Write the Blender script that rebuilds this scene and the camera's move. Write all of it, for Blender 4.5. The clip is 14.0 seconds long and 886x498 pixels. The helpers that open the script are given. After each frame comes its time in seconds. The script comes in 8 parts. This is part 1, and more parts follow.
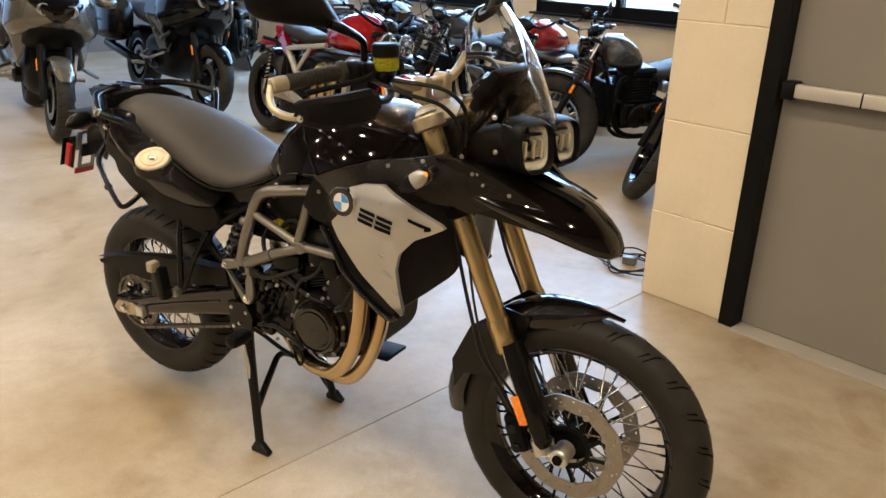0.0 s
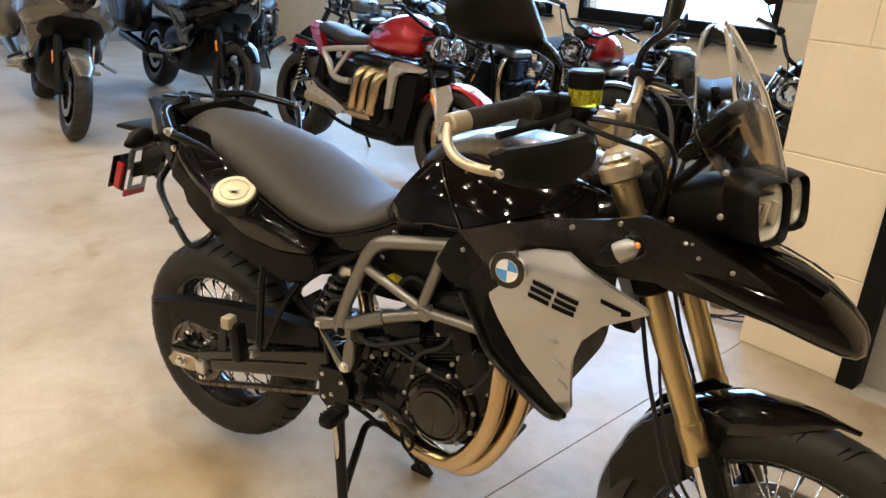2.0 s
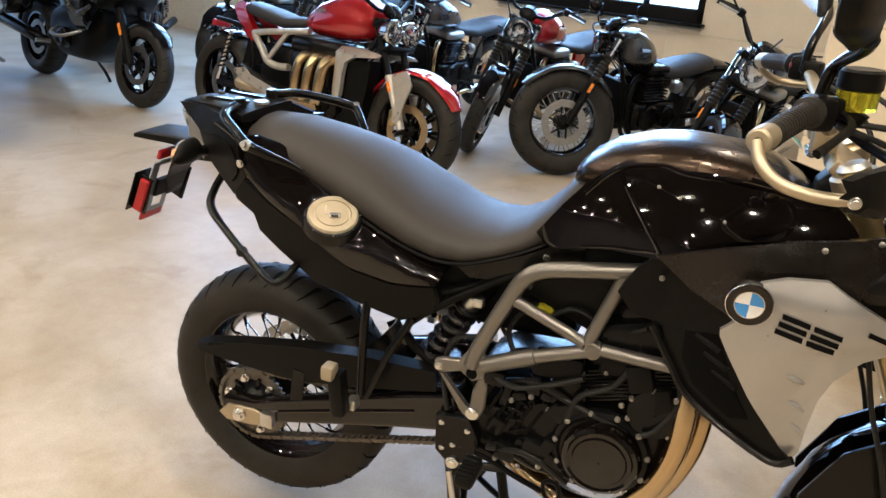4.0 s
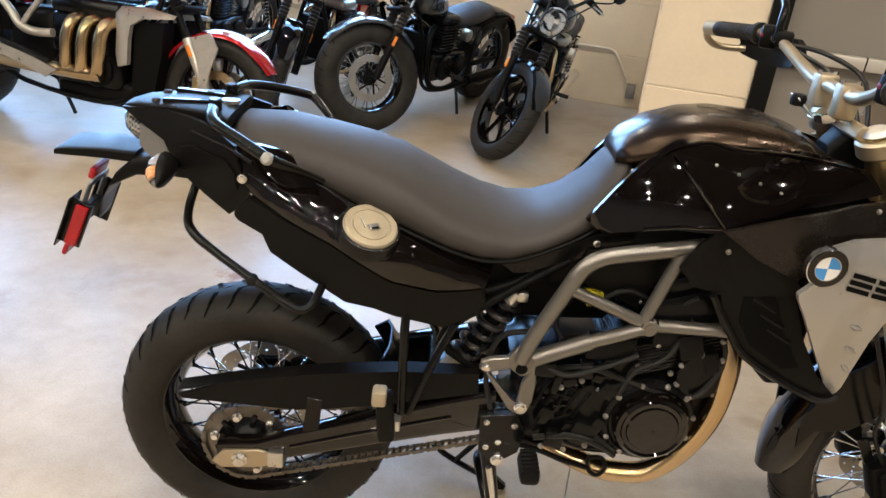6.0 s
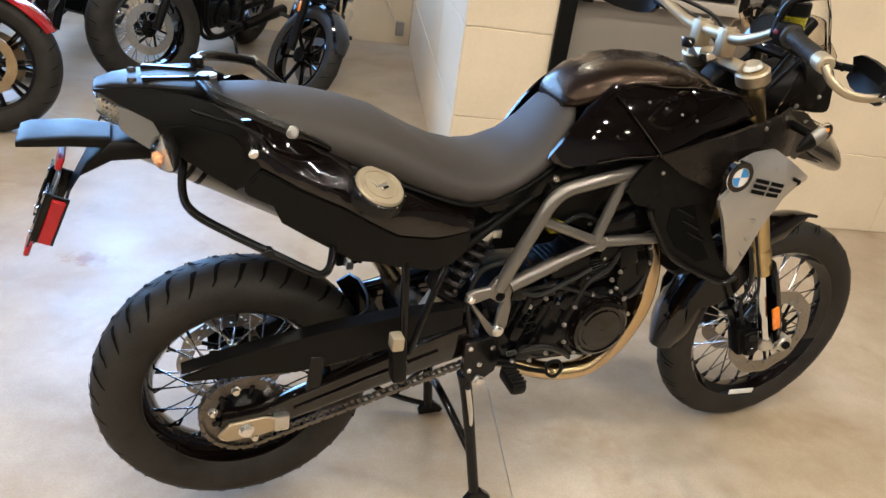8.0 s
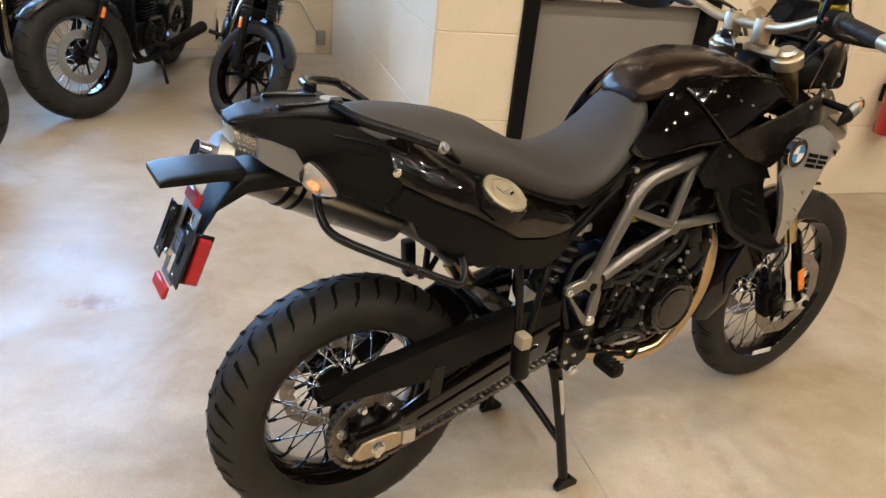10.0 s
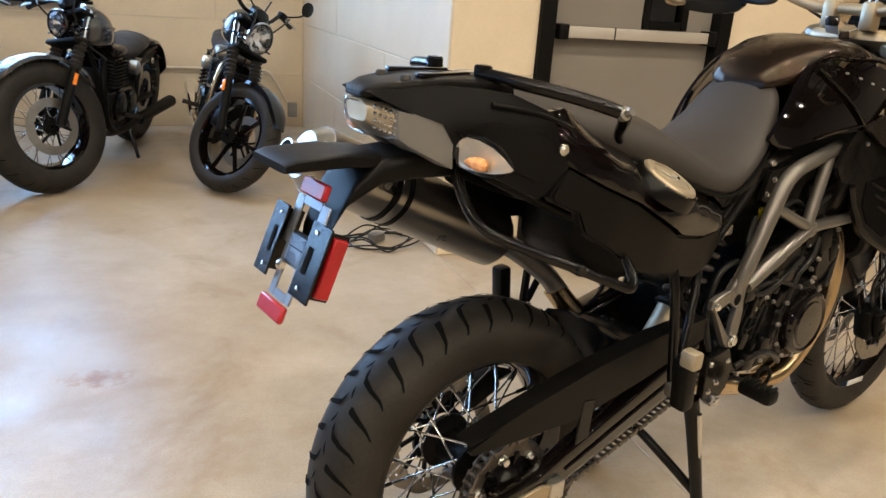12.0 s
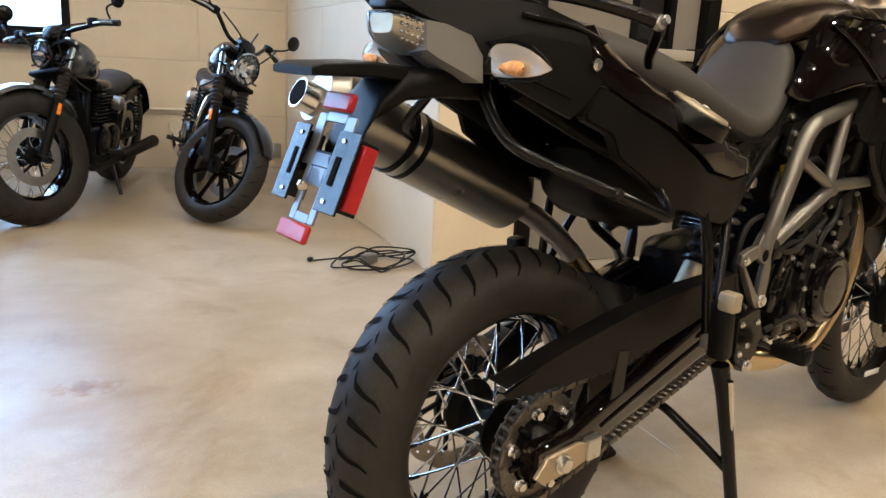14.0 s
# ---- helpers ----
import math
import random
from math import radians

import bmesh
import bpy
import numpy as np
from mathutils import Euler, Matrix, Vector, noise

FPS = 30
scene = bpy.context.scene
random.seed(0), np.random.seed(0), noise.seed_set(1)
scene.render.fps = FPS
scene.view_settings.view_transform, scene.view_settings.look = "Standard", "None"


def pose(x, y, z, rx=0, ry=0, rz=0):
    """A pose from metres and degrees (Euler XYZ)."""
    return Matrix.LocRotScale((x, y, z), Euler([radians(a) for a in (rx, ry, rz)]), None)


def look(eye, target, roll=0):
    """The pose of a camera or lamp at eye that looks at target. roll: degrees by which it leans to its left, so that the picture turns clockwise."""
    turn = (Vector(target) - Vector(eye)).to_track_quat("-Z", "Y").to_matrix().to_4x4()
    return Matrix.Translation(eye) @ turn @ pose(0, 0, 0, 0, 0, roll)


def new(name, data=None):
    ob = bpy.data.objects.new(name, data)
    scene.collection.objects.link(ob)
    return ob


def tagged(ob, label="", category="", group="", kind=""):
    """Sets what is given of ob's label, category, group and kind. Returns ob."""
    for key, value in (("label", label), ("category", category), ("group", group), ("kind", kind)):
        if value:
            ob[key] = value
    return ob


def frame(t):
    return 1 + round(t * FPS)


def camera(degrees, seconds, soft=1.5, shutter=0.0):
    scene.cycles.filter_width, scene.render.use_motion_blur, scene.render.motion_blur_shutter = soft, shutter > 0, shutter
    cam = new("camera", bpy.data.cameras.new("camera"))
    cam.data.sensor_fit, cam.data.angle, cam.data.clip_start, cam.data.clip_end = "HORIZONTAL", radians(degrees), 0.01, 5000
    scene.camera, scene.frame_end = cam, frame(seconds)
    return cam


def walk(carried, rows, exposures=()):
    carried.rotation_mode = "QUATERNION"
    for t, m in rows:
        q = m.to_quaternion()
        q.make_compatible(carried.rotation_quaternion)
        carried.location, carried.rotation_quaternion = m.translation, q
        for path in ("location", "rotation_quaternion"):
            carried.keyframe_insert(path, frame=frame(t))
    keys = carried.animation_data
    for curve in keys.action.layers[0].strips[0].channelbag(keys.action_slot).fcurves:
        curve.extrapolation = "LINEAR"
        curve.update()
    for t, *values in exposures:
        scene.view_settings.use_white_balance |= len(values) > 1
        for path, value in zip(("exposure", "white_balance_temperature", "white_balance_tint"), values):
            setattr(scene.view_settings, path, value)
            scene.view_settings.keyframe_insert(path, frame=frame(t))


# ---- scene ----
cam = camera(60.5, 14.0)
PATH = [
    (0, (2.13, -1.68, 1.558), (1.206, -0.068, 0.819), 1.5),
    (0.5, (2.003, -1.616, 1.56), (1.072, -0.012, 0.81), 2.2),
    (1, (1.87, -1.523, 1.563), (0.937, 0.077, 0.808), 2.9),
    (1.5, (1.755, -1.483, 1.555), (0.827, 0.121, 0.802), 3.5),
    (2, (1.574, -1.493, 1.534), (0.672, 0.133, 0.795), 3.8),
    (2.5, (1.38, -1.509, 1.526), (0.577, 0.167, 0.786), 4.2),
    (3, (1.216, -1.54, 1.51), (0.504, 0.177, 0.772), 4.7),
    (3.2, (1.169, -1.507, 1.498), (0.467, 0.212, 0.755), 4.6),
    (5.3, (0.49, -1.486, 1.484), (0.321, 0.338, 0.682), 5.9),
    (5.5, (0.436, -1.493, 1.487), (0.348, 0.333, 0.676), 6.0),
    (6, (0.302, -1.468, 1.498), (0.409, 0.346, 0.663), 6.2),
    (6.5, (0.159, -1.435, 1.499), (0.489, 0.336, 0.63), 7.7),
    (7, (0.011, -1.455, 1.51), (0.529, 0.262, 0.625), 7.7),
    (7.5, (-0.116, -1.5, 1.517), (0.546, 0.161, 0.62), 7.7),
    (7.7, (-0.161, -1.495, 1.517), (0.547, 0.145, 0.617), 7.9),
    (9.8, (-0.628, -1.326, 1.5), (0.382, 0.159, 0.621), 6.9),
    (10, (-0.674, -1.303, 1.493), (0.349, 0.181, 0.625), 6.0),
    (10.5, (-0.759, -1.21, 1.453), (0.285, 0.284, 0.628), 4.8),
    (11, (-0.799, -1.1, 1.381), (0.293, 0.397, 0.628), 4.1),
    (11.5, (-0.814, -0.982, 1.297), (0.368, 0.488, 0.632), 4.0),
    (12, (-0.849, -0.937, 1.218), (0.331, 0.543, 0.57), 4.0),
    (12.5, (-0.863, -0.915, 1.137), (0.301, 0.574, 0.484), 3.7),
    (13, (-0.884, -0.908, 1.074), (0.298, 0.591, 0.478), 3.0),
    (13.5, (-0.887, -0.89, 1.043), (0.341, 0.616, 0.569), 2.6),
    (14, (-0.895, -0.89, 0.997), (0.351, 0.596, 0.508), 3.1),
]
walk(cam, [(t, look(eye, target, roll)) for t, eye, target, roll in PATH], [(0.0, -0.06, 6150, 10), (3.0, 0.08, 5750, 10), (5.5, 0.12, 5550, 10), (7.5, 0.18, 5350, 10), (10.5, 0.05, 5700, 10), (14.0, 0.05, 5850, 10)])

# ---- world, daylight, lamps ----
ROOM = Matrix.Translation((1.265, 1.775, 0)) @ Matrix.Rotation(radians(-16.7), 4, "Z")
BACK = 3.4          # distance of the window wall behind the door wall
CEIL = 4.2

world = bpy.data.worlds.new("sky")
scene.world = world
world.use_nodes = True
wn = world.node_tree.nodes
sky = wn.new("ShaderNodeTexSky")
sky.sky_type, sky.sun_disc = "NISHITA", False
sky.sun_elevation, sky.sun_rotation = radians(48), radians(200)
world.node_tree.links.new(sky.outputs[0], wn["Background"].inputs[0])
wn["Background"].inputs[1].default_value = 0.12


def area_lamp(name, m, sx, sy, watts, color, shape="RECTANGLE"):
    d = bpy.data.lights.new(name, "AREA")
    d.shape, d.size, d.energy, d.color = shape, sx, watts, color
    if shape == "RECTANGLE":
        d.size_y = sy
    ob = new(name, d)
    ob.matrix_basis = m
    return ob


COOL, WARM = (0.36, 0.62, 1.0), (1.0, 0.80, 0.55)
# daylight in the window bays of the back wall (their lamps look into the hall)
for u0 in (-2.62, -5.0, -7.4):
    area_lamp("window_daylight", ROOM @ Matrix.Translation((u0, BACK - 0.08, 2.45)) @ pose(0, 0, 0, -78, 0, 0), 2.0, 2.6, 172, COOL)
# daylight through the glazed front of the hall, far to the left
area_lamp("front_daylight", ROOM @ Matrix.Translation((-9.3, -1.0, 1.7)) @ pose(0, 0, 0, 90, 0, -90), 6.0, 2.6, 45, COOL)


# ---- materials ----
def socket(n, key, value):
    if key in n.inputs:
        n.inputs[key].default_value = value


def material(name, color, rough=0.5, metal=0.0, var=0.12, scale=6.0, fine=90.0, bump=0.05, rvar=0.1, coat=0.0, second=None, trans=0.0, emit=None, piece=0.0, ior=1.5, spec=0.5):
    """A surface with variation at two scales: broad stains and fine grain, in colour, gloss and relief."""
    m = bpy.data.materials.new(name)
    m.use_nodes = True
    n, l = m.node_tree.nodes, m.node_tree.links
    b = n["Principled BSDF"]
    tc = n.new("ShaderNodeTexCoord")
    broad, grain = n.new("ShaderNodeTexNoise"), n.new("ShaderNodeTexNoise")
    for t, s, d in ((broad, scale, 5), (grain, fine, 3)):
        t.inputs["Scale"].default_value = s
        t.inputs["Detail"].default_value = d
        l.new(tc.outputs["Object"], t.inputs["Vector"])
    a = [max(c * (1 - var), 0) for c in color]
    z = [min(c * (1 + var), 1) for c in (second or color)]
    ramp = n.new("ShaderNodeValToRGB")
    ramp.color_ramp.elements[0].position, ramp.color_ramp.elements[1].position = 0.32, 0.68
    ramp.color_ramp.elements[0].color, ramp.color_ramp.elements[1].color = (*a, 1), (*z, 1)
    mix = n.new("ShaderNodeMath")
    mix.operation = "MULTIPLY_ADD"
    mix.inputs[1].default_value = 0.3
    l.new(grain.outputs["Fac"], mix.inputs[0])
    sub = n.new("ShaderNodeMath")
    sub.operation = "MULTIPLY_ADD"
    sub.inputs[1].default_value, sub.inputs[2].default_value = 0.7, 0.0
    l.new(broad.outputs["Fac"], sub.inputs[0])
    l.new(sub.outputs[0], mix.inputs[2])
    fac = mix.outputs[0]
    if piece:
        info = n.new("ShaderNodeObjectInfo")
        add = n.new("ShaderNodeMath")
        add.operation = "MULTIPLY_ADD"
        add.inputs[1].default_value = piece
        l.new(info.outputs["Random"], add.inputs[0])
        l.new(fac, add.inputs[2])
        fac = add.outputs[0]
    l.new(fac, ramp.inputs[0])
    l.new(ramp.outputs[0], b.inputs["Base Color"])
    b.inputs["Metallic"].default_value = metal
    rr = n.new("ShaderNodeMapRange")
    rr.inputs["To Min"].default_value, rr.inputs["To Max"].default_value = max(rough - rvar, 0.02), min(rough + rvar, 1)
    rr.inputs["From Min"].default_value, rr.inputs["From Max"].default_value = 0.3, 0.7
    l.new(mix.outputs[0], rr.inputs["Value"])
    l.new(rr.outputs[0], b.inputs["Roughness"])
    if bump:
        bp = n.new("ShaderNodeBump")
        bp.inputs["Strength"].default_value, bp.inputs["Distance"].default_value = bump, 0.004
        l.new(mix.outputs[0], bp.inputs["Height"])
        l.new(bp.outputs[0], b.inputs["Normal"])
    socket(b, "Coat Weight", coat)
    socket(b, "Coat Roughness", 0.04)
    socket(b, "Transmission Weight", trans)
    socket(b, "IOR", ior)
    socket(b, "Specular IOR Level", spec)
    if emit:
        socket(b, "Emission Color", (*emit[0], 1))
        socket(b, "Emission Strength", emit[1])
    return m


def floor_material():
    """Polished concrete: warm beige with pale traffic haze, brown stains, fine speckle and small scuffs."""
    m = bpy.data.materials.new("polished_concrete")
    m.use_nodes = True
    n, l = m.node_tree.nodes, m.node_tree.links
    b = n["Principled BSDF"]
    tc = n.new("ShaderNodeTexCoord")

    def noise_tex(s, d=6, rough=0.55, dist=0.0):
        t = n.new("ShaderNodeTexNoise")
        t.inputs["Scale"].default_value, t.inputs["Detail"].default_value = s, d
        t.inputs["Roughness"].default_value, t.inputs["Distortion"].default_value = rough, dist
        l.new(tc.outputs["Object"], t.inputs["Vector"])
        return t.outputs["Fac"]

    def ramp(src, p0, c0, p1, c1):
        r = n.new("ShaderNodeValToRGB")
        e = r.color_ramp.elements
        e[0].position, e[1].position, e[0].color, e[1].color = p0, p1, (*c0, 1), (*c1, 1)
        l.new(src, r.inputs[0])
        return r.outputs[0]

    def blend(fac, a, c, kind="MIX"):
        x = n.new("ShaderNodeMix")
        x.data_type, x.blend_type = "RGBA", kind
        if isinstance(fac, float):
            x.inputs[0].default_value = fac
        else:
            l.new(fac, x.inputs[0])
        l.new(a, x.inputs[6])
        l.new(c, x.inputs[7])
        return x.outputs[2]

    base = ramp(noise_tex(0.9, 6, 0.6, 0.4), 0.3, (0.37, 0.295, 0.20), 0.70, (0.56, 0.51, 0.43))
    mottle = ramp(noise_tex(7, 9, 0.7), 0.25, (0.76, 0.70, 0.61), 0.75, (1, 1, 1))
    speck = ramp(noise_tex(160, 3, 0.5), 0.25, (0.88, 0.86, 0.82), 0.6, (1, 1, 1))
    stain = ramp(noise_tex(2.3, 7, 0.62, 0.7), 0.55, (1, 1, 1), 0.85, (0.62, 0.49, 0.33))
    scuff = ramp(noise_tex(16, 3, 0.5, 1.2), 0.74, (1, 1, 1), 0.90, (0.84, 0.76, 0.64))
    col = base
    # one rusty spill with ragged edges
    off = n.new("ShaderNodeVectorMath")
    off.operation = "SUBTRACT"
    off.inputs[1].default_value = (-1.435, -0.882, 0.0)
    l.new(tc.outputs["Object"], off.inputs[0])
    flat = n.new("ShaderNodeVectorMath")
    flat.operation = "MULTIPLY"
    flat.inputs[1].default_value = (9.0, 16.0, 1.0)
    l.new(off.outputs[0], flat.inputs[0])
    far = n.new("ShaderNodeVectorMath")
    far.operation = "LENGTH"
    l.new(flat.outputs[0], far.inputs[0])
    rag = n.new("ShaderNodeMath")
    rag.operation = "MULTIPLY_ADD"
    rag.inputs[1].default_value = 2.2
    l.new(noise_tex(26, 4, 0.6), rag.inputs[0])
    l.new(far.outputs["Value"], rag.inputs[2])
    spill = ramp(rag.outputs[0], 0.0, (0.60, 0.33, 0.09), 0.0, (1, 1, 1))
    near = spill.node.color_ramp.elements
    near[0].position, near[1].position = 0.55, 0.85
    sc = n.new("ShaderNodeMath")
    sc.operation = "MULTIPLY"
    sc.inputs[1].default_value = 0.42
    l.new(rag.outputs[0], sc.inputs[0])
    l.new(sc.outputs[0], spill.node.inputs[0])
    for other in (mottle, speck, stain, scuff, spill):
        col = blend(1.0, col, other, "MULTIPLY")
    l.new(col, b.inputs["Base Color"])
    rr = n.new("ShaderNodeMapRange")
    rr.inputs["From Min"].default_value, rr.inputs["From Max"].default_value = 0.3, 0.7
    rr.inputs["To Min"].default_value, rr.inputs["To Max"].default_value = 0.28, 0.48
    l.new(noise_tex(3.5, 5), rr.inputs["Value"])
    l.new(rr.outputs[0], b.inputs["Roughness"])
    bp = n.new("ShaderNodeBump")
    bp.inputs["Strength"].default_value, bp.inputs["Distance"].default_value = 0.05, 0.003
    l.new(noise_tex(30, 5), bp.inputs["Height"])
    l.new(bp.outputs[0], b.inputs["Normal"])
    return m


DARKWALL = material("grey_painted_wall", (0.16, 0.15, 0.14), 0.7, var=0.1, scale=1.5)
CANSTEEL = material("dark_satin_steel", (0.29, 0.28, 0.26), 0.29, 0.95, var=0.04, scale=4, fine=30, bump=0.0, rvar=0.03)
PLATESTEEL = material("zinc_plated_steel", (0.26, 0.28, 0.31), 0.45, 0.8, var=0.12, scale=25, fine=200, bump=0.06)
CONCRETE = floor_material()
BLOCK = material("painted_block", (0.67, 0.57, 0.415), 0.5, var=0.04, scale=3, fine=60, bump=0.22, second=(0.70, 0.60, 0.445), piece=0.08)
WALLPAINT = material("painted_wall", (0.68, 0.61, 0.49), 0.55, var=0.05, scale=2, fine=70, bump=0.12)
JOINT = material("joint_filler", (0.60, 0.52, 0.39), 0.8, var=0.1, scale=20)
CEILING = material("ceiling_paint", (0.05, 0.048, 0.045), 0.8, var=0.1)
DOORGREY = material("door_paint", (0.215, 0.195, 0.17), 0.42, var=0.05, scale=2.5, fine=150, bump=0.06)
FRAMEBLK = material("black_frame_paint", (0.005, 0.005, 0.005), 0.45, var=0.2, bump=0.05, spec=0.12)
ALU = material("brushed_aluminium", (0.62, 0.61, 0.58), 0.34, 1.0, var=0.08, scale=10, fine=200, bump=0.04)
BARPAINT = material("pale_grey_bar_finish", (0.50, 0.465, 0.41), 0.48, 0.35, var=0.05, scale=6, fine=200, bump=0.03)
CHAMPAGNE = material("champagne_anodised", (0.47, 0.40, 0.285), 0.42, 0.95, var=0.06, scale=10, fine=200, bump=0.03)
ALUDARK = material("cast_aluminium", (0.36, 0.35, 0.33), 0.42, 1.0, var=0.12, scale=14, fine=220, bump=0.1)
STEEL = material("polished_steel", (0.72, 0.71, 0.69), 0.2, 1.0, var=0.06, scale=20, bump=0.02, rvar=0.06)
DISC = material("brake_disc_steel", (0.34, 0.32, 0.29), 0.36, 1.0, var=0.12, scale=30, fine=300, bump=0.06)
GOLD = material("gold_anodised", (0.55, 0.43, 0.22), 0.3, 1.0, var=0.06, scale=9, bump=0.02, rvar=0.05)
BRONZE = material("heat_tinted_steel", (0.60, 0.44, 0.24), 0.22, 1.0, var=0.08, scale=5, second=(0.52, 0.40, 0.24), bump=0.0, rvar=0.04)
RUBBER = material("tyre_rubber", (0.016, 0.0145, 0.0125), 0.55, var=0.25, scale=12, fine=160, bump=0.2, second=(0.024, 0.0215, 0.0185), spec=0.22)
# near-black for the shade in uncut grooves, holes and recesses; also badge print
GROOVE = material("groove_shade_and_print_black", (0.003, 0.003, 0.003), 0.9, var=0.2, spec=0.1)
SPRING = material("dark_spring_paint", (0.022, 0.021, 0.022), 0.3, 0.2, var=0.1, scale=20, bump=0.0, coat=0.3)
GLOSS = material("gloss_black_paint", (0.0032, 0.0022, 0.0019), 0.05, var=0.2, scale=4, bump=0.0, rvar=0.015, coat=0.5, spec=0.32)
TANKPAINT = material("dark_brown_metallic", (0.034, 0.022, 0.014), 0.27, 0.8, var=0.06, scale=3, fine=30, bump=0.0, rvar=0.02, coat=0.25, spec=0.4)
SATIN = material("satin_black_paint", (0.0042, 0.004, 0.0038), 0.20, var=0.2, scale=9, bump=0.04, spec=0.26)
PLASTIC = material("black_moulded_plastic", (0.0042, 0.004, 0.0038), 0.40, var=0.2, scale=10, fine=420, bump=0.16, spec=0.13)
MATTE = material("matte_black_metal", (0.0035, 0.0035, 0.0035), 0.45, var=0.3, scale=20, fine=260, bump=0.08, spec=0.10)
ENGINE = material("black_engine_casting", (0.004, 0.004, 0.0043), 0.20, 0.0, var=0.3, scale=25, fine=240, bump=0.15, spec=0.20)
SEATVINYL = material("seat_vinyl", (0.035, 0.031, 0.028), 0.58, var=0.08, scale=5, fine=520, bump=0.25, spec=0.3)
SILVER = material("silver_paint", (0.43, 0.42, 0.405), 0.30, 0.65, var=0.02, scale=60, fine=700, bump=0.0, rvar=0.03, coat=0.4)
FRAMEGREY = material("frame_grey_paint", (0.185, 0.175, 0.158), 0.30, 0.7, var=0.03, scale=5, fine=40, bump=0.0, rvar=0.03)
CHAIN = material("chain_steel", (0.15, 0.135, 0.115), 0.42, 0.9, var=0.3, scale=60, bump=0.1)
CHROME = material("chrome", (0.78, 0.78, 0.78), 0.08, 1.0, var=0.04, bump=0.0, rvar=0.04)
DARKRED = material("dark_red_plastic", (0.13, 0.006, 0.010), 0.45, var=0.1, scale=30, bump=0.0)
RED = material("red_reflector", (0.34, 0.006, 0.010), 0.38, var=0.15, scale=40, fine=250, bump=0.2, coat=0.1)
AMBER = material("amber_reflector", (0.85, 0.24, 0.01), 0.25, var=0.1, scale=60, fine=300, bump=0.2, coat=0.5)
LENS = material("clear_lens", (0.9, 0.9, 0.9), 0.06, var=0.02, bump=0.02, rvar=0.03, trans=1.0)
CLEARLENS = material("clear_moulded_lens", (0.97, 0.97, 0.96), 0.05, var=0.02, fine=300, bump=0.25, rvar=0.03, trans=1.0, ior=1.18)
# black plastic lifted to brown: warm light on upward faces, put into the colour
FAIRING = material("warm_lit_black_panel", (0.010, 0.0076, 0.006), 0.28, 0.15, var=0.12, scale=10, fine=420, bump=0.05, spec=0.4)
BOWL = material("lamp_bowl_finish", (0.60, 0.57, 0.50), 0.20, 0.6, var=0.05, scale=20, bump=0.02)
TRIMGREY = material("grey_moulded_trim", (0.14, 0.135, 0.125), 0.42, var=0.08, scale=8, fine=400, bump=0.05, spec=0.4)
SCREEN = material("clear_screen", (0.93, 0.94, 0.94), 0.03, var=0.01, bump=0.0, rvar=0.01, trans=1.0, ior=1.2)
SMOKE = material("smoked_plastic", (0.70, 0.64, 0.57), 0.07, var=0.03, bump=0.0, rvar=0.02, trans=1.0, ior=1.12)
FLUID = material("brake_fluid", (0.62, 0.56, 0.03), 0.10, var=0.1, bump=0.0, trans=0.7, ior=1.3)
BULB = material("dull_amber_glass", (0.62, 0.30, 0.12), 0.25, var=0.3, scale=80, fine=300, bump=0.3)
BLUE = material("blue_enamel", (0.05, 0.25, 0.62), 0.2, var=0.05, coat=0.6)
WHITE = material("white_enamel", (0.75, 0.75, 0.74), 0.25, var=0.05, coat=0.4)
GLASS = material("window_glass", (0.95, 0.97, 0.98), 0.02, var=0.01, bump=0.0, rvar=0.01, trans=1.0)
CAPMETAL = material("cap_aluminium", (0.41, 0.352, 0.250), 0.42, 0.6, var=0.07, scale=40, fine=400, bump=0.06)
CABLE = material("black_cable", (0.008, 0.008, 0.008), 0.42, var=0.2, spec=0.3)
OUTDOOR = material("bright_overcast_distance", (0.8, 0.85, 0.9), 1.0, var=0.1, scale=0.4, emit=((0.60, 0.79, 1.0), 2.6))


# ---- mesh helpers ----
def part(name, bm, mats, parent=None, label="", angle=38.0, m=None):
    """Links a bmesh as one mesh object under a thing or a part."""
    if m is not None:
        bm.transform(m)
    bmesh.ops.recalc_face_normals(bm, faces=bm.faces[:])
    lim = radians(angle)
    for f in bm.faces:
        f.smooth = True
    for e in bm.edges:
        if len(e.link_faces) == 2 and e.calc_face_angle(0.0) > lim:
            e.smooth = False
    me = bpy.data.meshes.new(name)
    bm.to_mesh(me)
    bm.free()
    for one in mats if isinstance(mats, (list, tuple)) else (mats,):
        me.materials.append(one)
    ob = new(name, me)
    if parent is not None:
        ob.parent = parent
    return tagged(ob, label)


def thing(name, label, category, group="", m=None):
    ob = new(name)
    ob.empty_display_size = 0.1
    if m is not None:
        ob.matrix_basis = m
    return tagged(ob, label, category, group)


def mesh():
    return bmesh.new()


def box(bm, c, s, bevel=0.0, rot=None, seg=2):
    m = Matrix.Translation(c) @ (rot.to_4x4() if rot else Matrix()) @ Matrix.Diagonal((*s, 1))
    vs = bmesh.ops.create_cube(bm, size=1.0, matrix=m)["verts"]
    if bevel:
        es = list({e for v in vs for e in v.link_edges})
        bmesh.ops.bevel(bm, geom=es, offset=bevel, segments=seg, affect="EDGES", profile=0.5)
    return bm


def ring_faces(bm, a, b):
    n = len(a)
    for i in range(n):
        bm.faces.new((a[i], a[(i + 1) % n], b[(i + 1) % n], b[i]))


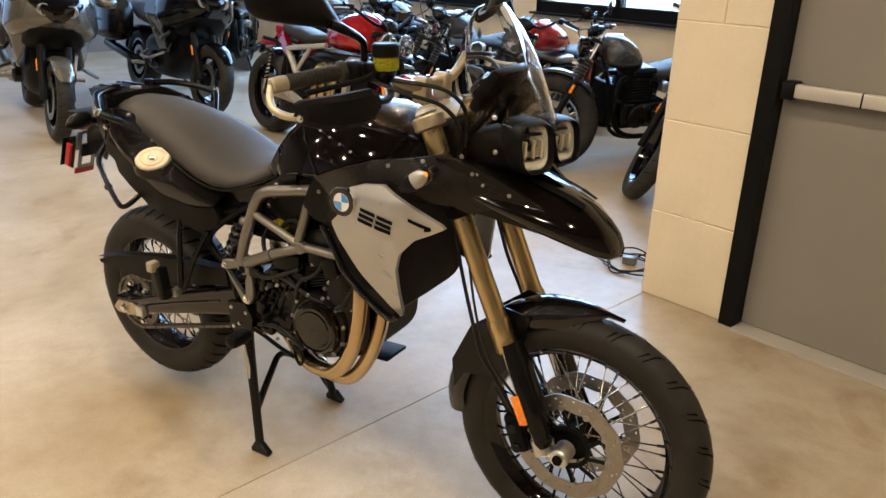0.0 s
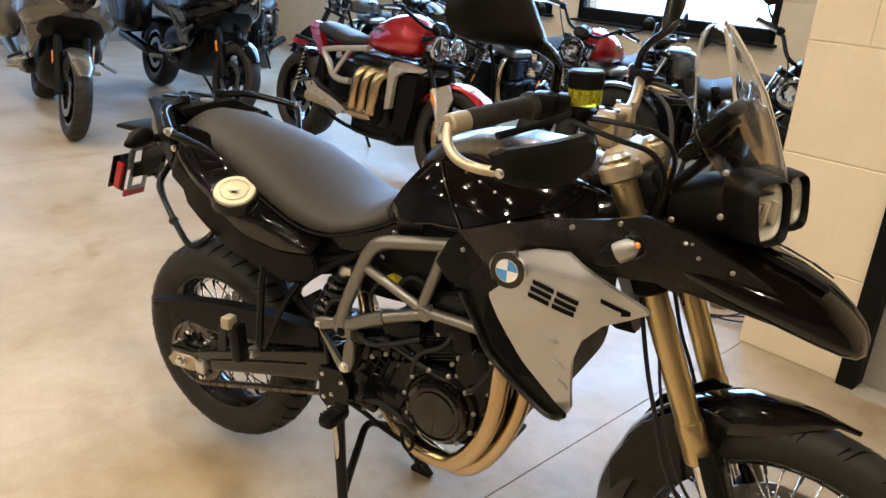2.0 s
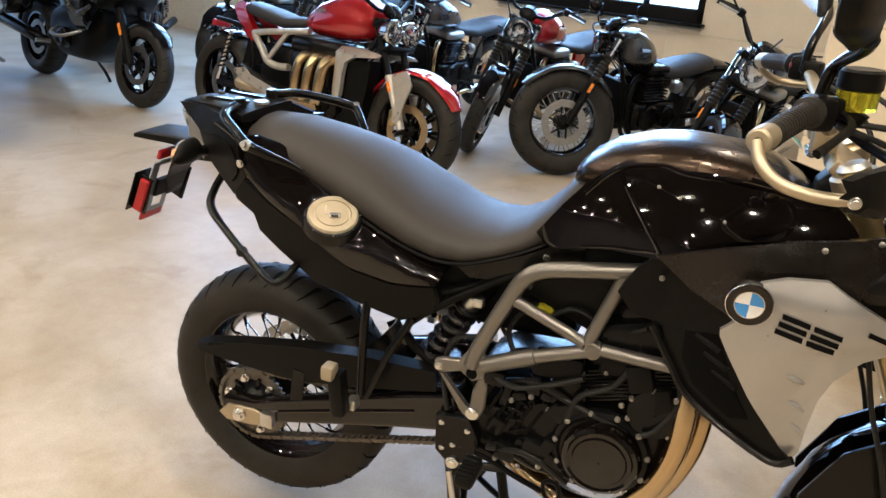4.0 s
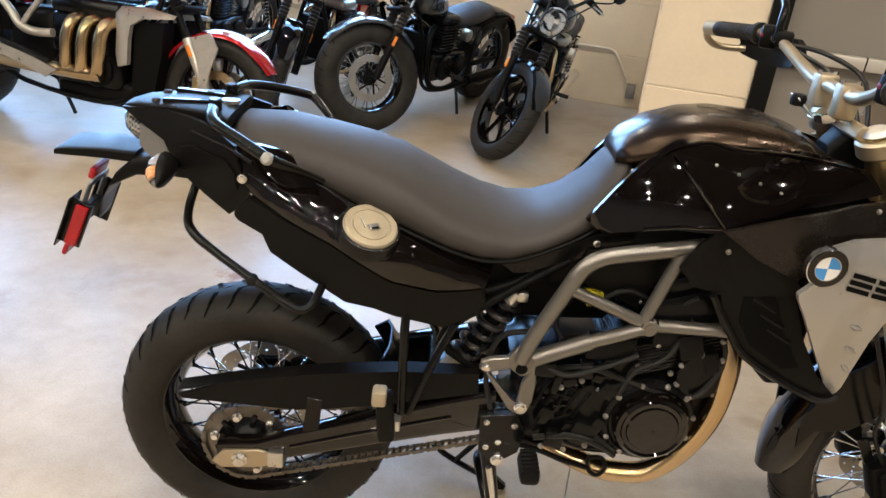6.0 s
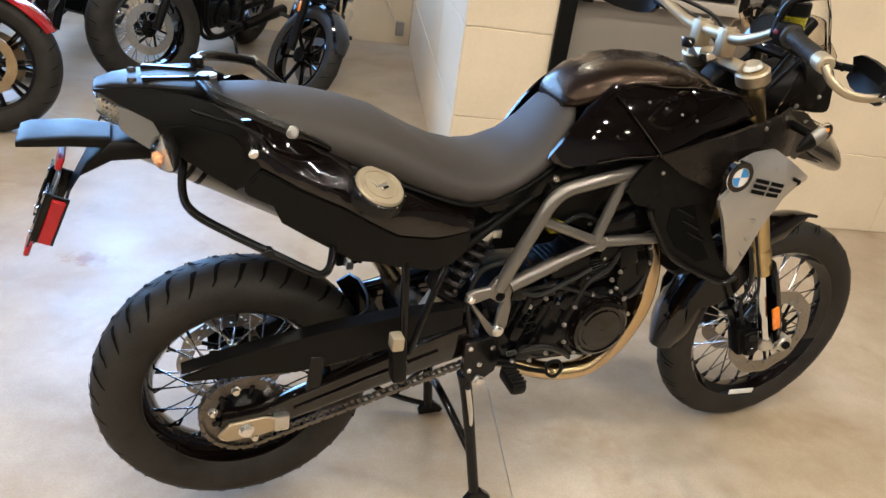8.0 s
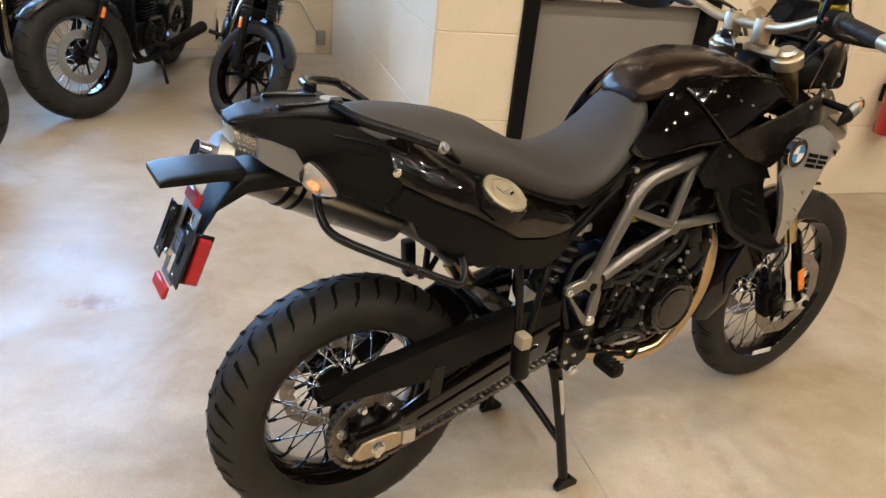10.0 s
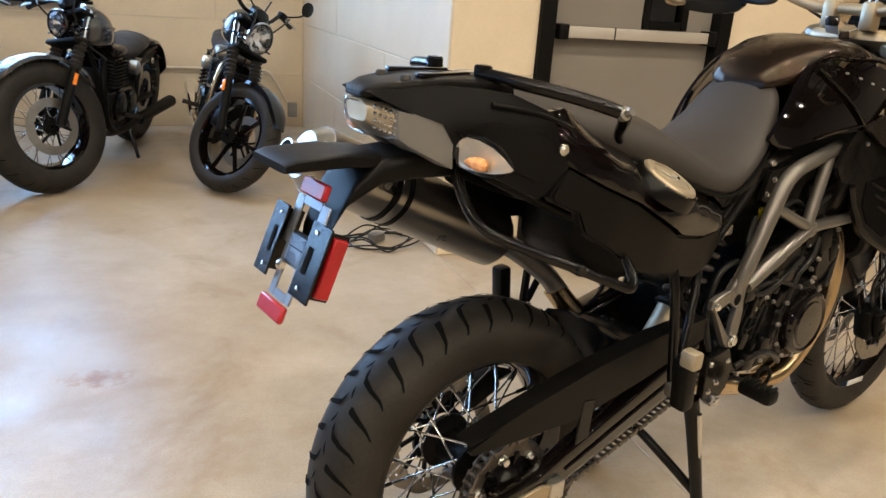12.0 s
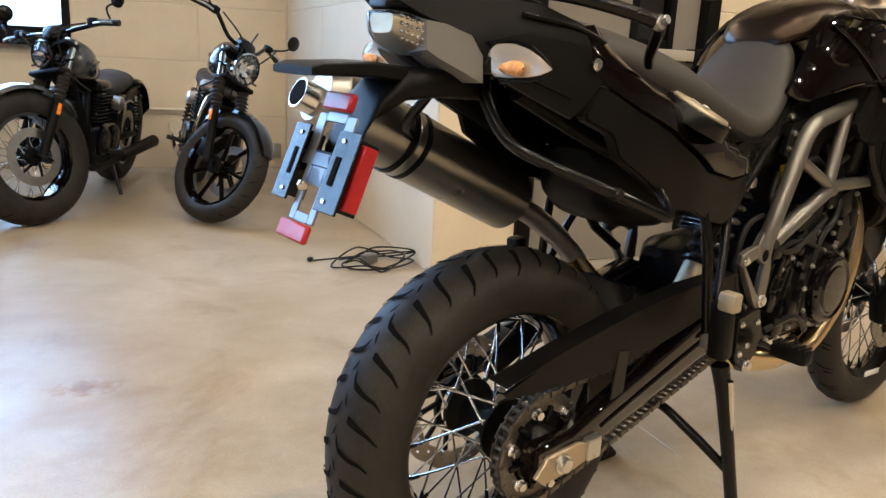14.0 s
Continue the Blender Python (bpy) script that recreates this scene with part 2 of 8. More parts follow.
def loft(bm, rings, caps=True, closed=False):
    """Skin over rings of equally many points."""
    vs = [[bm.verts.new(p) for p in r] for r in rings]
    for a, b in zip(vs, vs[1:]):
        ring_faces(bm, a, b)
    if closed:
        ring_faces(bm, vs[-1], vs[0])
    elif caps:
        bm.faces.new(vs[0])
        bm.faces.new(vs[-1])
    return bm


def smooth_path(pts, n=6, closed=False):
    """A Catmull-Rom curve through the points."""
    p = [Vector(q) for q in pts]
    out, last = [], len(p) if closed else len(p) - 1
    for i in range(last):
        if closed:
            a, b, c, d = p[i - 1], p[i], p[(i + 1) % len(p)], p[(i + 2) % len(p)]
        else:
            a, b, c, d = p[max(i - 1, 0)], p[i], p[i + 1], p[min(i + 2, len(p) - 1)]
        for k in range(n):
            t = k / n
            out.append(0.5 * (2 * b + (c - a) * t + (2 * a - 5 * b + 4 * c - d) * t * t + (3 * b - a - 3 * c + d) * t ** 3))
    if not closed:
        out.append(p[-1])
    return out


def tube(bm, pts, r, seg=10, n=5, closed=False, smooth=True, flat=1.0):
    """A round bar along a path; r: one radius or one for each given point."""
    radii = r if isinstance(r, (list, tuple)) else [r] * len(pts)
    path = smooth_path(pts, n, closed) if smooth else [Vector(q) for q in pts]
    step = n if smooth else 1
    rings, up = [], None
    for i, q in enumerate(path):
        if closed:
            way = path[(i + 1) % len(path)] - path[i - 1]
        else:
            way = path[min(i + 1, len(path) - 1)] - path[max(i - 1, 0)]
        way.normalize()
        if up is None:
            up = way.orthogonal().normalized()
            if abs(way.y) < 0.9:
                up = (Vector((0, 1, 0)) - way * way.y).normalized()
        up = (up - way * up.dot(way)).normalized()
        side = way.cross(up)
        f = i / step
        k = min(int(f), len(radii) - 1)
        rad = radii[k] + (radii[min(k + 1, len(radii) - 1)] - radii[k]) * (f - k)
        rings.append([q + (up * math.cos(a) * flat + side * math.sin(a)) * rad for a in (2 * math.pi * j / seg for j in range(seg))])
    return loft(bm, rings, closed=closed)


def cyl(bm, p, q, r0, r1=None, seg=20, bevel=0.0):
    r1 = r0 if r1 is None else r1
    p, q = Vector(p), Vector(q)
    way = (q - p).normalized()
    up = way.orthogonal().normalized()
    side = way.cross(up)
    L = (q - p).length
    stops = [(0, r0)] + ([(bevel, r0), (L - bevel, r1)] if bevel else []) + [(L, r1)]
    if bevel:
        stops[0], stops[-1] = (0, r0 - bevel), (L, r1 - bevel)
    rings = [[p + way * d + (up * math.cos(a) + side * math.sin(a)) * r for a in (2 * math.pi * j / seg for j in range(seg))] for d, r in stops]
    return loft(bm, rings)


def lathe(bm, profile, c=(0, 0, 0), seg=48, closed=True, axis="Y"):
    """Revolve (radius, offset along the axis) points round an axis through c."""
    c = Vector(c)
    rings = []
    for j in range(seg):
        a = 2 * math.pi * j / seg
        if axis == "Y":
            rings.append([c + Vector((r * math.cos(a), o, r * math.sin(a))) for r, o in profile])
        elif axis == "Z":
            rings.append([c + Vector((r * math.cos(a), r * math.sin(a), o)) for r, o in profile])
        else:
            rings.append([c + Vector((o, r * math.cos(a), r * math.sin(a))) for r, o in profile])
    vs = [[bm.verts.new(p) for p in r] for r in rings]
    n = len(profile)
    for a, b in zip(vs, vs[1:] + vs[:1]):
        for i in range(n if closed else n - 1):
            bm.faces.new((a[i], a[(i + 1) % n], b[(i + 1) % n], b[i]))
    return bm


def section(x, zc, w, h, power=2.6, seg=28, taper=0.0, lean=0.0):
    """A rounded cross-section at x: half width w, half height h; taper narrows it towards the top."""
    out = []
    for j in range(seg):
        a = 2 * math.pi * j / seg
        c, s = math.cos(a), math.sin(a)
        y = math.copysign(abs(c) ** (2 / power), c) * w
        z = math.copysign(abs(s) ** (2 / power), s) * h
        out.append(Vector((x + lean * z, y * (1 - taper * z / h if h else 1), zc + z)))
    return out


def outline(pts, n=4, sharp=False):
    return [Vector(p) for p in pts] if sharp else smooth_path([Vector((*p, 0)) for p in pts], n, True)


def panel(bm, pts, depth, thick=0.006, grid=0.025, round_=0, swap=False):
    """A moulded panel: an outline in x, z; depth(x, z) gives y; thick goes towards the middle of the bike."""
    from mathutils import geometry
    o = [Vector((p[0], p[1])) for p in pts]
    if round_:
        o = [p.to_2d() for p in smooth_path([(p.x, p.y, 0) for p in o], round_, True)]
    dense = []
    for a, b in zip(o, o[1:] + o[:1]):
        k = max(1, int((b - a).length / grid))
        dense += [a.lerp(b, i / k) for i in range(k)]
    n = len(dense)
    x0, x1, z0, z1 = min(p.x for p in o), max(p.x for p in o), min(p.y for p in o), max(p.y for p in o)
    inner = [Vector((x0 + (i + 0.5 + 0.25 * (j % 2)) * grid, z0 + (j + 0.5) * grid)) for i in range(int((x1 - x0) / grid) + 1) for j in range(int((z1 - z0) / grid) + 1)]
    inner = [p for p in inner if min((p - q).length for q in dense) > grid * 0.45 and inside(p, o)]
    res = geometry.delaunay_2d_cdt(dense + inner, [(i, (i + 1) % n) for i in range(n)], [], 1, 1e-5)
    co, faces = res[0], res[2]
    sign = 1 if depth(o[0].x, o[0].y) < 0 else -1
    front = [bm.verts.new((p.x, depth(p.x, p.y), p.y)) for p in co]
    back = [bm.verts.new((p.x, depth(p.x, p.y) + sign * thick, p.y)) for p in co]
    count = {}
    for f in faces:
        bm.faces.new([front[i] for i in f])
        bm.faces.new([back[i] for i in reversed(f)])
        for i, j in zip(f, f[1:] + f[:1]):
            key = (min(i, j), max(i, j))
            count.setdefault(key, []).append((i, j))
    for uses in count.values():
        if len(uses) == 1:
            i, j = uses[0]
            bm.faces.new((front[j], front[i], back[i], back[j]))
    return bm


def inside(p, poly):
    hit = False
    for a, b in zip(poly, poly[1:] + poly[:1]):
        if (a.y > p.y) != (b.y > p.y) and p.x < (b.x - a.x) * (p.y - a.y) / (b.y - a.y) + a.x:
            hit = not hit
    return hit


def plate(bm, pts, y0, y1, bevel=0.0015):
    """A flat plate with an outline in x, z between two depths."""
    a = [bm.verts.new((p[0], y0, p[1])) for p in pts]
    b = [bm.verts.new((p[0], y1, p[1])) for p in pts]
    bm.faces.new(a)
    bm.faces.new(b[::-1])
    ring_faces(bm, a, b)
    if bevel:
        bmesh.ops.bevel(bm, geom=[e for e in bm.edges if all(v in a or v in b for v in e.verts) and len({v.co.y for v in e.verts}) == 1], offset=bevel, segments=1, affect="EDGES")
    return bm


def mirrored(bm):
    """The same mesh on the other side of the bike."""
    other = bm.copy()
    other.transform(Matrix.Diagonal((1, -1, 1, 1)))
    bmesh.ops.reverse_faces(other, faces=other.faces[:])
    return other


def bolt(parent, p, r=0.007, h=0.006, mat=None, name="bolt", side=-1):
    bm = mesh()
    cyl(bm, (p[0], p[1] - side * 0.004, p[2]), (p[0], p[1] + side * h * 0.4, p[2]), r * 1.35, seg=14, bevel=0.001)
    cyl(bm, (p[0], p[1], p[2]), (p[0], p[1] + side * h, p[2]), r, seg=6, bevel=0.0008)
    return part(name, bm, mat or STEEL, parent, angle=25)


# ---- the hall ----
def hall(name, bm, mats, kind="structure", label="", parent=None):
    ob = part(name, bm, mats, parent, label, angle=30)
    if parent is None:
        ob.matrix_basis = ROOM
        tagged(ob, kind=kind)
    return ob


# floor: concrete slabs with a saw-cut joint in line with the wall's corner
bm = mesh()
for u0, u1 in ((-10, -4.3005), (-4.2985, 0.0285), (0.0305, 6.0)):
    box(bm, ((u0 + u1) / 2, -3.8, -0.05), (u1 - u0, 14.8, 0.1), 0.0015, seg=1)
box(bm, (-2, -3.8, -0.08), (16, 14.8, 0.05))
floor = hall("floor", bm, CONCRETE, label="polished beige concrete floor with saw-cut joints")
bm = mesh()
box(bm, (-2, -3.8, CEIL + 0.1), (16.4, 15.2, 0.2))
hall("ceiling", bm, CEILING, label="plain painted ceiling")

COURSE, LONG = 0.43, 2.4


def block_mesh(w, h, d=0.004):
    """One wall block's face, proud of its joints, with eased edges."""
    bm = mesh()
    e = 0.003
    a = [bm.verts.new(p) for p in ((0.0015, 0, 0.003), (w - 0.0015, 0, 0.003), (w - 0.0015, 0, h - 0.0015), (0.0015, 0, h - 0.0015))]
    b = [bm.verts.new(p) for p in ((0.003 + e, -d, 0.003 + e), (w - 0.0015 - e, -d, 0.003 + e), (w - 0.0015 - e, -d, h - 0.0015 - e), (0.003 + e, -d, h - 0.0015 - e))]
    ring_faces(bm, a, b)
    bm.faces.new(b)
    bmesh.ops.recalc_face_normals(bm, faces=bm.faces[:])
    me = bpy.data.meshes.new("block")
    bm.to_mesh(me)
    bm.free()
    me.materials.append(BLOCK)
    return me


BLOCKS = {}


def lay_blocks(wall, m, length, top, holes=(), start=0.0, odd=0, first=0):
    """Blocks in running bond over a wall face; m takes the face's x, z plane (outside: -y) into the wall's frame."""
    row = 0
    z = 0.0
    while z < top - 0.05:
        h = min(COURSE, top - z)
        x = -start - LONG / 2 if row % 2 == odd and row >= first else 0.0
        while x < length - 0.02:
            a, b = max(x, 0.0), min(x + LONG, length)
            x += LONG
            spans = [(a, b)]
            for h0, h1, g0, g1 in holes:
                if z + h > g0 + 0.02 and z < g1 - 0.02:
                    spans = [s for p, q in spans for s in ((p, min(q, h0)), (max(p, h1), q)) if s[1] - s[0] > 0.03]
            for p, q in spans:
                hh = h
                zz = z
                for h0, h1, g0, g1 in holes:
                    if q > h0 + 0.01 and p < h1 - 0.01:
                        if z < g0 < z + h:
                            hh = g0 - z
                        if z < g1 < z + h:
                            zz, hh = g1, z + h - g1
                key = (round(q - p, 3), round(hh, 3))
                if key not in BLOCKS:
                    BLOCKS[key] = block_mesh(*key)
                ob = new("block", BLOCKS[key])
                ob.parent = wall
                ob.matrix_basis = m @ Matrix.Translation((p, 0, zz))
        z += COURSE
        row += 1


# door wall: 0.3 m thick, with one door opening
D0, D1, DTOP = 0.437, 1.505, 2.13
bm = mesh()
T = 0.3
for u0, u1, z0, z1 in ((0.014, D0, 0, CEIL), (D1, 6.0, 0, CEIL), (D0, D1, DTOP, CEIL)):
    box(bm, ((u0 + u1) / 2, T / 2 + 0.012, (z0 + z1) / 2), (u1 - u0, T - 0.004, z1 - z0))
wall_door = hall("wall_door", bm, JOINT, label="cream-painted block wall round a grey door")
bm = mesh()
box(bm, (0.012 + T / 2, (BACK + T) / 2 + 0.006, CEIL / 2), (T - 0.004, BACK - T + 0.01, CEIL))
wall_side = hall("wall_side", bm, JOINT, label="pale painted block wall in window light")
# window wall with three glazed bays
SILL, HEAD = 0.95, 3.9
BAYS = [(-3.66, -1.62), (-6.1, -4.0), (-8.5, -6.4)]
bm = mesh()
box(bm, (-4.8, BACK + 0.16, SILL / 2), (10.6, 0.3, SILL))
box(bm, (-4.8, BACK + 0.16, (HEAD + CEIL) / 2), (10.6, 0.3, CEIL - HEAD))
edge = [-10.1] + [x for b in sorted(BAYS) for x in b] + [0.5]
for a, b in zip(edge[::2], edge[1::2]):
    box(bm, ((a + b) / 2, BACK + 0.16, (SILL + HEAD) / 2), (b - a, 0.3, HEAD - SILL))
wall_window = hall("wall_window", bm, JOINT, label="cream-painted block wall under black-framed windows")
bm = mesh()
box(bm, (-10.1, -3.8, CEIL / 2), (0.2, 14.8, CEIL))
hall("wall_left", bm, DARKWALL, label="plain grey painted wall")
bm = mesh()
box(bm, (6.1, -3.8, CEIL / 2), (0.2, 14.8, CEIL))
hall("wall_right", bm, DARKWALL, label="plain grey painted wall")
bm = mesh()
box(bm, (-2, -11.3, CEIL / 2), (16.4, 0.2, CEIL))
hall("wall_behind", bm, DARKWALL, label="plain grey painted wall")

# windows: black frames, mullions, glass
for k, (a, b) in enumerate(BAYS):
    bm = mesh()
    for u0, u1, z0, z1 in ((a, b, SILL, SILL + 0.11), (a, b, HEAD - 0.08, HEAD), (a, a + 0.06, SILL, HEAD), (b - 0.06, b, SILL, HEAD), ((a + b) / 2 - 0.03, (a + b) / 2 + 0.03, SILL, HEAD)):
        box(bm, ((u0 + u1) / 2, BACK + 0.055, (z0 + z1) / 2), (u1 - u0, 0.11, z1 - z0), 0.004, seg=1)
    win = hall("window_%d" % (k + 1), bm, FRAMEBLK, label="black-framed window with bright daylight behind")
    for u0, u1 in ((a + 0.06, (a + b) / 2 - 0.03), ((a + b) / 2 + 0.03, b - 0.06)):
        g = mesh()
        box(g, ((u0 + u1) / 2, BACK + 0.07, (SILL + HEAD) / 2), (u1 - u0, 0.008, HEAD - SILL - 0.19))
        pane = part("pane", g, GLASS, win)
        pane.visible_shadow = False
    s = mesh()
    box(s, ((a + b) / 2, BACK - 0.03, SILL - 0.012), (b - a + 0.06, 0.1, 0.024), 0.004, seg=1)
    part("window_sill", s, FRAMEBLK, win)
bm = mesh()
box(bm, (-5, BACK + 2.2, 2.4), (16, 0.05, 7.0))
hall("backdrop", bm, OUTDOOR, label="bright overexposed daylight outside")

# door with black frame, closer lite and crash bar
bm = mesh()
for u0, u1, z0, z1 in ((D0, D0 + 0.075, 0, DTOP), (D1 - 0.075, D1, 0, DTOP), (D0 + 0.075, D1 - 0.075, DTOP - 0.06, DTOP)):
    box(bm, ((u0 + u1) / 2, 0.06, (z0 + z1) / 2), (u1 - u0, 0.15, z1 - z0), 0.0015, seg=1)
door = hall("door_1", bm, FRAMEBLK, label="grey steel door with black frame and push bar")
L0, L1, Z0, Z1 = 1.05, 1.245, 1.13, 1.75
bm = mesh()
for u0, u1, z0, z1 in ((D0 + 0.077, L0, 0.015, DTOP - 0.062), (L1, D1 - 0.077, 0.015, DTOP - 0.062), (L0, L1, 0.015, Z0), (L0, L1, Z1, DTOP - 0.062)):
    box(bm, ((u0 + u1) / 2, 0.075, (z0 + z1) / 2), (u1 - u0, 0.045, z1 - z0))
bmesh.ops.remove_doubles(bm, verts=bm.verts, dist=0.0005)
part("door_leaf", bm, DOORGREY, door, "smooth grey painted steel")
bm = mesh()
for u0, u1, z0, z1 in ((L0 - 0.035, L0 + 0.005, Z0 - 0.035, Z1 + 0.035), (L1 - 0.005, L1 + 0.035, Z0 - 0.035, Z1 + 0.035), (L0 + 0.005, L1 - 0.005, Z0 - 0.035, Z0 + 0.005), (L0 + 0.005, L1 - 0.005, Z1 - 0.005, Z1 + 0.035)):
    box(bm, ((u0 + u1) / 2, 0.075, (z0 + z1) / 2), (u1 - u0, 0.066, z1 - z0), 0.004, seg=1)
part("lite_frame", bm, FRAMEBLK, door)
bm = mesh()
box(bm, ((L0 + L1) / 2, 0.078, (Z0 + Z1) / 2), (L1 - L0 - 0.008, 0.008, Z1 - Z0 - 0.008))
part("pane", bm, GLASS, door)
bm = mesh()
box(bm, (0.975, 0.0, 1.067), (0.80, 0.034, 0.052), 0.005)
bar = part("push_bar", bm, BARPAINT, door, "pale grey metal push bar")
bm = mesh()
box(bm, (0.83, -0.001, 1.067), (0.006, 0.036, 0.054), 0.001)
part("bar_collar", bm, FRAMEBLK, bar)
for u in (0.555, 1.395):
    bm = mesh()
    box(bm, (u, 0.012, 1.067), (0.05, 0.075, 0.07), 0.006)
    part("bar_end", bm, FRAMEBLK, bar)
bm = mesh()
box(bm, (0.97, 0.03, 0.006), (0.92, 0.16, 0.012), 0.0015, seg=1)
part("threshold", bm, BARPAINT, door, "worn metal threshold")
# the room behind the door's glass is closed by a plain dark wall
bm = mesh()
box(bm, (2.6, 1.5, CEIL / 2), (4.6, 0.1, CEIL))
hall("wall_beyond", bm, WALLPAINT, label="plain wall behind the door")

# ceiling lamps: two tracks of warm spots over the aisle
LAMPS = [(-7.0 + 1.45 * k, v) for k in range(8) for v in (-4.2, -2.3)] + [(-6.4 + 1.9 * k, v) for k in range(6) for v in (-9.6, -7.9, -6.1)] + [(-6.0 + 1.9 * k, 1.3) for k in range(4)]
for u, v in LAMPS:
    lamp = thing("ceiling_lamp", "round warm ceiling lamp with a dark housing", "ceiling lamp", "ceiling lamps", ROOM @ Matrix.Translation((u, v, CEIL - 0.35)))
    bm = mesh()
    lathe(bm, [(0.02, 0.35), (0.02, 0.12), (0.13, 0.10), (0.15, 0.0), (0.142, 0.0), (0.12, 0.09)], axis="Z", seg=20, closed=False)
    part("housing", bm, FRAMEBLK, lamp)
    area_lamp("ceiling_lamp_light", ROOM @ Matrix.Translation((u, v, CEIL - 0.37)), 0.055, 0.055, 34 if u > -0.6 and -5 < v < 0 else 26, WARM, "DISK")


# ---- the adventure motorcycle on its centre stand ----
def tyre_profile(R, rim, w):
    """Radius and offset of a motorcycle tyre's skin, from bead over the crown to the other bead."""
    side = [(rim - 0.006, 0.36), (rim + 0.012, 0.44), (rim + (R - rim) * 0.38, 0.50), (rim + (R - rim) * 0.60, 0.485), (R - (R - rim) * 0.20, 0.40), (R - (R - rim) * 0.07, 0.25), (R - 0.001, 0.09)]
    out = [(r, o * w) for r, o in side] + [(r, -o * w) for r, o in reversed(side)]
    return out + [(rim - 0.012, -0.3 * w), (rim - 0.012, 0.3 * w)]


def crown(R, rim, w, s):
    """Radius and offset on the tread at s in -1..1 from shoulder to shoulder."""
    pts = [(R - (R - rim) * 0.34, 0.455), (R - (R - rim) * 0.20, 0.40), (R - (R - rim) * 0.07, 0.25), (R - 0.001, 0.09), (R, 0.0)]
    k = (1 - abs(s)) * (len(pts) - 1)
    i = min(int(k), len(pts) - 2)
    r = pts[i][0] + (pts[i + 1][0] - pts[i][0]) * (k - i)
    o = pts[i][1] + (pts[i + 1][1] - pts[i][1]) * (k - i)
    return r, math.copysign(o * w, s)


def tread_cuts(bm, R, rim, w, count, width, lines):
    """Sipes: near-black tapering strips laid on the tread as the shade of cuts, along (turn, across) lines, blunt at
    the middle and fine at the shoulder.
    """
    for k in range(count):
        for line, odd in lines:
            a0 = 2 * math.pi * (k + (0.5 if odd else 0.0)) / count
            prev = None
            steps = 5
            total = steps * (len(line) - 1)
            for i in range(total + 1):
                f = i / steps
                j = min(int(f), len(line) - 2)
                t = f - j
                turn = line[j][0] + (line[j + 1][0] - line[j][0]) * t
                s = line[j][1] + (line[j + 1][1] - line[j][1]) * t
                edge = (1.0 - 0.75 * i / total) * (0.75 if i == 0 else 1.0)
                pair = []
                for d in (-1, 1):
                    a = a0 + turn + d * width * edge / R
                    r, o = crown(R, rim, w, max(-1, min(1, s)))
                    pair.append(bm.verts.new(((r + 0.0022) * math.cos(a), o * 1.02, (r + 0.0022) * math.sin(a))))
                if prev:
                    bm.faces.new((prev[0], prev[1], pair[1], pair[0]))
                prev = pair
    return bm


def spoke_mesh(length, r=0.0021):
    bm = mesh()
    cyl(bm, (0, 0, 0), (length, 0, 0), r, seg=6)
    cyl(bm, (length - 0.022, 0, 0), (length, 0, 0), r * 1.9, seg=6)
    me = bpy.data.meshes.new("spoke")
    for f in bm.faces:
        f.smooth = True
    bm.to_mesh(me)
    bm.free()
    return me


def spoked_wheel(parent, c, R, rim, w, spokes, hub_r, hub_w, name, rim_mat, spoke_mat, tread, cuts, spin=0.0):
    """Rim with tyre, hub and crossed wire spokes; the rim is the part that carries the rest."""
    bm = mesh()
    rw = w * 0.36
    lathe(bm, [(rim + 0.006, rw), (rim + 0.006, rw - 0.006), (rim - 0.006, rw - 0.012), (rim - 0.020, rw * 0.45), (rim - 0.024, 0), (rim - 0.020, -rw * 0.45), (rim - 0.006, -rw + 0.012), (rim + 0.006, -rw + 0.006), (rim + 0.006, -rw), (rim - 0.008, -rw), (rim - 0.016, -rw + 0.01), (rim - 0.030, -rw * 0.4), (rim - 0.033, 0), (rim - 0.030, rw * 0.4), (rim - 0.016, rw - 0.01), (rim - 0.008, rw)], seg=72)
    wheel = part(name, bm, rim_mat, parent)
    wheel.location = c
    wheel.rotation_euler = (0, radians(spin), 0)
    bm = mesh()
    lathe(bm, tyre_profile(R, rim, w), seg=128)
    tyre = part("tyre", bm, RUBBER, wheel, "black rubber tyre with cut tread", angle=60)
    # groove shade as dark strips just above the uncut rubber
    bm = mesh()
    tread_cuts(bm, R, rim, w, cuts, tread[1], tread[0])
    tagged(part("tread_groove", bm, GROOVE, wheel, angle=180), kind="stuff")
    bm = mesh()
    lathe(bm, [(hub_r, hub_w), (hub_r, hub_w - 0.008), (hub_r * 0.62, hub_w - 0.02), (hub_r * 0.5, 0), (hub_r * 0.62, -hub_w + 0.02), (hub_r, -hub_w + 0.008), (hub_r, -hub_w), (0.012, -hub_w - 0.006), (0.012, hub_w + 0.006)], seg=32)
    part("hub", bm, MATTE, wheel)
    data = {}
    for k in range(spokes):
        side = 1 if k % 2 else -1
        a = 2 * math.pi * k / spokes
        lead = radians(34) * (1 if (k // 2) % 2 else -1)
        p = Vector((hub_r * 0.93 * math.cos(a + lead), side * (hub_w - 0.005), hub_r * 0.93 * math.sin(a + lead)))
        q = Vector(((rim - 0.029) * math.cos(a), side * rw * 0.25, (rim - 0.029) * math.sin(a)))
        L = round((q - p).length, 3)
        if L not in data:
            data[L] = spoke_mesh(L)
            data[L].materials.append(spoke_mat)
        ob = new("spoke", data[L])
        ob.parent = wheel
        ob.matrix_basis = Matrix.Translation(p) @ (q - p).to_track_quat("X", "Z").to_matrix().to_4x4()
    return wheel


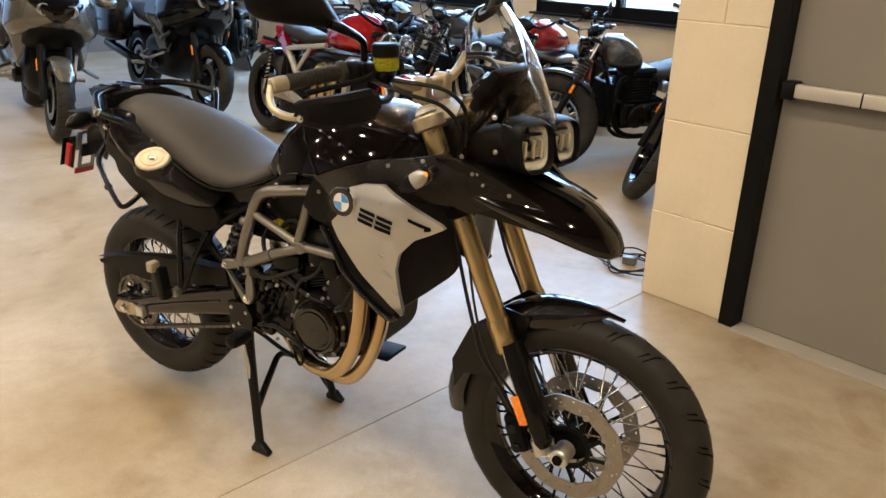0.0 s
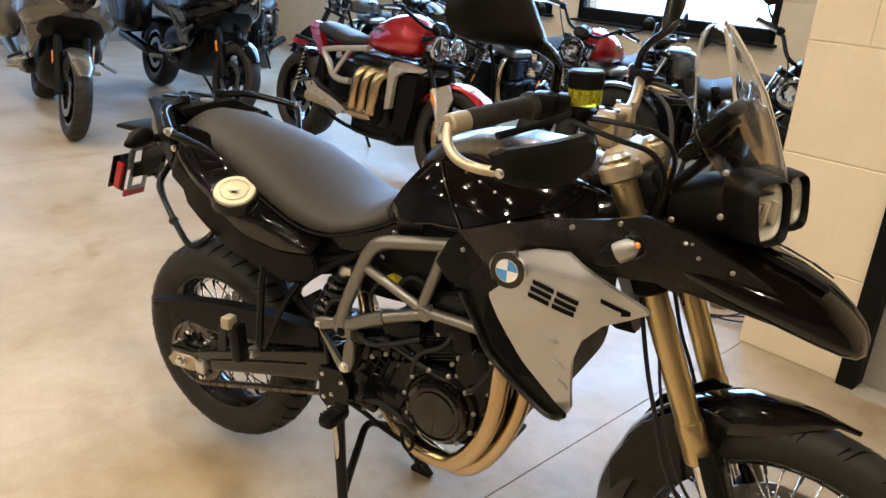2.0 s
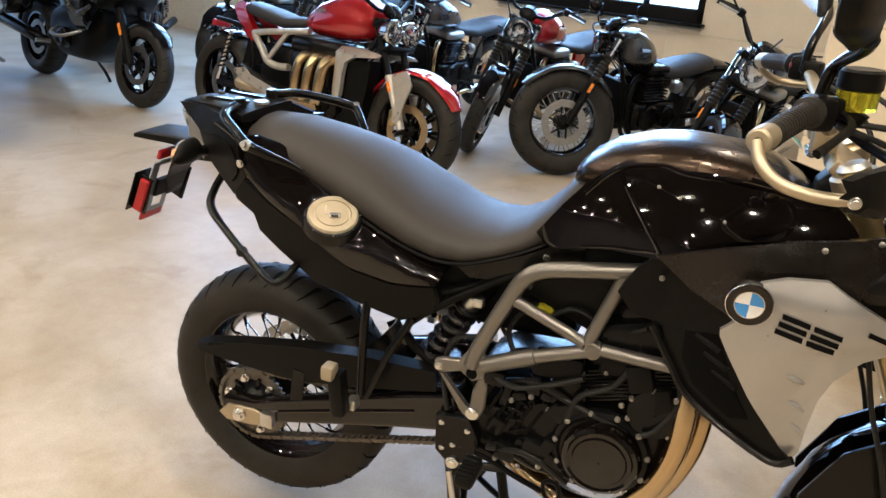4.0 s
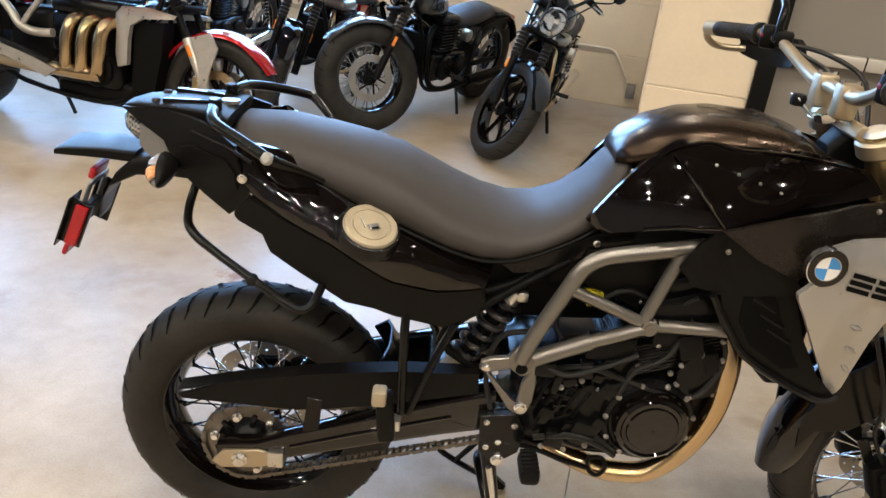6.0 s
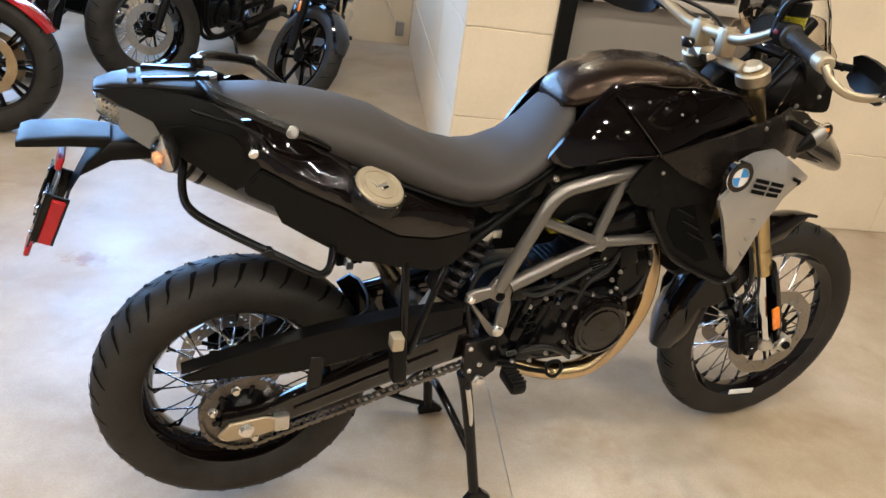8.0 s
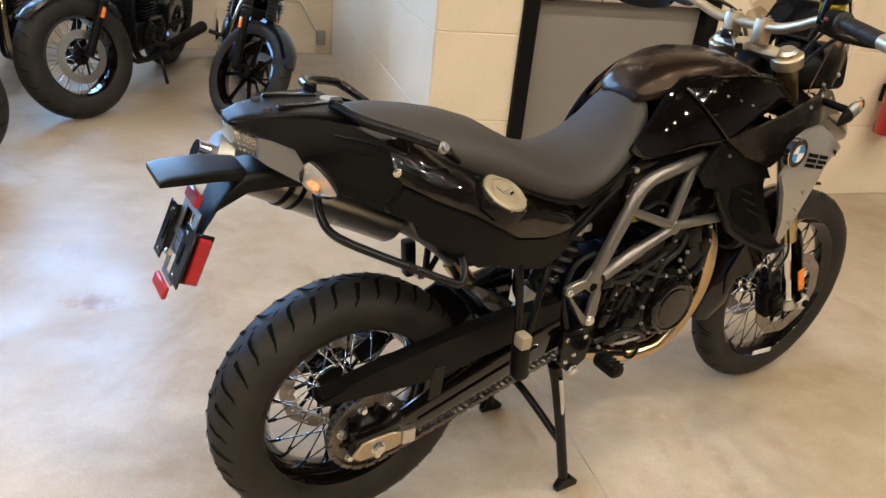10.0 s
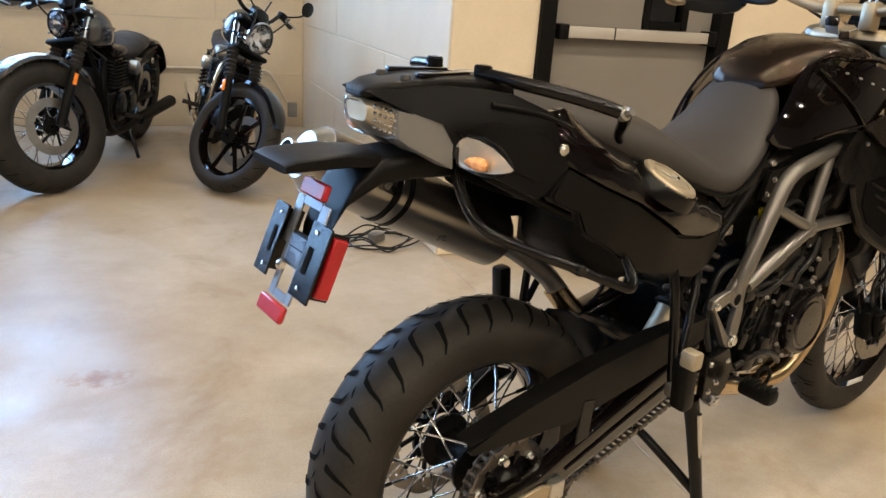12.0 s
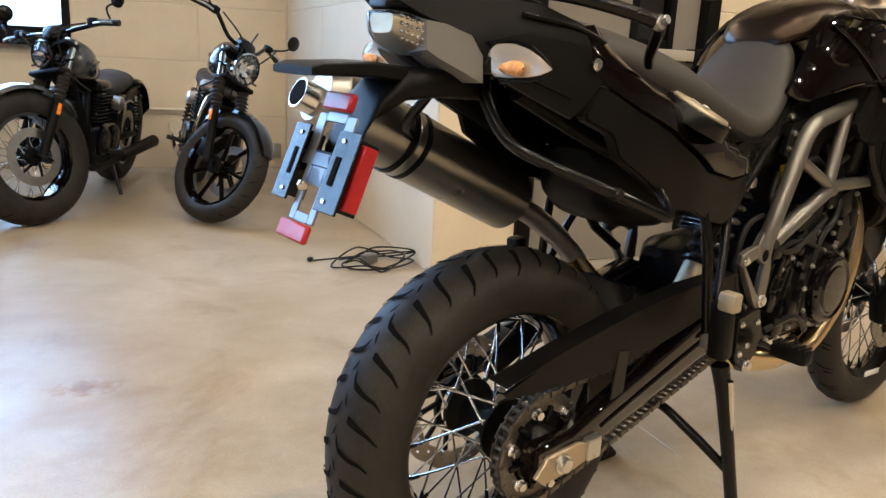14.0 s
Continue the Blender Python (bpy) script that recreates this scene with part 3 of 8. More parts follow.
def drilled_disc(parent, c, r0, r1, y, holes=30, rows=2, thick=0.005, carrier=None, carrier_r=0.04, mat=None):
    """A brake disc with real holes through its band, on a spidered carrier."""
    bm = mesh()
    n = holes * 2
    radial = [r0, r0 + (r1 - r0) * 0.22, r0 + (r1 - r0) * 0.44, r0 + (r1 - r0) * 0.66, r0 + (r1 - r0) * 0.85, r1]
    front, back = [], []
    for store, o in ((front, -thick / 2), (back, thick / 2)):
        for i, r in enumerate(radial):
            wave = 0.0025 * (1 if i in (0, 5) else 0)
            store.append([bm.verts.new((c[0] + (r + wave * math.cos(10 * 2 * math.pi * j / n)) * math.cos(2 * math.pi * j / n), y + o, c[2] + (r + wave * math.cos(10 * 2 * math.pi * j / n)) * math.sin(2 * math.pi * j / n))) for j in range(n)])
    for i in range(len(radial) - 1):
        for j in range(n):
            k = (j + 1) % n
            hole = (i == 1 and j % 4 == 0) or (i == 3 and j % 4 == 2) or (i == 2 and j % 8 == 5)
            if hole:
                for s, rev in ((front, False), (back, True)):
                    o = [s[i][j], s[i][k], s[i + 1][k], s[i + 1][j]]
                    cen = sum((v.co for v in o), Vector()) / 4
                    inn = [bm.verts.new(cen + (v.co - cen) * 0.52) for v in o]
                    for a in range(4):
                        bm.faces.new((o[a], o[(a + 1) % 4], inn[(a + 1) % 4], inn[a]))
                    if rev:
                        ring_faces(bm, first, inn)
                    first = inn
            else:
                bm.faces.new((front[i][j], front[i][k], front[i + 1][k], front[i + 1][j]))
                bm.faces.new((back[i][j], back[i][k], back[i + 1][k], back[i + 1][j]))
    ring_faces(bm, front[0], back[0])
    ring_faces(bm, front[-1], back[-1])
    ob = part("brake_disc", bm, mat or DISC, parent, "drilled steel brake disc")
    bm = mesh()
    lathe(bm, [(carrier_r, y - 0.004), (carrier_r + 0.012, y - 0.004), (carrier_r + 0.012, y + 0.004), (carrier_r, y + 0.004)], (c[0], 0, c[2]), seg=30)
    part("disc_carrier", bm, carrier or MATTE, ob)
    arms = 10
    for k in range(arms):
        a = 2 * math.pi * k / arms
        p = Vector((c[0] + (carrier_r + 0.005) * math.cos(a - 0.25), y, c[2] + (carrier_r + 0.005) * math.sin(a - 0.25)))
        q = Vector((c[0] + (r0 + 0.004) * math.cos(a), y, c[2] + (r0 + 0.004) * math.sin(a)))
        bm = mesh()
        tube(bm, [p, q], 0.0052, 6, smooth=False)
        part("disc_arm", bm, carrier or MATTE, ob)
        bm = mesh()
        cyl(bm, (q.x, y - 0.006, q.z), (q.x, y + 0.006, q.z), 0.008, seg=10)
        part("disc_rivet", bm, ALUDARK, ob)
    return ob


bike = thing("motorcycle", "black adventure motorcycle with silver shrouds and gold fork on centre stand", "motorcycle")
RW, FW = Vector((0.0, 0, 0.360)), Vector((1.602, 0, 0.352))

# wheels
def both_sides(lines):
    return [(line, False) for line in lines] + [([(t, -a) for t, a in line], True) for line in lines]


REAR_TREAD = (both_sides([[(0.0, -0.06), (0.05, -0.20), (0.075, -0.42), (0.09, -0.66), (0.12, -0.82)], [(-0.115, -0.30), (-0.095, -0.50), (-0.07, -0.72), (-0.03, -0.97)], [(0.115, -0.02), (0.165, -0.17)]]), 0.0072)
FRONT_TREAD = (both_sides([[(0.0, -0.10), (0.05, -0.40), (0.09, -0.75), (0.11, -0.95)], [(0.10, -0.45), (0.15, -0.85)]]), 0.0042)
rear = spoked_wheel(bike, RW, 0.322, 0.222, 0.152, 40, 0.058, 0.055, "rear_wheel", GLOSS, STEEL, REAR_TREAD, 19)
front = spoked_wheel(bike, FW, 0.352, 0.270, 0.094, 40, 0.050, 0.045, "front_wheel", GLOSS, STEEL, FRONT_TREAD, 24, spin=4)
drilled_disc(rear, (0, 0, 0), 0.098, 0.132, 0.075, holes=32, carrier_r=0.05)
for y in (-0.066, 0.066):
    drilled_disc(front, (0, 0, 0), 0.108, 0.150, y, holes=36, carrier_r=0.05)
bm = mesh()
box(bm, (0.02, -0.041, 0.255), (0.10, 0.003, 0.018), 0.001)
tag = part("rim_sticker", bm, WHITE, front, "small pale rim sticker")
tag.location = (0, 0, -0.502)

# sprocket, chain, hub carrier
SPR, PIN = (0.0, 0.365), (0.575, 0.472)
bm = mesh()
teeth = 42
prof = []
for j in range(teeth * 2):
    r = 0.098 if j % 2 else 0.090
    a = 2 * math.pi * j / (teeth * 2)
    prof.append((SPR[0] + r * math.cos(a), SPR[1] + r * math.sin(a)))
inner = [(SPR[0] + 0.066 * math.cos(2 * math.pi * j / (teeth * 2)), SPR[1] + 0.066 * math.sin(2 * math.pi * j / (teeth * 2))) for j in range(teeth * 2)]
rings = [[Vector((p[0], y, p[1])) for p in pts] for pts, y in ((prof, -0.118), (prof, -0.112), (inner, -0.112), (inner, -0.118))]
loft(bm, rings, closed=True)
spr = part("sprocket", bm, CHAIN, bike, "dark steel rear sprocket")
bm = mesh()
lathe(bm, [(0.070, -0.114), (0.070, -0.106), (0.040, -0.100), (0.026, -0.128), (0.030, -0.132), (0.046, -0.118)], (0, 0, 0.365), seg=36)
part("sprocket_carrier", bm, ENGINE, spr)
for k in range(6):
    a = 2 * math.pi * k / 6 + 0.3
    bm = mesh()
    box(bm, (0.05 * math.cos(a), -0.116, 0.365 + 0.05 * math.sin(a)), (0.05, 0.012, 0.012), 0.003, Matrix.Rotation(-a, 3, "Y"))
    part("carrier_web", bm, ENGINE, spr)
for k in range(6):
    a = 2 * math.pi * (k + 0.5) / 6 + 0.3
    bolt(spr, (0.072 * math.cos(a), -0.119, 0.365 + 0.072 * math.sin(a)), 0.0085, 0.011)
# chain run
gap = Vector((PIN[0] - SPR[0], PIN[1] - SPR[1]))
tilt = math.atan2(gap.y, gap.x)
off = math.acos((0.096 - 0.036) / gap.length)
run = [(SPR[0] + 0.096 * math.cos(a), SPR[1] + 0.096 * math.sin(a)) for a in np.linspace(tilt + off, tilt + 2 * math.pi - off, 26)]
run += [(PIN[0] + 0.036 * math.cos(a), PIN[1] + 0.036 * math.sin(a)) for a in np.linspace(tilt - off, tilt + off, 9)]
loop = [Vector((p[0], -0.115, p[1])) for p in run]
dense = []
for a, b in zip(loop, loop[1:] + loop[:1]):
    k = max(1, round((b - a).length / 0.004))
    dense += [a.lerp(b, i / k) for i in range(k)]
links, walked, last = [], 0.0, dense[0]
for p, q in zip(dense, dense[1:] + dense[:1]):
    walked += (q - p).length
    if walked >= 0.0159:
        links.append((last, q))
        last, walked = q, 0.0
bm = mesh()
for k, (p, q) in enumerate(links):
    way = (q - p).normalized()
    for dy in ((-0.0085, 0.0085) if k % 2 else (-0.0062, 0.0062)):
        sh = Vector((0, dy, 0))
        tube(bm, [p + sh - way * 0.004, (p + q) / 2 + sh, q + sh + way * 0.004], [0.0062, 0.0050, 0.0062], 6, smooth=False, flat=0.25)
    cyl(bm, p + Vector((0, -0.009, 0)), p + Vector((0, 0.009, 0)), 0.004, seg=6)
part("chain", bm, CHAIN, bike, "oily steel drive chain")

# swingarm: two tapering box arms with a cross bridge
def arm(side):
    bm = mesh()
    rows = [(-0.055, 0.365, 0.018, 0.030), (0.03, 0.372, 0.016, 0.030), (0.10, 0.395, 0.016, 0.034), (0.28, 0.447, 0.018, 0.040), (0.42, 0.487, 0.024, 0.048), (0.53, 0.515, 0.030, 0.055)]
    ys = [0.142, 0.142, 0.140, 0.132, 0.120, 0.110]
    loft(bm, [[v + Vector((0, side * y, 0)) for v in section(x, z, w, h, 5, 20)] for (x, z, w, h), y in zip(rows, ys)])
    return bm


part("swingarm", arm(-1), GLOSS, bike, "black swingarm")
part("swingarm", arm(1), GLOSS, bike, "black swingarm")
bm = mesh()
box(bm, (0.43, 0, 0.49), (0.09, 0.24, 0.08), 0.015)
part("swingarm_bridge", bm, SATIN, bike)
# rib lines on the arm
bm = mesh()
for dz in (0.004,):
    tube(bm, [(0.10, -0.1565, 0.392 + dz), (0.28, -0.1515, 0.447 + dz), (0.44, -0.144, 0.492 + dz)], 0.0035, 6, n=3)
part("arm_rib", bm, GLOSS, bike)
# chain guard
bm = mesh()
panel(bm, [(-0.134, 0.510), (-0.125, 0.500), (-0.02, 0.495), (0.10, 0.490), (0.17, 0.497), (0.30, 0.520), (0.42, 0.548), (0.49, 0.565), (0.486, 0.6119), (0.33, 0.6059), (0.165, 0.5859), (-0.01, 0.5519)], lambda x, z: -0.150, 0.006, 0.03)
panel(bm, [(-0.134, 0.5219), (-0.01, 0.5539), (0.165, 0.5879), (0.33, 0.6079), (0.486, 0.6139), (0.486, 0.6079), (0.33, 0.6019), (0.165, 0.5819), (-0.01, 0.5479)], lambda x, z: -0.153, 0.034, 0.03)
part("chain_guard", bm, PLASTIC, bike, "matte black chain guard")
bm = mesh()
plate(bm, [(0.125, 0.43), (0.16, 0.435), (0.165, 0.52), (0.135, 0.525)], -0.152, -0.146)
part("guard_stay", bm, SATIN, bike)
# axle block and adjuster
bm = mesh()
plate(bm, [(-0.065, 0.352), (-0.040, 0.382), (0.035, 0.388), (0.062, 0.380), (0.060, 0.348), (0.030, 0.342), (-0.045, 0.335)], -0.166, -0.158)
adj = part("chain_adjuster", bm, CHAMPAGNE, bike, "bare alloy chain adjuster plate")
bm = mesh()
box(bm, (0.072, -0.162, 0.368), (0.034, 0.02, 0.040), 0.004)
part("adjuster_block", bm, ALU, adj)
bolt(adj, (-0.005, -0.166, 0.363), 0.013, 0.014)
bm = mesh()
cyl(bm, (0, -0.165, 0.365), (0, 0.17, 0.365), 0.011)
part("rear_axle", bm, STEEL, bike)
# rear caliper on the far side, hugger
bm = mesh()
box(bm, (0.10, 0.085, 0.44), (0.09, 0.05, 0.06), 0.012, Matrix.Rotation(radians(-25), 3, "Y"))
part("rear_caliper", bm, MATTE, bike)
bm = mesh()
rows = []
for a in (2, 11, 20, 29, 37):
    p = Vector((0.365 * math.cos(radians(a)), 0, 0.365 + 0.365 * math.sin(radians(a))))
    rows.append([p + Vector((d * math.cos(radians(a)), y, d * math.sin(radians(a)))) for y, d in ((-0.085, -0.05), (-0.08, -0.01), (-0.04, 0.006), (0.04, 0.006), (0.08, -0.01), (0.085, -0.05), (0.08, -0.052), (0.075, -0.014), (0.038, 0.0), (-0.038, 0.0), (-0.075, -0.014), (-0.08, -0.052))])
loft(bm, rows)
part("rear_hugger", bm, SATIN, bike, "matte black rear hugger")

# shock: body, spring, reservoir top
S0, S1 = Vector((0.385, -0.090, 0.50)), Vector((0.530, -0.104, 0.762))
bm = mesh()
cyl(bm, S0, S0.lerp(S1, 0.47), 0.024, bevel=0.003)
sh = part("shock", bm, CAPMETAL, bike, "rear shock with black coil spring")
bm = mesh()
cyl(bm, S0.lerp(S1, 0.45), S1, 0.017, bevel=0.003)
part("shock_body", bm, MATTE, sh)
C0, C1 = Vector((0.452, -0.098, 0.622)), Vector((0.530, -0.104, 0.762))
way = (C1 - C0).normalized()
up = Vector((0, 1, 0))
sd = way.cross(up)
bm = mesh()
cyl(bm, C0, C1, 0.018, seg=16)
part("damper_tube", bm, MATTE, sh)
bm = mesh()
tube(bm, [C0.lerp(C1, i / 132) + (up * math.cos(i / 132 * 11 * math.pi) + sd * math.sin(i / 132 * 11 * math.pi)) * 0.026 for i in range(133)], 0.0068, 8, smooth=False)
part("coil_spring", bm, SPRING, sh, "dark grey coil spring")
for f in (-0.02, 0.98):
    bm = mesh()
    cyl(bm, C0.lerp(C1, f), C0.lerp(C1, f + 0.05), 0.034, bevel=0.003)
    part("spring_plate", bm, MATTE, sh)
bm = mesh()
cyl(bm, (0.531, -0.104, 0.764), (0.547, -0.108, 0.793), 0.021, 0.018, bevel=0.003)
box(bm, (0.556, -0.118, 0.785), (0.022, 0.018, 0.022), 0.004)
part("preload_knob", bm, ALU, sh, "alloy preload knob")

# trellis frame, right and left
def frame_side():
    bm = mesh()
    tube(bm, [(0.885, -0.150, 0.943), (0.76, -0.160, 0.922), (0.690, -0.165, 0.907), (0.655, -0.166, 0.880), (0.628, -0.166, 0.825), (0.582, -0.163, 0.715), (0.566, -0.158, 0.660)], 0.0165, 12, n=6)
    return bm


def strut(a, b, r):
    bm = mesh()
    cyl(bm, a, b, r, seg=14)
    return bm


def bracket():
    bm = mesh()
    y0, y1 = -0.163, -0.147
    plate(bm, [(0.540, 0.668), (0.556, 0.690), (0.590, 0.692), (0.604, 0.668), (0.598, 0.635), (0.572, 0.622), (0.545, 0.640)], y0, y1, 0.003)
    plate(bm, [(0.552, 0.668), (0.548, 0.640), (0.500, 0.624), (0.484, 0.634), (0.486, 0.652), (0.503, 0.660)], y0 + 0.001, y1, 0.003)
    plate(bm, [(0.600, 0.640), (0.585, 0.632), (0.575, 0.600), (0.571, 0.548), (0.580, 0.527), (0.594, 0.532), (0.604, 0.560), (0.606, 0.610)], y0 + 0.0015, y1, 0.003)
    plate(bm, [(0.488, 0.636), (0.505, 0.628), (0.560, 0.558), (0.590, 0.548), (0.588, 0.530), (0.572, 0.524), (0.556, 0.540)], y0 + 0.002, y1, 0.003)
    return bm


for side in (-1, 1):
    flip = (lambda b: b) if side == -1 else mirrored
    top = part("frame_tube", flip(frame_side()), FRAMEGREY, bike, "grey painted steel frame tube")
    for a, b, r in (((0.843, -0.155, 0.928), (0.795, -0.163, 0.775), 0.0135), ((0.636, -0.166, 0.836), (0.790, -0.164, 0.775), 0.012), ((0.592, -0.160, 0.668), (0.700, -0.165, 0.722), 0.0175), ((0.690, -0.165, 0.717), (0.825, -0.163, 0.770), 0.0145), ((0.825, -0.163, 0.768), (0.985, -0.170, 0.772), 0.0135)):
        part("frame_tube", flip(strut(a, b, r)), FRAMEGREY, bike)
    part("frame_bracket", flip(bracket()), FRAMEGREY, bike)
    s = side
    bm = mesh()
    cyl(bm, (0.808, s * 0.176, 0.766), (0.808, s * 0.150, 0.766), 0.018, bevel=0.002)
    cyl(bm, (0.808, s * 0.178, 0.766), (0.808, s * 0.15, 0.766), 0.010)
    part("frame_boss", bm, FRAMEGREY, bike)
    bm = mesh()
    cyl(bm, (0.570, s * 0.1635, 0.642), (0.570, s * 0.15, 0.642), 0.0125)
    part("frame_hole", bm, GROOVE, bike)
    bolt(bike, (0.580, s * 0.163, 0.545), 0.011, 0.008, side=s)
    bolt(bike, (0.497, s * 0.163, 0.640), 0.007, 0.006, side=s)
    # subframe rails under the tail
    bm = mesh()
    tube(bm, [(0.63, s * 0.10, 0.865), (0.50, s * 0.12, 0.80), (0.36, s * 0.12, 0.79), (0.12, s * 0.11, 0.86), (-0.08, s * 0.09, 0.95)], 0.011, 10)
    part("subframe_rail", bm, MATTE, bike)
    bm = mesh()
    tube(bm, [(0.64, s * 0.11, 0.87), (0.48, s * 0.135, 0.77), (0.40, s * 0.13, 0.68), (0.49, s * 0.12, 0.60)], 0.010, 10, n=3)
    part("subframe_stay", bm, MATTE, bike)
    # passenger peg hanger: two tubes in a V
    bm = mesh()
    tube(bm, [(0.325, s * 0.150, 0.790), (0.325, s * 0.175, 0.70), (0.332, s * 0.195, 0.535)], 0.0095, 10)
    part("peg_hanger", bm, SATIN, bike, "black tube of the passenger peg hanger")
    bm = mesh()
    tube(bm, [(0.425, s * 0.150, 0.730), (0.385, s * 0.175, 0.645), (0.345, s * 0.195, 0.535)], 0.0085, 10)
    part("peg_hanger", bm, SATIN, bike)
    bm = mesh()
    box(bm, (0.302, s * 0.240, 0.560), (0.034, 0.036, 0.110), 0.008, Matrix.Rotation(radians(-6), 3, "Y"))
    peg = part("passenger_peg", bm, PLASTIC, bike, "folded passenger foot peg")
    bm = mesh()
    box(bm, (0.288, s * 0.256, 0.618), (0.028, 0.034, 0.034), 0.006)
    if s < 0:
        part("peg_end", bm, CAPMETAL, peg)
    bm = mesh()
    box(bm, (0.322, s * 0.21, 0.522), (0.022, 0.030, 0.026), 0.004)
    part("peg_pivot", bm, ALU, peg)
    # rider peg
    bm = mesh()
    box(bm, (0.606, s * 0.232, 0.448), (0.042, 0.080, 0.034), 0.011)
    rp = part("rider_peg", bm, PLASTIC, bike, "black rubber rider foot peg")
    for k in range(6):
        bm = mesh()
        box(bm, (0.606, s * (0.200 + 0.0125 * k), 0.4655), (0.036, 0.006, 0.005), 0.001, seg=1)
        part("peg_rib", bm, PLASTIC, rp)
    bm = mesh()
    plate(bm, [(0.50, 0.52), (0.575, 0.53), (0.60, 0.48), (0.59, 0.43), (0.545, 0.395), (0.505, 0.43)], s * 0.166, s * 0.148)
    hang = part("footrest_plate", bm, SATIN, bike)
    for p in ((0.515, 0.505), (0.545, 0.455), (0.52, 0.44), (0.575, 0.50)):
        bolt(hang, (p[0], s * 0.167, p[1]), 0.005, 0.004, side=s)
    bolt(hang, (0.548, s * 0.168, 0.41), 0.011, 0.01, side=s)

# engine: crankcase, cylinder, head, covers
def lump(name, rows, mat, label="", parent=None, power=4):
    bm = mesh()
    loft(bm, [section(x, z, w, h, power, 28) for x, z, w, h in rows])
    return part(name, bm, mat, parent or bike, label)


eng = lump("engine", [(0.56, 0.53, 0.11, 0.075), (0.60, 0.53, 0.135, 0.10), (0.72, 0.515, 0.15, 0.12), (0.86, 0.52, 0.155, 0.125), (0.96, 0.55, 0.15, 0.12), (1.005, 0.565, 0.12, 0.09)], ENGINE, "black twin-cylinder engine")
for k in range(9):
    f = k / 8
    bm = mesh()
    box(bm, (0.86 + 0.05 * f, 0, 0.655 + 0.085 * f), (0.23, 0.29, 0.007), 0.002, Matrix.Rotation(radians(-18), 3, "Y"), 1)
    part("cooling_fin", bm, ENGINE, eng)
bm = mesh()
box(bm, (0.885, 0, 0.70), (0.20, 0.26, 0.14), 0.012, Matrix.Rotation(radians(-18), 3, "Y"))
part("cylinder_block", bm, ENGINE, eng)
bm = mesh()
box(bm, (0.915, 0, 0.80), (0.22, 0.30, 0.095), 0.02, Matrix.Rotation(radians(-18), 3, "Y"))
box(bm, (0.93, 0, 0.862), (0.19, 0.27, 0.05), 0.016, Matrix.Rotation(radians(-18), 3, "Y"))
part("cylinder_head", bm, ENGINE, eng)


def cover(c, r, y0, y1, name, mat=ENGINE, rings=True, label=""):
    bm = mesh()
    prof = [(r, y0), (r, y1 + 0.014), (r * 0.95, y1 + 0.004), (r * 0.86, y1), (r * 0.80, y1 + 0.004), (r * 0.70, y1 + 0.004), (r * 0.66, y1), (r * 0.3, y1 - 0.002), (0.002, y1 - 0.002)] if rings else [(r, y0), (r, y1 + 0.012), (r * 0.93, y1 + 0.002), (0.002, y1)]
    lathe(bm, prof, (c[0], 0, c[1]), seg=44, closed=False)
    return part(name, bm, mat, eng, label, angle=24)


cover((0.855, 0.535), 0.102, -0.14, -0.168, "clutch_housing")
cl = cover((0.860, 0.533), 0.080, -0.15, -0.192, "clutch_cover", GLOSS, label="round gloss black clutch cover")
cover((0.945, 0.655), 0.056, -0.12, -0.165, "water_pump_cover", ENGINE, False)
cover((0.735, 0.560), 0.050, -0.13, -0.150, "shaft_cover", ENGINE, False)
clut = random.Random(11)
for k in range(14):
    bm = mesh()
    cx, cz = 0.62 + 0.014 * k, 0.60 + 0.10 * clut.random() - 0.13 * (k % 2)
    box(bm, (cx, -0.150 - 0.010 * clut.random(), cz), (0.014 + 0.03 * clut.random(), 0.022, 0.018 + 0.035 * clut.random()), 0.004, Matrix.Rotation(clut.uniform(-0.6, 0.6), 3, "Y"))
    part("casting_lug", bm, ENGINE, eng)
for k in range(7):
    a = radians(100 + 22 * k)
    bm = mesh()
    box(bm, (0.735 + 0.066 * math.cos(a), -0.146, 0.560 + 0.066 * math.sin(a)), (0.040, 0.016, 0.006), 0.002, Matrix.Rotation(-a, 3, "Y"), 1)
    part("casting_rib", bm, ENGINE, eng)
for pts in ([(0.60, -0.155, 0.66), (0.66, -0.168, 0.64), (0.73, -0.170, 0.665), (0.80, -0.168, 0.70)], [(0.62, -0.160, 0.47), (0.70, -0.172, 0.49), (0.76, -0.172, 0.47), (0.80, -0.165, 0.44)], [(0.90, -0.150, 0.78), (0.86, -0.165, 0.70), (0.80, -0.168, 0.66), (0.78, -0.165, 0.60)], [(0.96, -0.145, 0.76), (0.985, -0.155, 0.70), (0.955, -0.168, 0.63), (0.93, -0.172, 0.61)]):
    bm = mesh()
    tube(bm, pts, 0.0065, 8)
    part("coolant_hose", bm, CABLE, eng)
for p in ((0.905, 0.725, 0.050, 0.060), (0.955, 0.690, 0.034, 0.05), (0.665, 0.700, 0.045, 0.035)):
    bm = mesh()
    box(bm, (p[0], -0.150, p[1]), (p[2], 0.036, p[3]), 0.007, Matrix.Rotation(radians(-18), 3, "Y"))
    part("sensor_housing", bm, PLASTIC, eng)
cover((0.625, 0.50), 0.070, -0.12, -0.146, "sprocket_cover", ENGINE, False)
cover((0.77, 0.645), 0.042, -0.12, -0.155, "starter_cover", ENGINE, False)
for k in range(11):
    a = 2 * math.pi * k / 11 + 0.2
    bolt(eng, (0.857 + 0.094 * math.cos(a), -0.166, 0.535 + 0.094 * math.sin(a)), 0.0045, 0.005, ALUDARK)
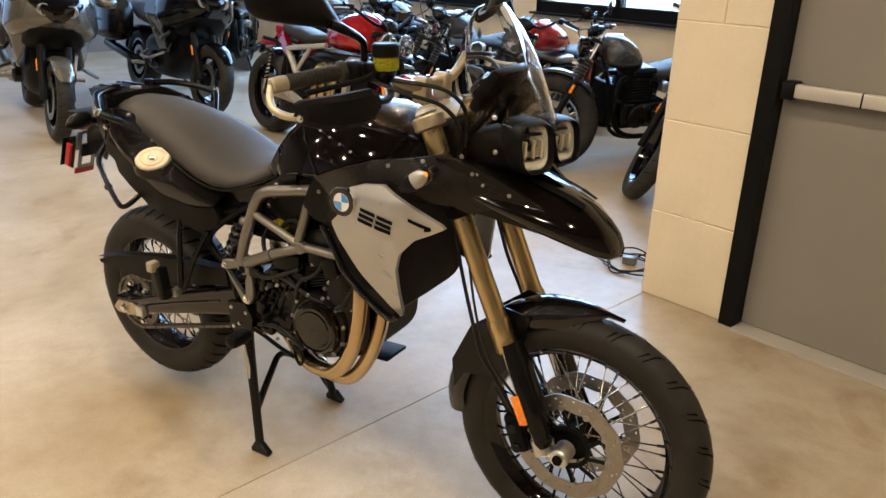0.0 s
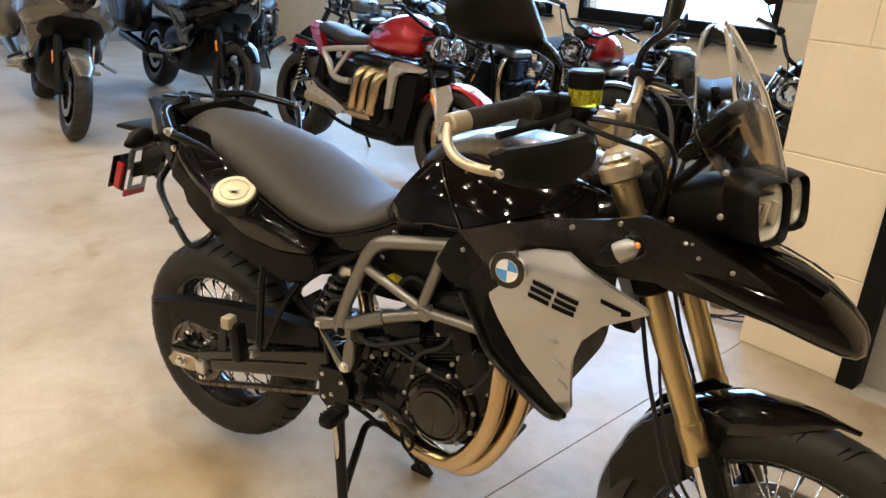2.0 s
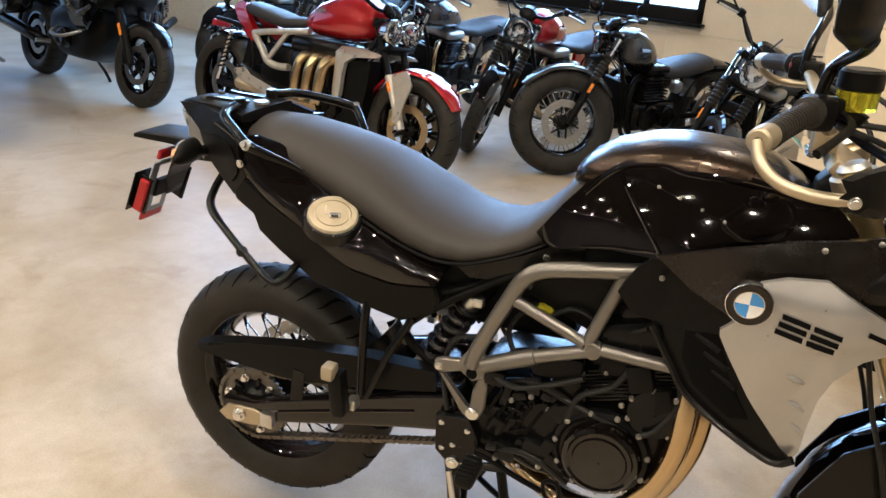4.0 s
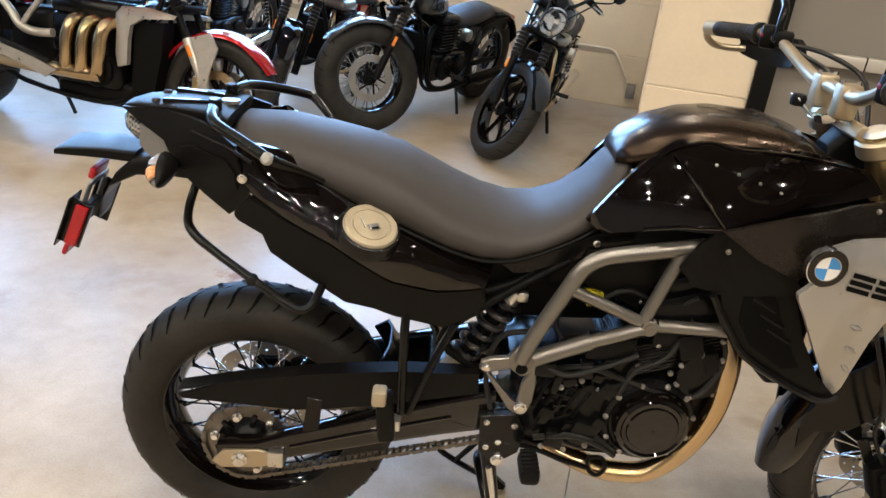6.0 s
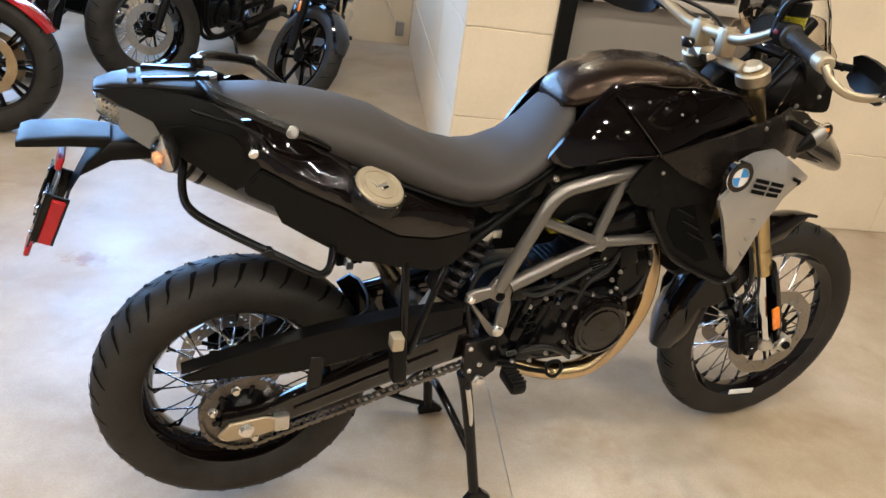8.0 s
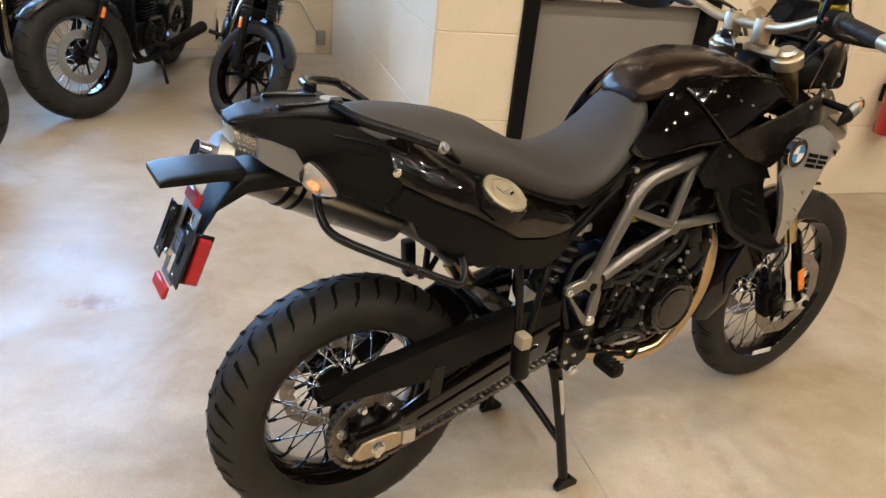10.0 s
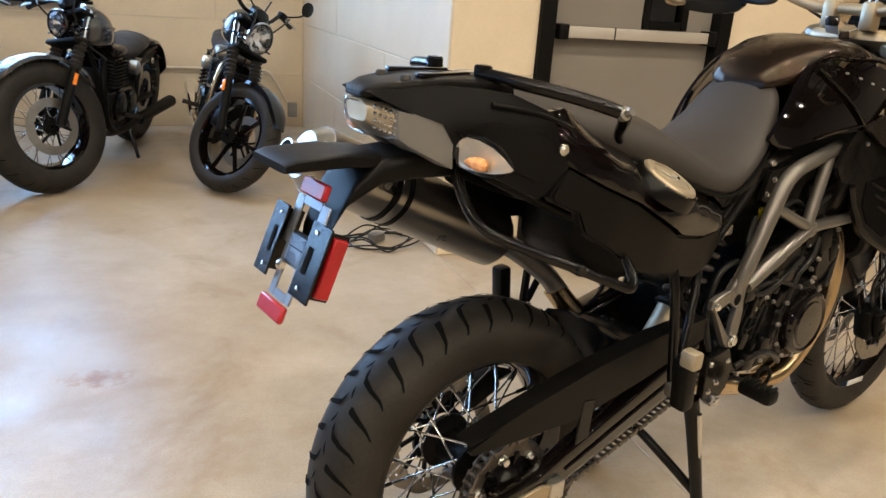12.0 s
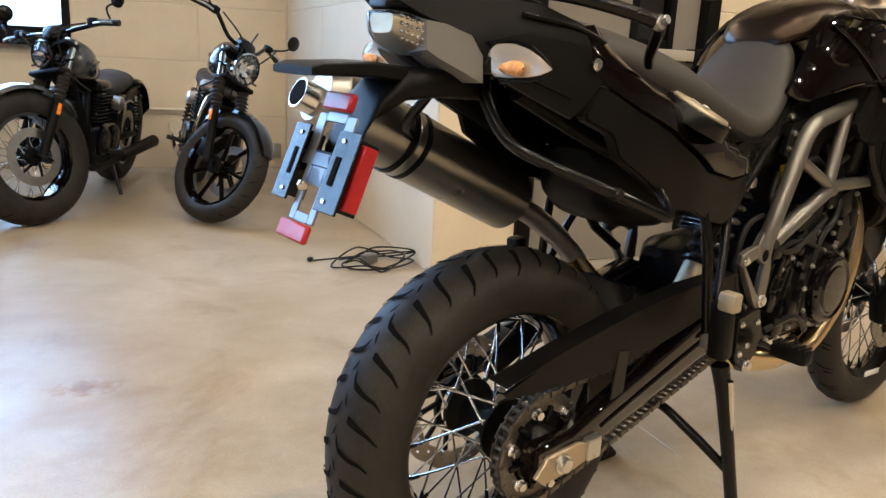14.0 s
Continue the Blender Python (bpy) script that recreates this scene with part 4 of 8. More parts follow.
for k in range(7):
    a = 2 * math.pi * k / 7
    bolt(eng, (0.945 + 0.053 * math.cos(a), -0.160, 0.655 + 0.053 * math.sin(a)), 0.0045, 0.005, ALUDARK)
for p in ((0.66, 0.60), (0.70, 0.62), (0.735, 0.455), (0.69, 0.44), (0.64, 0.445), (0.79, 0.615), (0.74, 0.60), (0.81, 0.665), (0.765, 0.69), (0.88, 0.655), (0.905, 0.70), (0.985, 0.60), (0.84, 0.72), (0.92, 0.77), (0.97, 0.74), (0.71, 0.66)):
    bolt(eng, (p[0], -0.157, p[1]), 0.0045, 0.005, ALUDARK)
# vents and ribs on the sprocket cover
bm = mesh()
for k in range(6):
    box(bm, (0.60 + 0.022 * k, -0.149, 0.585 - 0.006 * k), (0.008, 0.008, 0.075), 0.002, Matrix.Rotation(radians(24), 3, "Y"), 1)
part("cover_rib", bm, MATTE, eng)
bm = mesh()
box(bm, (0.745, -0.15, 0.705), (0.10, 0.03, 0.055), 0.006)
box(bm, (0.86, -0.14, 0.74), (0.07, 0.04, 0.05), 0.006)
part("coil_pack", bm, PLASTIC, eng)
bm = mesh()
box(bm, (0.698, -0.125, 0.80), (0.034, 0.03, 0.030), 0.004)
part("yellow_connector", bm, FLUID, bike, "small yellow cable connector")
bm = mesh()
for pts in ([(0.70, -0.13, 0.79), (0.76, -0.14, 0.83), (0.84, -0.14, 0.80), (0.90, -0.15, 0.83)], [(0.66, -0.12, 0.80), (0.63, -0.13, 0.74), (0.68, -0.15, 0.69), (0.80, -0.15, 0.70)], [(0.88, -0.12, 0.88), (0.95, -0.13, 0.83), (0.99, -0.14, 0.74)], [(0.58, -0.14, 0.72), (0.52, -0.14, 0.70), (0.50, -0.14, 0.62), (0.52, -0.15, 0.53)], [(0.62, -0.13, 0.62), (0.70, -0.165, 0.66), (0.80, -0.165, 0.63), (0.90, -0.16, 0.60)]):
    tube(bm, pts, 0.006, 8)
part("hose", bm, CABLE, bike, "black hoses round the engine")
# airbox and mid covers that close the middle of the bike
lump("airbox", [(0.58, 0.84, 0.07, 0.06), (0.62, 0.86, 0.10, 0.08), (0.80, 0.90, 0.12, 0.10), (1.00, 0.93, 0.13, 0.12), (1.10, 0.95, 0.10, 0.10)], PLASTIC, "black plastic airbox")
lump("radiator", [(1.075, 0.80, 0.17, 0.15), (1.085, 0.80, 0.18, 0.16), (1.115, 0.80, 0.18, 0.16), (1.125, 0.80, 0.17, 0.15)], MATTE, "black radiator", power=7)

# exhaust: two headers under the engine, link pipe, silencer on the far side
def pipe(name, pts, r, mat, parent=None, label=""):
    bm = mesh()
    tube(bm, pts, r, 14, n=6)
    return part(name, bm, mat, parent or bike, label)


ex = pipe("exhaust_header", [(0.955, -0.085, 0.775), (0.990, -0.125, 0.745), (1.000, -0.150, 0.66), (0.992, -0.157, 0.560), (0.955, -0.150, 0.458), (0.900, -0.140, 0.388), (0.84, -0.132, 0.368), (0.76, -0.112, 0.366), (0.62, -0.05, 0.390)], 0.0225, BRONZE, None, "heat-tinted bronze exhaust header")
pipe("exhaust_header", [(0.97, 0.02, 0.775), (1.018, -0.03, 0.745), (1.033, -0.085, 0.66), (1.026, -0.100, 0.555), (0.990, -0.100, 0.450), (0.935, -0.097, 0.366), (0.882, -0.092, 0.334), (0.80, -0.078, 0.328), (0.70, -0.045, 0.345), (0.62, 0.0, 0.380)], 0.0225, BRONZE)
pipe("collector", [(0.64, -0.02, 0.392), (0.56, 0.01, 0.41), (0.50, 0.06, 0.44), (0.44, 0.115, 0.50), (0.38, 0.15, 0.58)], [0.034, 0.040, 0.036, 0.028, 0.026], BRONZE)
pipe("link_pipe", [(0.42, 0.135, 0.53), (0.36, 0.155, 0.61), (0.27, 0.17, 0.68), (0.19, 0.18, 0.72)], 0.024, ALUDARK)
M0, M1 = Vector((0.21, 0.185, 0.715)), Vector((-0.235, 0.205, 0.925))
bm = mesh()
cyl(bm, M0.lerp(M1, -0.05), M0, 0.034, 0.062)
cyl(bm, M0, M0.lerp(M1, 0.62), 0.066, bevel=0.004, seg=36)
can = part("silencer", bm, CANSTEEL, bike, "dark satin steel silencer")
bm = mesh()
cyl(bm, M0.lerp(M1, 0.60), M0.lerp(M1, 0.93), 0.0645, seg=36)
cyl(bm, M0.lerp(M1, 0.93), M0.lerp(M1, 0.985), 0.064, 0.045, seg=36)
part("silencer_sleeve", bm, CANSTEEL, can)
for f in (0.56, 0.62):
    bm = mesh()
    cyl(bm, M0.lerp(M1, f), M0.lerp(M1, f + 0.022), 0.0675, seg=36)
    part("silencer_band", bm, MATTE, can)
bm = mesh()
wayc = (M1 - M0).normalized()
tip = M0.lerp(M1, 0.97)
lo = Vector((-0.205, 0.20, 0.900))
tube(bm, [lo, lo + wayc * 0.04, lo + wayc * 0.065], 0.027, 20, smooth=False)
part("tail_pipe", bm, STEEL, can, "polished tail pipe")
bm = mesh()
cyl(bm, lo + wayc * 0.060, lo + wayc * 0.0662, 0.0235)
part("pipe_mouth", bm, GROOVE, can)
bm = mesh()
box(bm, (0.86, 0.075, 0.350), (0.20, 0.10, 0.012), 0.004, Matrix.Rotation(radians(-4), 3, "Y"))
part("sump_guard", bm, MATTE, bike, "black sump guard")

# centre stand
for s in (-1, 1):
    bm = mesh()
    tube(bm, [(0.530, s * 0.125, 0.40), (0.545, s * 0.135, 0.33), (0.575, s * 0.155, 0.16), (0.598, s * 0.172, 0.022)], [0.018, 0.0155, 0.0145, 0.0145], 12)
    leg = part("stand_leg", bm, SATIN, bike, "black centre stand leg")
    bm = mesh()
    plate(bm, [(0.570, 0.0), (0.640, 0.0), (0.645, 0.012), (0.615, 0.040), (0.585, 0.040), (0.568, 0.014)], s * 0.162, s * 0.186, 0.004)
    part("stand_foot", bm, SATIN, leg)
    bm = mesh()
    tube(bm, [(0.536, s * 0.148, 0.37), (0.552, s * 0.152, 0.30), (0.560, s * 0.152, 0.24)], 0.007, 8)
    part("stand_spring", bm, STEEL, leg, "stand return spring")
bm = mesh()
tube(bm, [(0.578, -0.150, 0.150), (0.545, -0.06, 0.225), (0.53, 0.0, 0.255), (0.545, 0.06, 0.225), (0.578, 0.150, 0.150)], 0.011, 10)
part("stand_crossbar", bm, SATIN, bike)
bm = mesh()
tube(bm, [(0.600, 0.172, 0.03), (0.54, 0.20, 0.036), (0.47, 0.235, 0.05), (0.43, 0.25, 0.075)], 0.009, 10)
tube(bm, [(0.50, 0.22, 0.045), (0.555, 0.168, 0.17)], 0.008, 8, smooth=False)
part("stand_tang", bm, SATIN, bike, "stand foot lever")
bm = mesh()
tube(bm, [(0.56, -0.160, 0.455), (0.63, -0.158, 0.438), (0.69, -0.155, 0.412), (0.750, -0.152, 0.392)], 0.0065, 8)
ped = part("brake_pedal", bm, MATTE, bike, "black rear brake pedal")
bm = mesh()
tube(bm, [(0.752, -0.150, 0.415), (0.778, -0.156, 0.424), (0.790, -0.160, 0.400), (0.776, -0.156, 0.376), (0.756, -0.150, 0.385)], 0.005, 8, closed=True)
part("pedal_pad", bm, MATTE, ped)
bm = mesh()
tube(bm, [(0.60, 0.14, 0.40), (0.45, 0.175, 0.30), (0.30, 0.19, 0.25)], 0.013, 10)
part("side_stand", bm, SATIN, bike, "folded black side stand")

# inner mudguard and battery tray that close the middle under the seat
lump("inner_fender", [(0.165, 0.815, 0.05, 0.035), (0.19, 0.800, 0.09, 0.06), (0.24, 0.785, 0.112, 0.076), (0.30, 0.785, 0.115, 0.08), (0.45, 0.80, 0.115, 0.075), (0.56, 0.82, 0.10, 0.06), (0.62, 0.85, 0.06, 0.03)], MATTE)

lump("battery_box", [(0.500, 0.775, 0.070, 0.055), (0.515, 0.775, 0.082, 0.072), (0.62, 0.790, 0.086, 0.085), (0.74, 0.800, 0.088, 0.085), (0.755, 0.800, 0.080, 0.075)], MATTE, "black battery box", power=6)

# seat
def seat_ring(x, top, low, w, crown_=0.012, seg=30):
    """Flat-topped padded section; the sides tuck in towards the base."""
    out = []
    h = top - low
    for k in range(seg):
        a = 2 * math.pi * k / seg
        c, s = math.cos(a), math.sin(a)
        y = math.copysign(abs(c) ** 0.62, c) * w
        z = math.copysign(abs(s) ** 0.55, s)
        yy = y * (1 - 0.12 * max(z, 0))
        out.append(Vector((x, yy, (top + low) / 2 + z * h / 2 + crown_ * (1 - (y / w) ** 2) * max(z, 0) - crown_ * 0.3)))
    return out


rows = [(-0.045, 1.052, 1.035, 0.066), (-0.03, 1.066, 1.022, 0.092), (0.05, 1.068, 0.995, 0.108), (0.14, 1.056, 0.965, 0.122), (0.22, 1.040, 0.938, 0.134), (0.29, 1.018, 0.915, 0.145), (0.345, 0.990, 0.897, 0.153), (0.40, 0.963, 0.880, 0.158), (0.46, 0.941, 0.866, 0.155), (0.52, 0.930, 0.868, 0.146), (0.575, 0.937, 0.885, 0.135), (0.63, 0.966, 0.905, 0.122), (0.675, 1.013, 0.925, 0.110), (0.705, 1.058, 0.945, 0.100), (0.725, 1.082, 0.965, 0.090), (0.738, 1.088, 1.0, 0.07)]
bm = mesh()
loft(bm, [seat_ring(*r) for r in rows])
seat = part("seat", bm, SEATVINYL, bike, "dark grey textured vinyl seat", angle=60)
bm = mesh()
for s in (-1, 1):
    tube(bm, [(x, s * w * 1.0, low + (top - low) * 0.13) for x, top, low, w in rows[1:-2]], 0.004, 6, n=2)
part("seat_piping", bm, MATTE, seat)

def tail_x(x):
    """The tail tapers quickly behind the indicators."""
    return x if x > -0.165 else -0.165 + (x + 0.165) * 0.78


# tail cover under the seat: gloss black sides with the fuel cap, satin lower panels
def side_y(x):
    pts = [(-0.30, 0.05), (-0.18, 0.10), (0.0, 0.142), (0.12, 0.165), (0.26, 0.175), (0.42, 0.160), (0.55, 0.125), (0.62, 0.10)]
    for (a, ya), (b, yb) in zip(pts, pts[1:]):
        if x <= b:
            t = max(0, (x - a) / (b - a))
            return ya + (yb - ya) * t
    return pts[-1][1]


for s in (-1, 1):
    def bulge(x, z, s=s):
        mid = 0.996 - 0.34 * max(x, -0.05)
        fold = 0.35 + 1.15 * min(1.0, max(0.0, (x - 0.02) / 0.12))
        return s * (side_y(x) + 0.014 * min(1.0, max(0.0, (x + 0.01) / 0.10)) + 0.010 * math.exp(-((x - 0.243) / 0.11) ** 2) - 0.022 * math.exp(-(((x - 0.252) / 0.064) ** 2 + ((z - 0.948) / 0.052) ** 2) ** 2) - fold * max(0, z - mid) - 1.2 * min(0, z - mid) ** 2)
    bm = mesh()
    panel(bm, [(-0.014, 1.050), (0.026, 1.056), (0.084, 1.036), (0.144, 1.004), (0.24, 0.965), (0.34, 0.920), (0.44, 0.878), (0.49, 0.860), (0.472, 0.820), (0.376, 0.815), (0.293, 0.833), (0.17, 0.903), (0.087, 0.938), (0.02, 0.972), (0.0, 0.995)], bulge, 0.008, 0.02)
    part("tail_side_panel", bm, GLOSS, bike, "gloss black tail side panel", angle=50)
    def lowp(x, z, s=s):
        return s * (side_y(x) + 0.012 - 0.10 * max(0.0, 0.86 - z))
    bm = mesh()
    panel(bm, [(-0.012, 0.930), (0.017, 0.968), (0.087, 0.934), (0.17, 0.899), (0.294, 0.828), (0.377, 0.811), (0.469, 0.817), (0.480, 0.783), (0.466, 0.748), (0.40, 0.722), (0.301, 0.746), (0.259, 0.763), (0.204, 0.770), (0.154, 0.802), (0.058, 0.860), (0.042, 0.894), (-0.010, 0.917)], lowp, 0.022, 0.022)
    bmesh.ops.recalc_face_normals(bm, faces=bm.faces[:])
    bmesh.ops.bevel(bm, geom=[e for e in bm.edges if len(e.link_faces) == 2 and e.calc_face_angle(0.0) > 1.0], offset=0.004, segments=2, affect="EDGES", clamp_overlap=True)
    part("lower_side_panel", bm, PLASTIC, bike, "matte black lower side panel", angle=50)
    # rear quarter: matte moulded cover that carries the rack
    def quarter(x, z, s=s):
        return s * (0.040 + 0.36 * (x + 0.29) - 0.25 * max(0, z - 1.03))
    bm = mesh()
    panel(bm, [(-0.262, 1.072), (-0.163, 1.084), (-0.105, 1.082), (-0.063, 1.076), (-0.012, 1.052), (0.002, 0.995), (0.019, 0.972), (-0.008, 0.934), (-0.025, 0.919), (-0.067, 0.940), (-0.11, 0.963), (-0.147, 0.995), (-0.165, 1.030), (-0.22, 1.050)], quarter, 0.008, 0.022)
    part("tail_quarter", bm, PLASTIC, bike, "matte black tail cover", angle=50)
    bm = mesh()
    tube(bm, [(-0.10, s * 0.106, 1.062), (-0.03, s * 0.132, 1.050), (0.02, s * 0.148, 1.030)], 0.0035, 6)
    part("tail_ridge", bm, PLASTIC, bike)
    bm = mesh()
    panel(bm, [(-0.150, 1.022), (-0.10, 1.036), (-0.03, 1.026), (-0.012, 1.004), (-0.006, 0.975), (-0.03, 0.948), (-0.10, 0.978)], lambda x, z, s=s: quarter(x, z, s) + s * 0.004, 0.006, 0.022)
    part("tail_step", bm, PLASTIC, bike, angle=50)
    bolt(bike, (0.004, s * 0.150, 0.998), 0.007, 0.005, side=s)
    # seat base cover between seat and frame
    bm = mesh()
    panel(bm, [(0.49, 0.862), (0.555, 0.880), (0.63, 0.905), (0.70, 0.945), (0.76, 0.975), (0.755, 0.925), (0.70, 0.905), (0.655, 0.878), (0.60, 0.845), (0.53, 0.835)], lambda x, z, s=s: s * 0.118, 0.01, 0.03)
    part("frame_cover", bm, SATIN, bike)
    bolt(bike, (0.684, s * 0.120, 0.915), 0.006, 0.005, side=s)
    bm = mesh()
    panel(bm, [(0.67, 0.90), (0.84, 0.925), (0.79, 0.785), (0.65, 0.84)], lambda x, z, s=s: s * 0.128, 0.01, 0.03)
    part("airbox_cover", bm, PLASTIC, bike)
    for p in ((0.66, 0.852), (0.795, 0.80), (0.68, 0.882)):
        bolt(bike, (p[0], s * 0.130, p[1]), 0.005, 0.005, side=s)

# fuel filler on the right
CAPN = Vector((0.24, -0.40, 0.885)).normalized()
q = CAPN.to_track_quat("Z", "Y").to_matrix().to_4x4()
CM = Matrix.Translation(Vector((0.247, -0.180, 0.944)) - CAPN * 0.012) @ q
bm = mesh()
lathe(bm, [(0.062, -0.024), (0.060, -0.004), (0.057, 0.002), (0.054, 0.003), (0.0525, 0.003), (0.052, 0.0), (0.002, 0.0)], axis="Z", seg=48, closed=False)
neck = part("filler_neck", bm, SATIN, bike, "black filler surround", m=CM)
bm = mesh()
lathe(bm, [(0.052, 0.0), (0.052, 0.005), (0.049, 0.0085), (0.038, 0.0085), (0.037, 0.0065), (0.034, 0.0065), (0.033, 0.0085), (0.002, 0.0088)], axis="Z", seg=44, closed=False)
cap = part("fuel_cap", bm, CAPMETAL, neck, "pale aluminium lockable fuel cap", m=CM, angle=24)
bm = mesh()
box(bm, (0.003, -0.006, 0.0105), (0.022, 0.014, 0.004), 0.002)
box(bm, (-0.014, 0.008, 0.0100), (0.003, 0.026, 0.003), 0.001)
part("cap_flap", bm, ALU, cap, m=CM)
bm = mesh()
box(bm, (0.003, -0.011, 0.0128), (0.014, 0.005, 0.001), 0.0)
part("key_slot", bm, GROOVE, cap, m=CM)
for k in range(8):
    a = 2 * math.pi * k / 8
    bm = mesh()
    cyl(bm, (0.0555 * math.cos(a), 0.0555 * math.sin(a), 0.0), (0.0555 * math.cos(a), 0.0555 * math.sin(a), 0.0045), 0.0018, seg=8)
    part("cap_screw", bm, STEEL, neck, m=CM)

# rack, grab rails and case rails
bm = mesh()
loft(bm, [section(tail_x(x), z, w, h, 5, 24) for x, z, w, h in ((-0.292, 1.066, 0.022, 0.004), (-0.285, 1.068, 0.030, 0.008), (-0.25, 1.074, 0.045, 0.011), (-0.15, 1.082, 0.074, 0.012), (-0.075, 1.082, 0.088, 0.012), (-0.042, 1.074, 0.092, 0.012))])
rack = part("rack_plate", bm, PLASTIC, bike, "matte black luggage plate")
for y in (-0.036, 0.036):
    bm = mesh()
    box(bm, (-0.128, y, 1.094), (0.105, 0.018, 0.008), 0.003, Matrix.Rotation(math.copysign(0.16, -y), 3, "Z"))
    part("rack_rib", bm, GLOSS, rack)
    bm = mesh()
    cyl(bm, (-0.196, y * 0.95, 1.084), (-0.196, y * 0.95, 1.094), 0.010, 0.008, bevel=0.002)
    part("rack_foot", bm, RUBBER, rack, "small rubber foot on the rack")
bm = mesh()
lathe(bm, [(0.018, 1.090), (0.018, 1.096), (0.002, 1.0965)], (-0.06, 0, 0), axis="Z", seg=24, closed=False)
part("seat_lock", bm, ALU, rack)
for s in (-1, 1):
    bm = mesh()
    cyl(bm, (-0.074, s * 0.062, 1.075), (-0.074, s * 0.062, 1.112), 0.013, bevel=0.003)
    part("rail_post", bm, SATIN, bike)
    bm = mesh()
    tube(bm, [(-0.078, s * 0.060, 1.098), (-0.070, s * 0.084, 1.097), (-0.054, s * 0.124, 1.092), (0.006, s * 0.170, 1.078), (0.052, s * 0.200, 1.064), (0.070, s * 0.203, 1.056), (0.098, s * 0.178, 1.037), (0.128, s * 0.148, 1.015), (0.150, s * 0.135, 1.000)], [0.0105, 0.0105, 0.0105, 0.0105, 0.0105, 0.0105, 0.0095, 0.008, 0.006], 12, n=4)
    rail = part("grab_rail", bm, SATIN, bike, "black tubular grab rail")
    bm = mesh()
    cyl(bm, (0.062, s * 0.200, 1.058), (0.062, s * 0.214, 1.063), 0.0115, bevel=0.003)
    cyl(bm, (0.062, s * 0.214, 1.063), (0.062, s * 0.222, 1.066), 0.007, seg=6)
    part("rail_bolt", bm, ALUDARK, rail)
    bm = mesh()
    tube(bm, [(-0.105, s * 0.055, 0.985), (-0.112, s * 0.065, 0.945), (-0.118, s * 0.095, 0.900), (-0.105, s * 0.120, 0.872), (-0.05, s * 0.148, 0.845), (0.03, s * 0.186, 0.812), (0.105, s * 0.216, 0.780), (0.130, s * 0.218, 0.772), (0.148, s * 0.205, 0.782), (0.160, s * 0.175, 0.805)], 0.0085, 12)
    rl = part("case_rail", bm, SATIN, bike, "black luggage case rail")
    bm = mesh()
    cyl(bm, (0.03, s * 0.178, 0.812), (0.03, s * 0.198, 0.812), 0.010, bevel=0.002)
    part("rail_lug", bm, SATIN, rl)

# tail lamp, indicators, plate carrier
bm = mesh()
loft(bm, [section(tail_x(x), z, w, h, 5, 28, -0.10) for x, z, w, h in ((-0.291, 1.046, 0.022, 0.010), (-0.286, 1.040, 0.034, 0.018), (-0.262, 1.032, 0.047, 0.024), (-0.228, 1.022, 0.060, 0.026), (-0.215, 1.018, 0.064, 0.026))])
tl = part("tail_lamp", bm, CLEARLENS, bike, "clear tail lamp lens over rows of LEDs")
tl.visible_shadow = False
bm = mesh()
loft(bm, [section(tail_x(x), z, w, h, 5, 24, -0.10) for x, z, w, h in ((-0.280, 1.040, 0.026, 0.013), (-0.258, 1.031, 0.040, 0.019), (-0.222, 1.021, 0.054, 0.021))])
part("lamp_reflector", bm, CAPMETAL, tl)
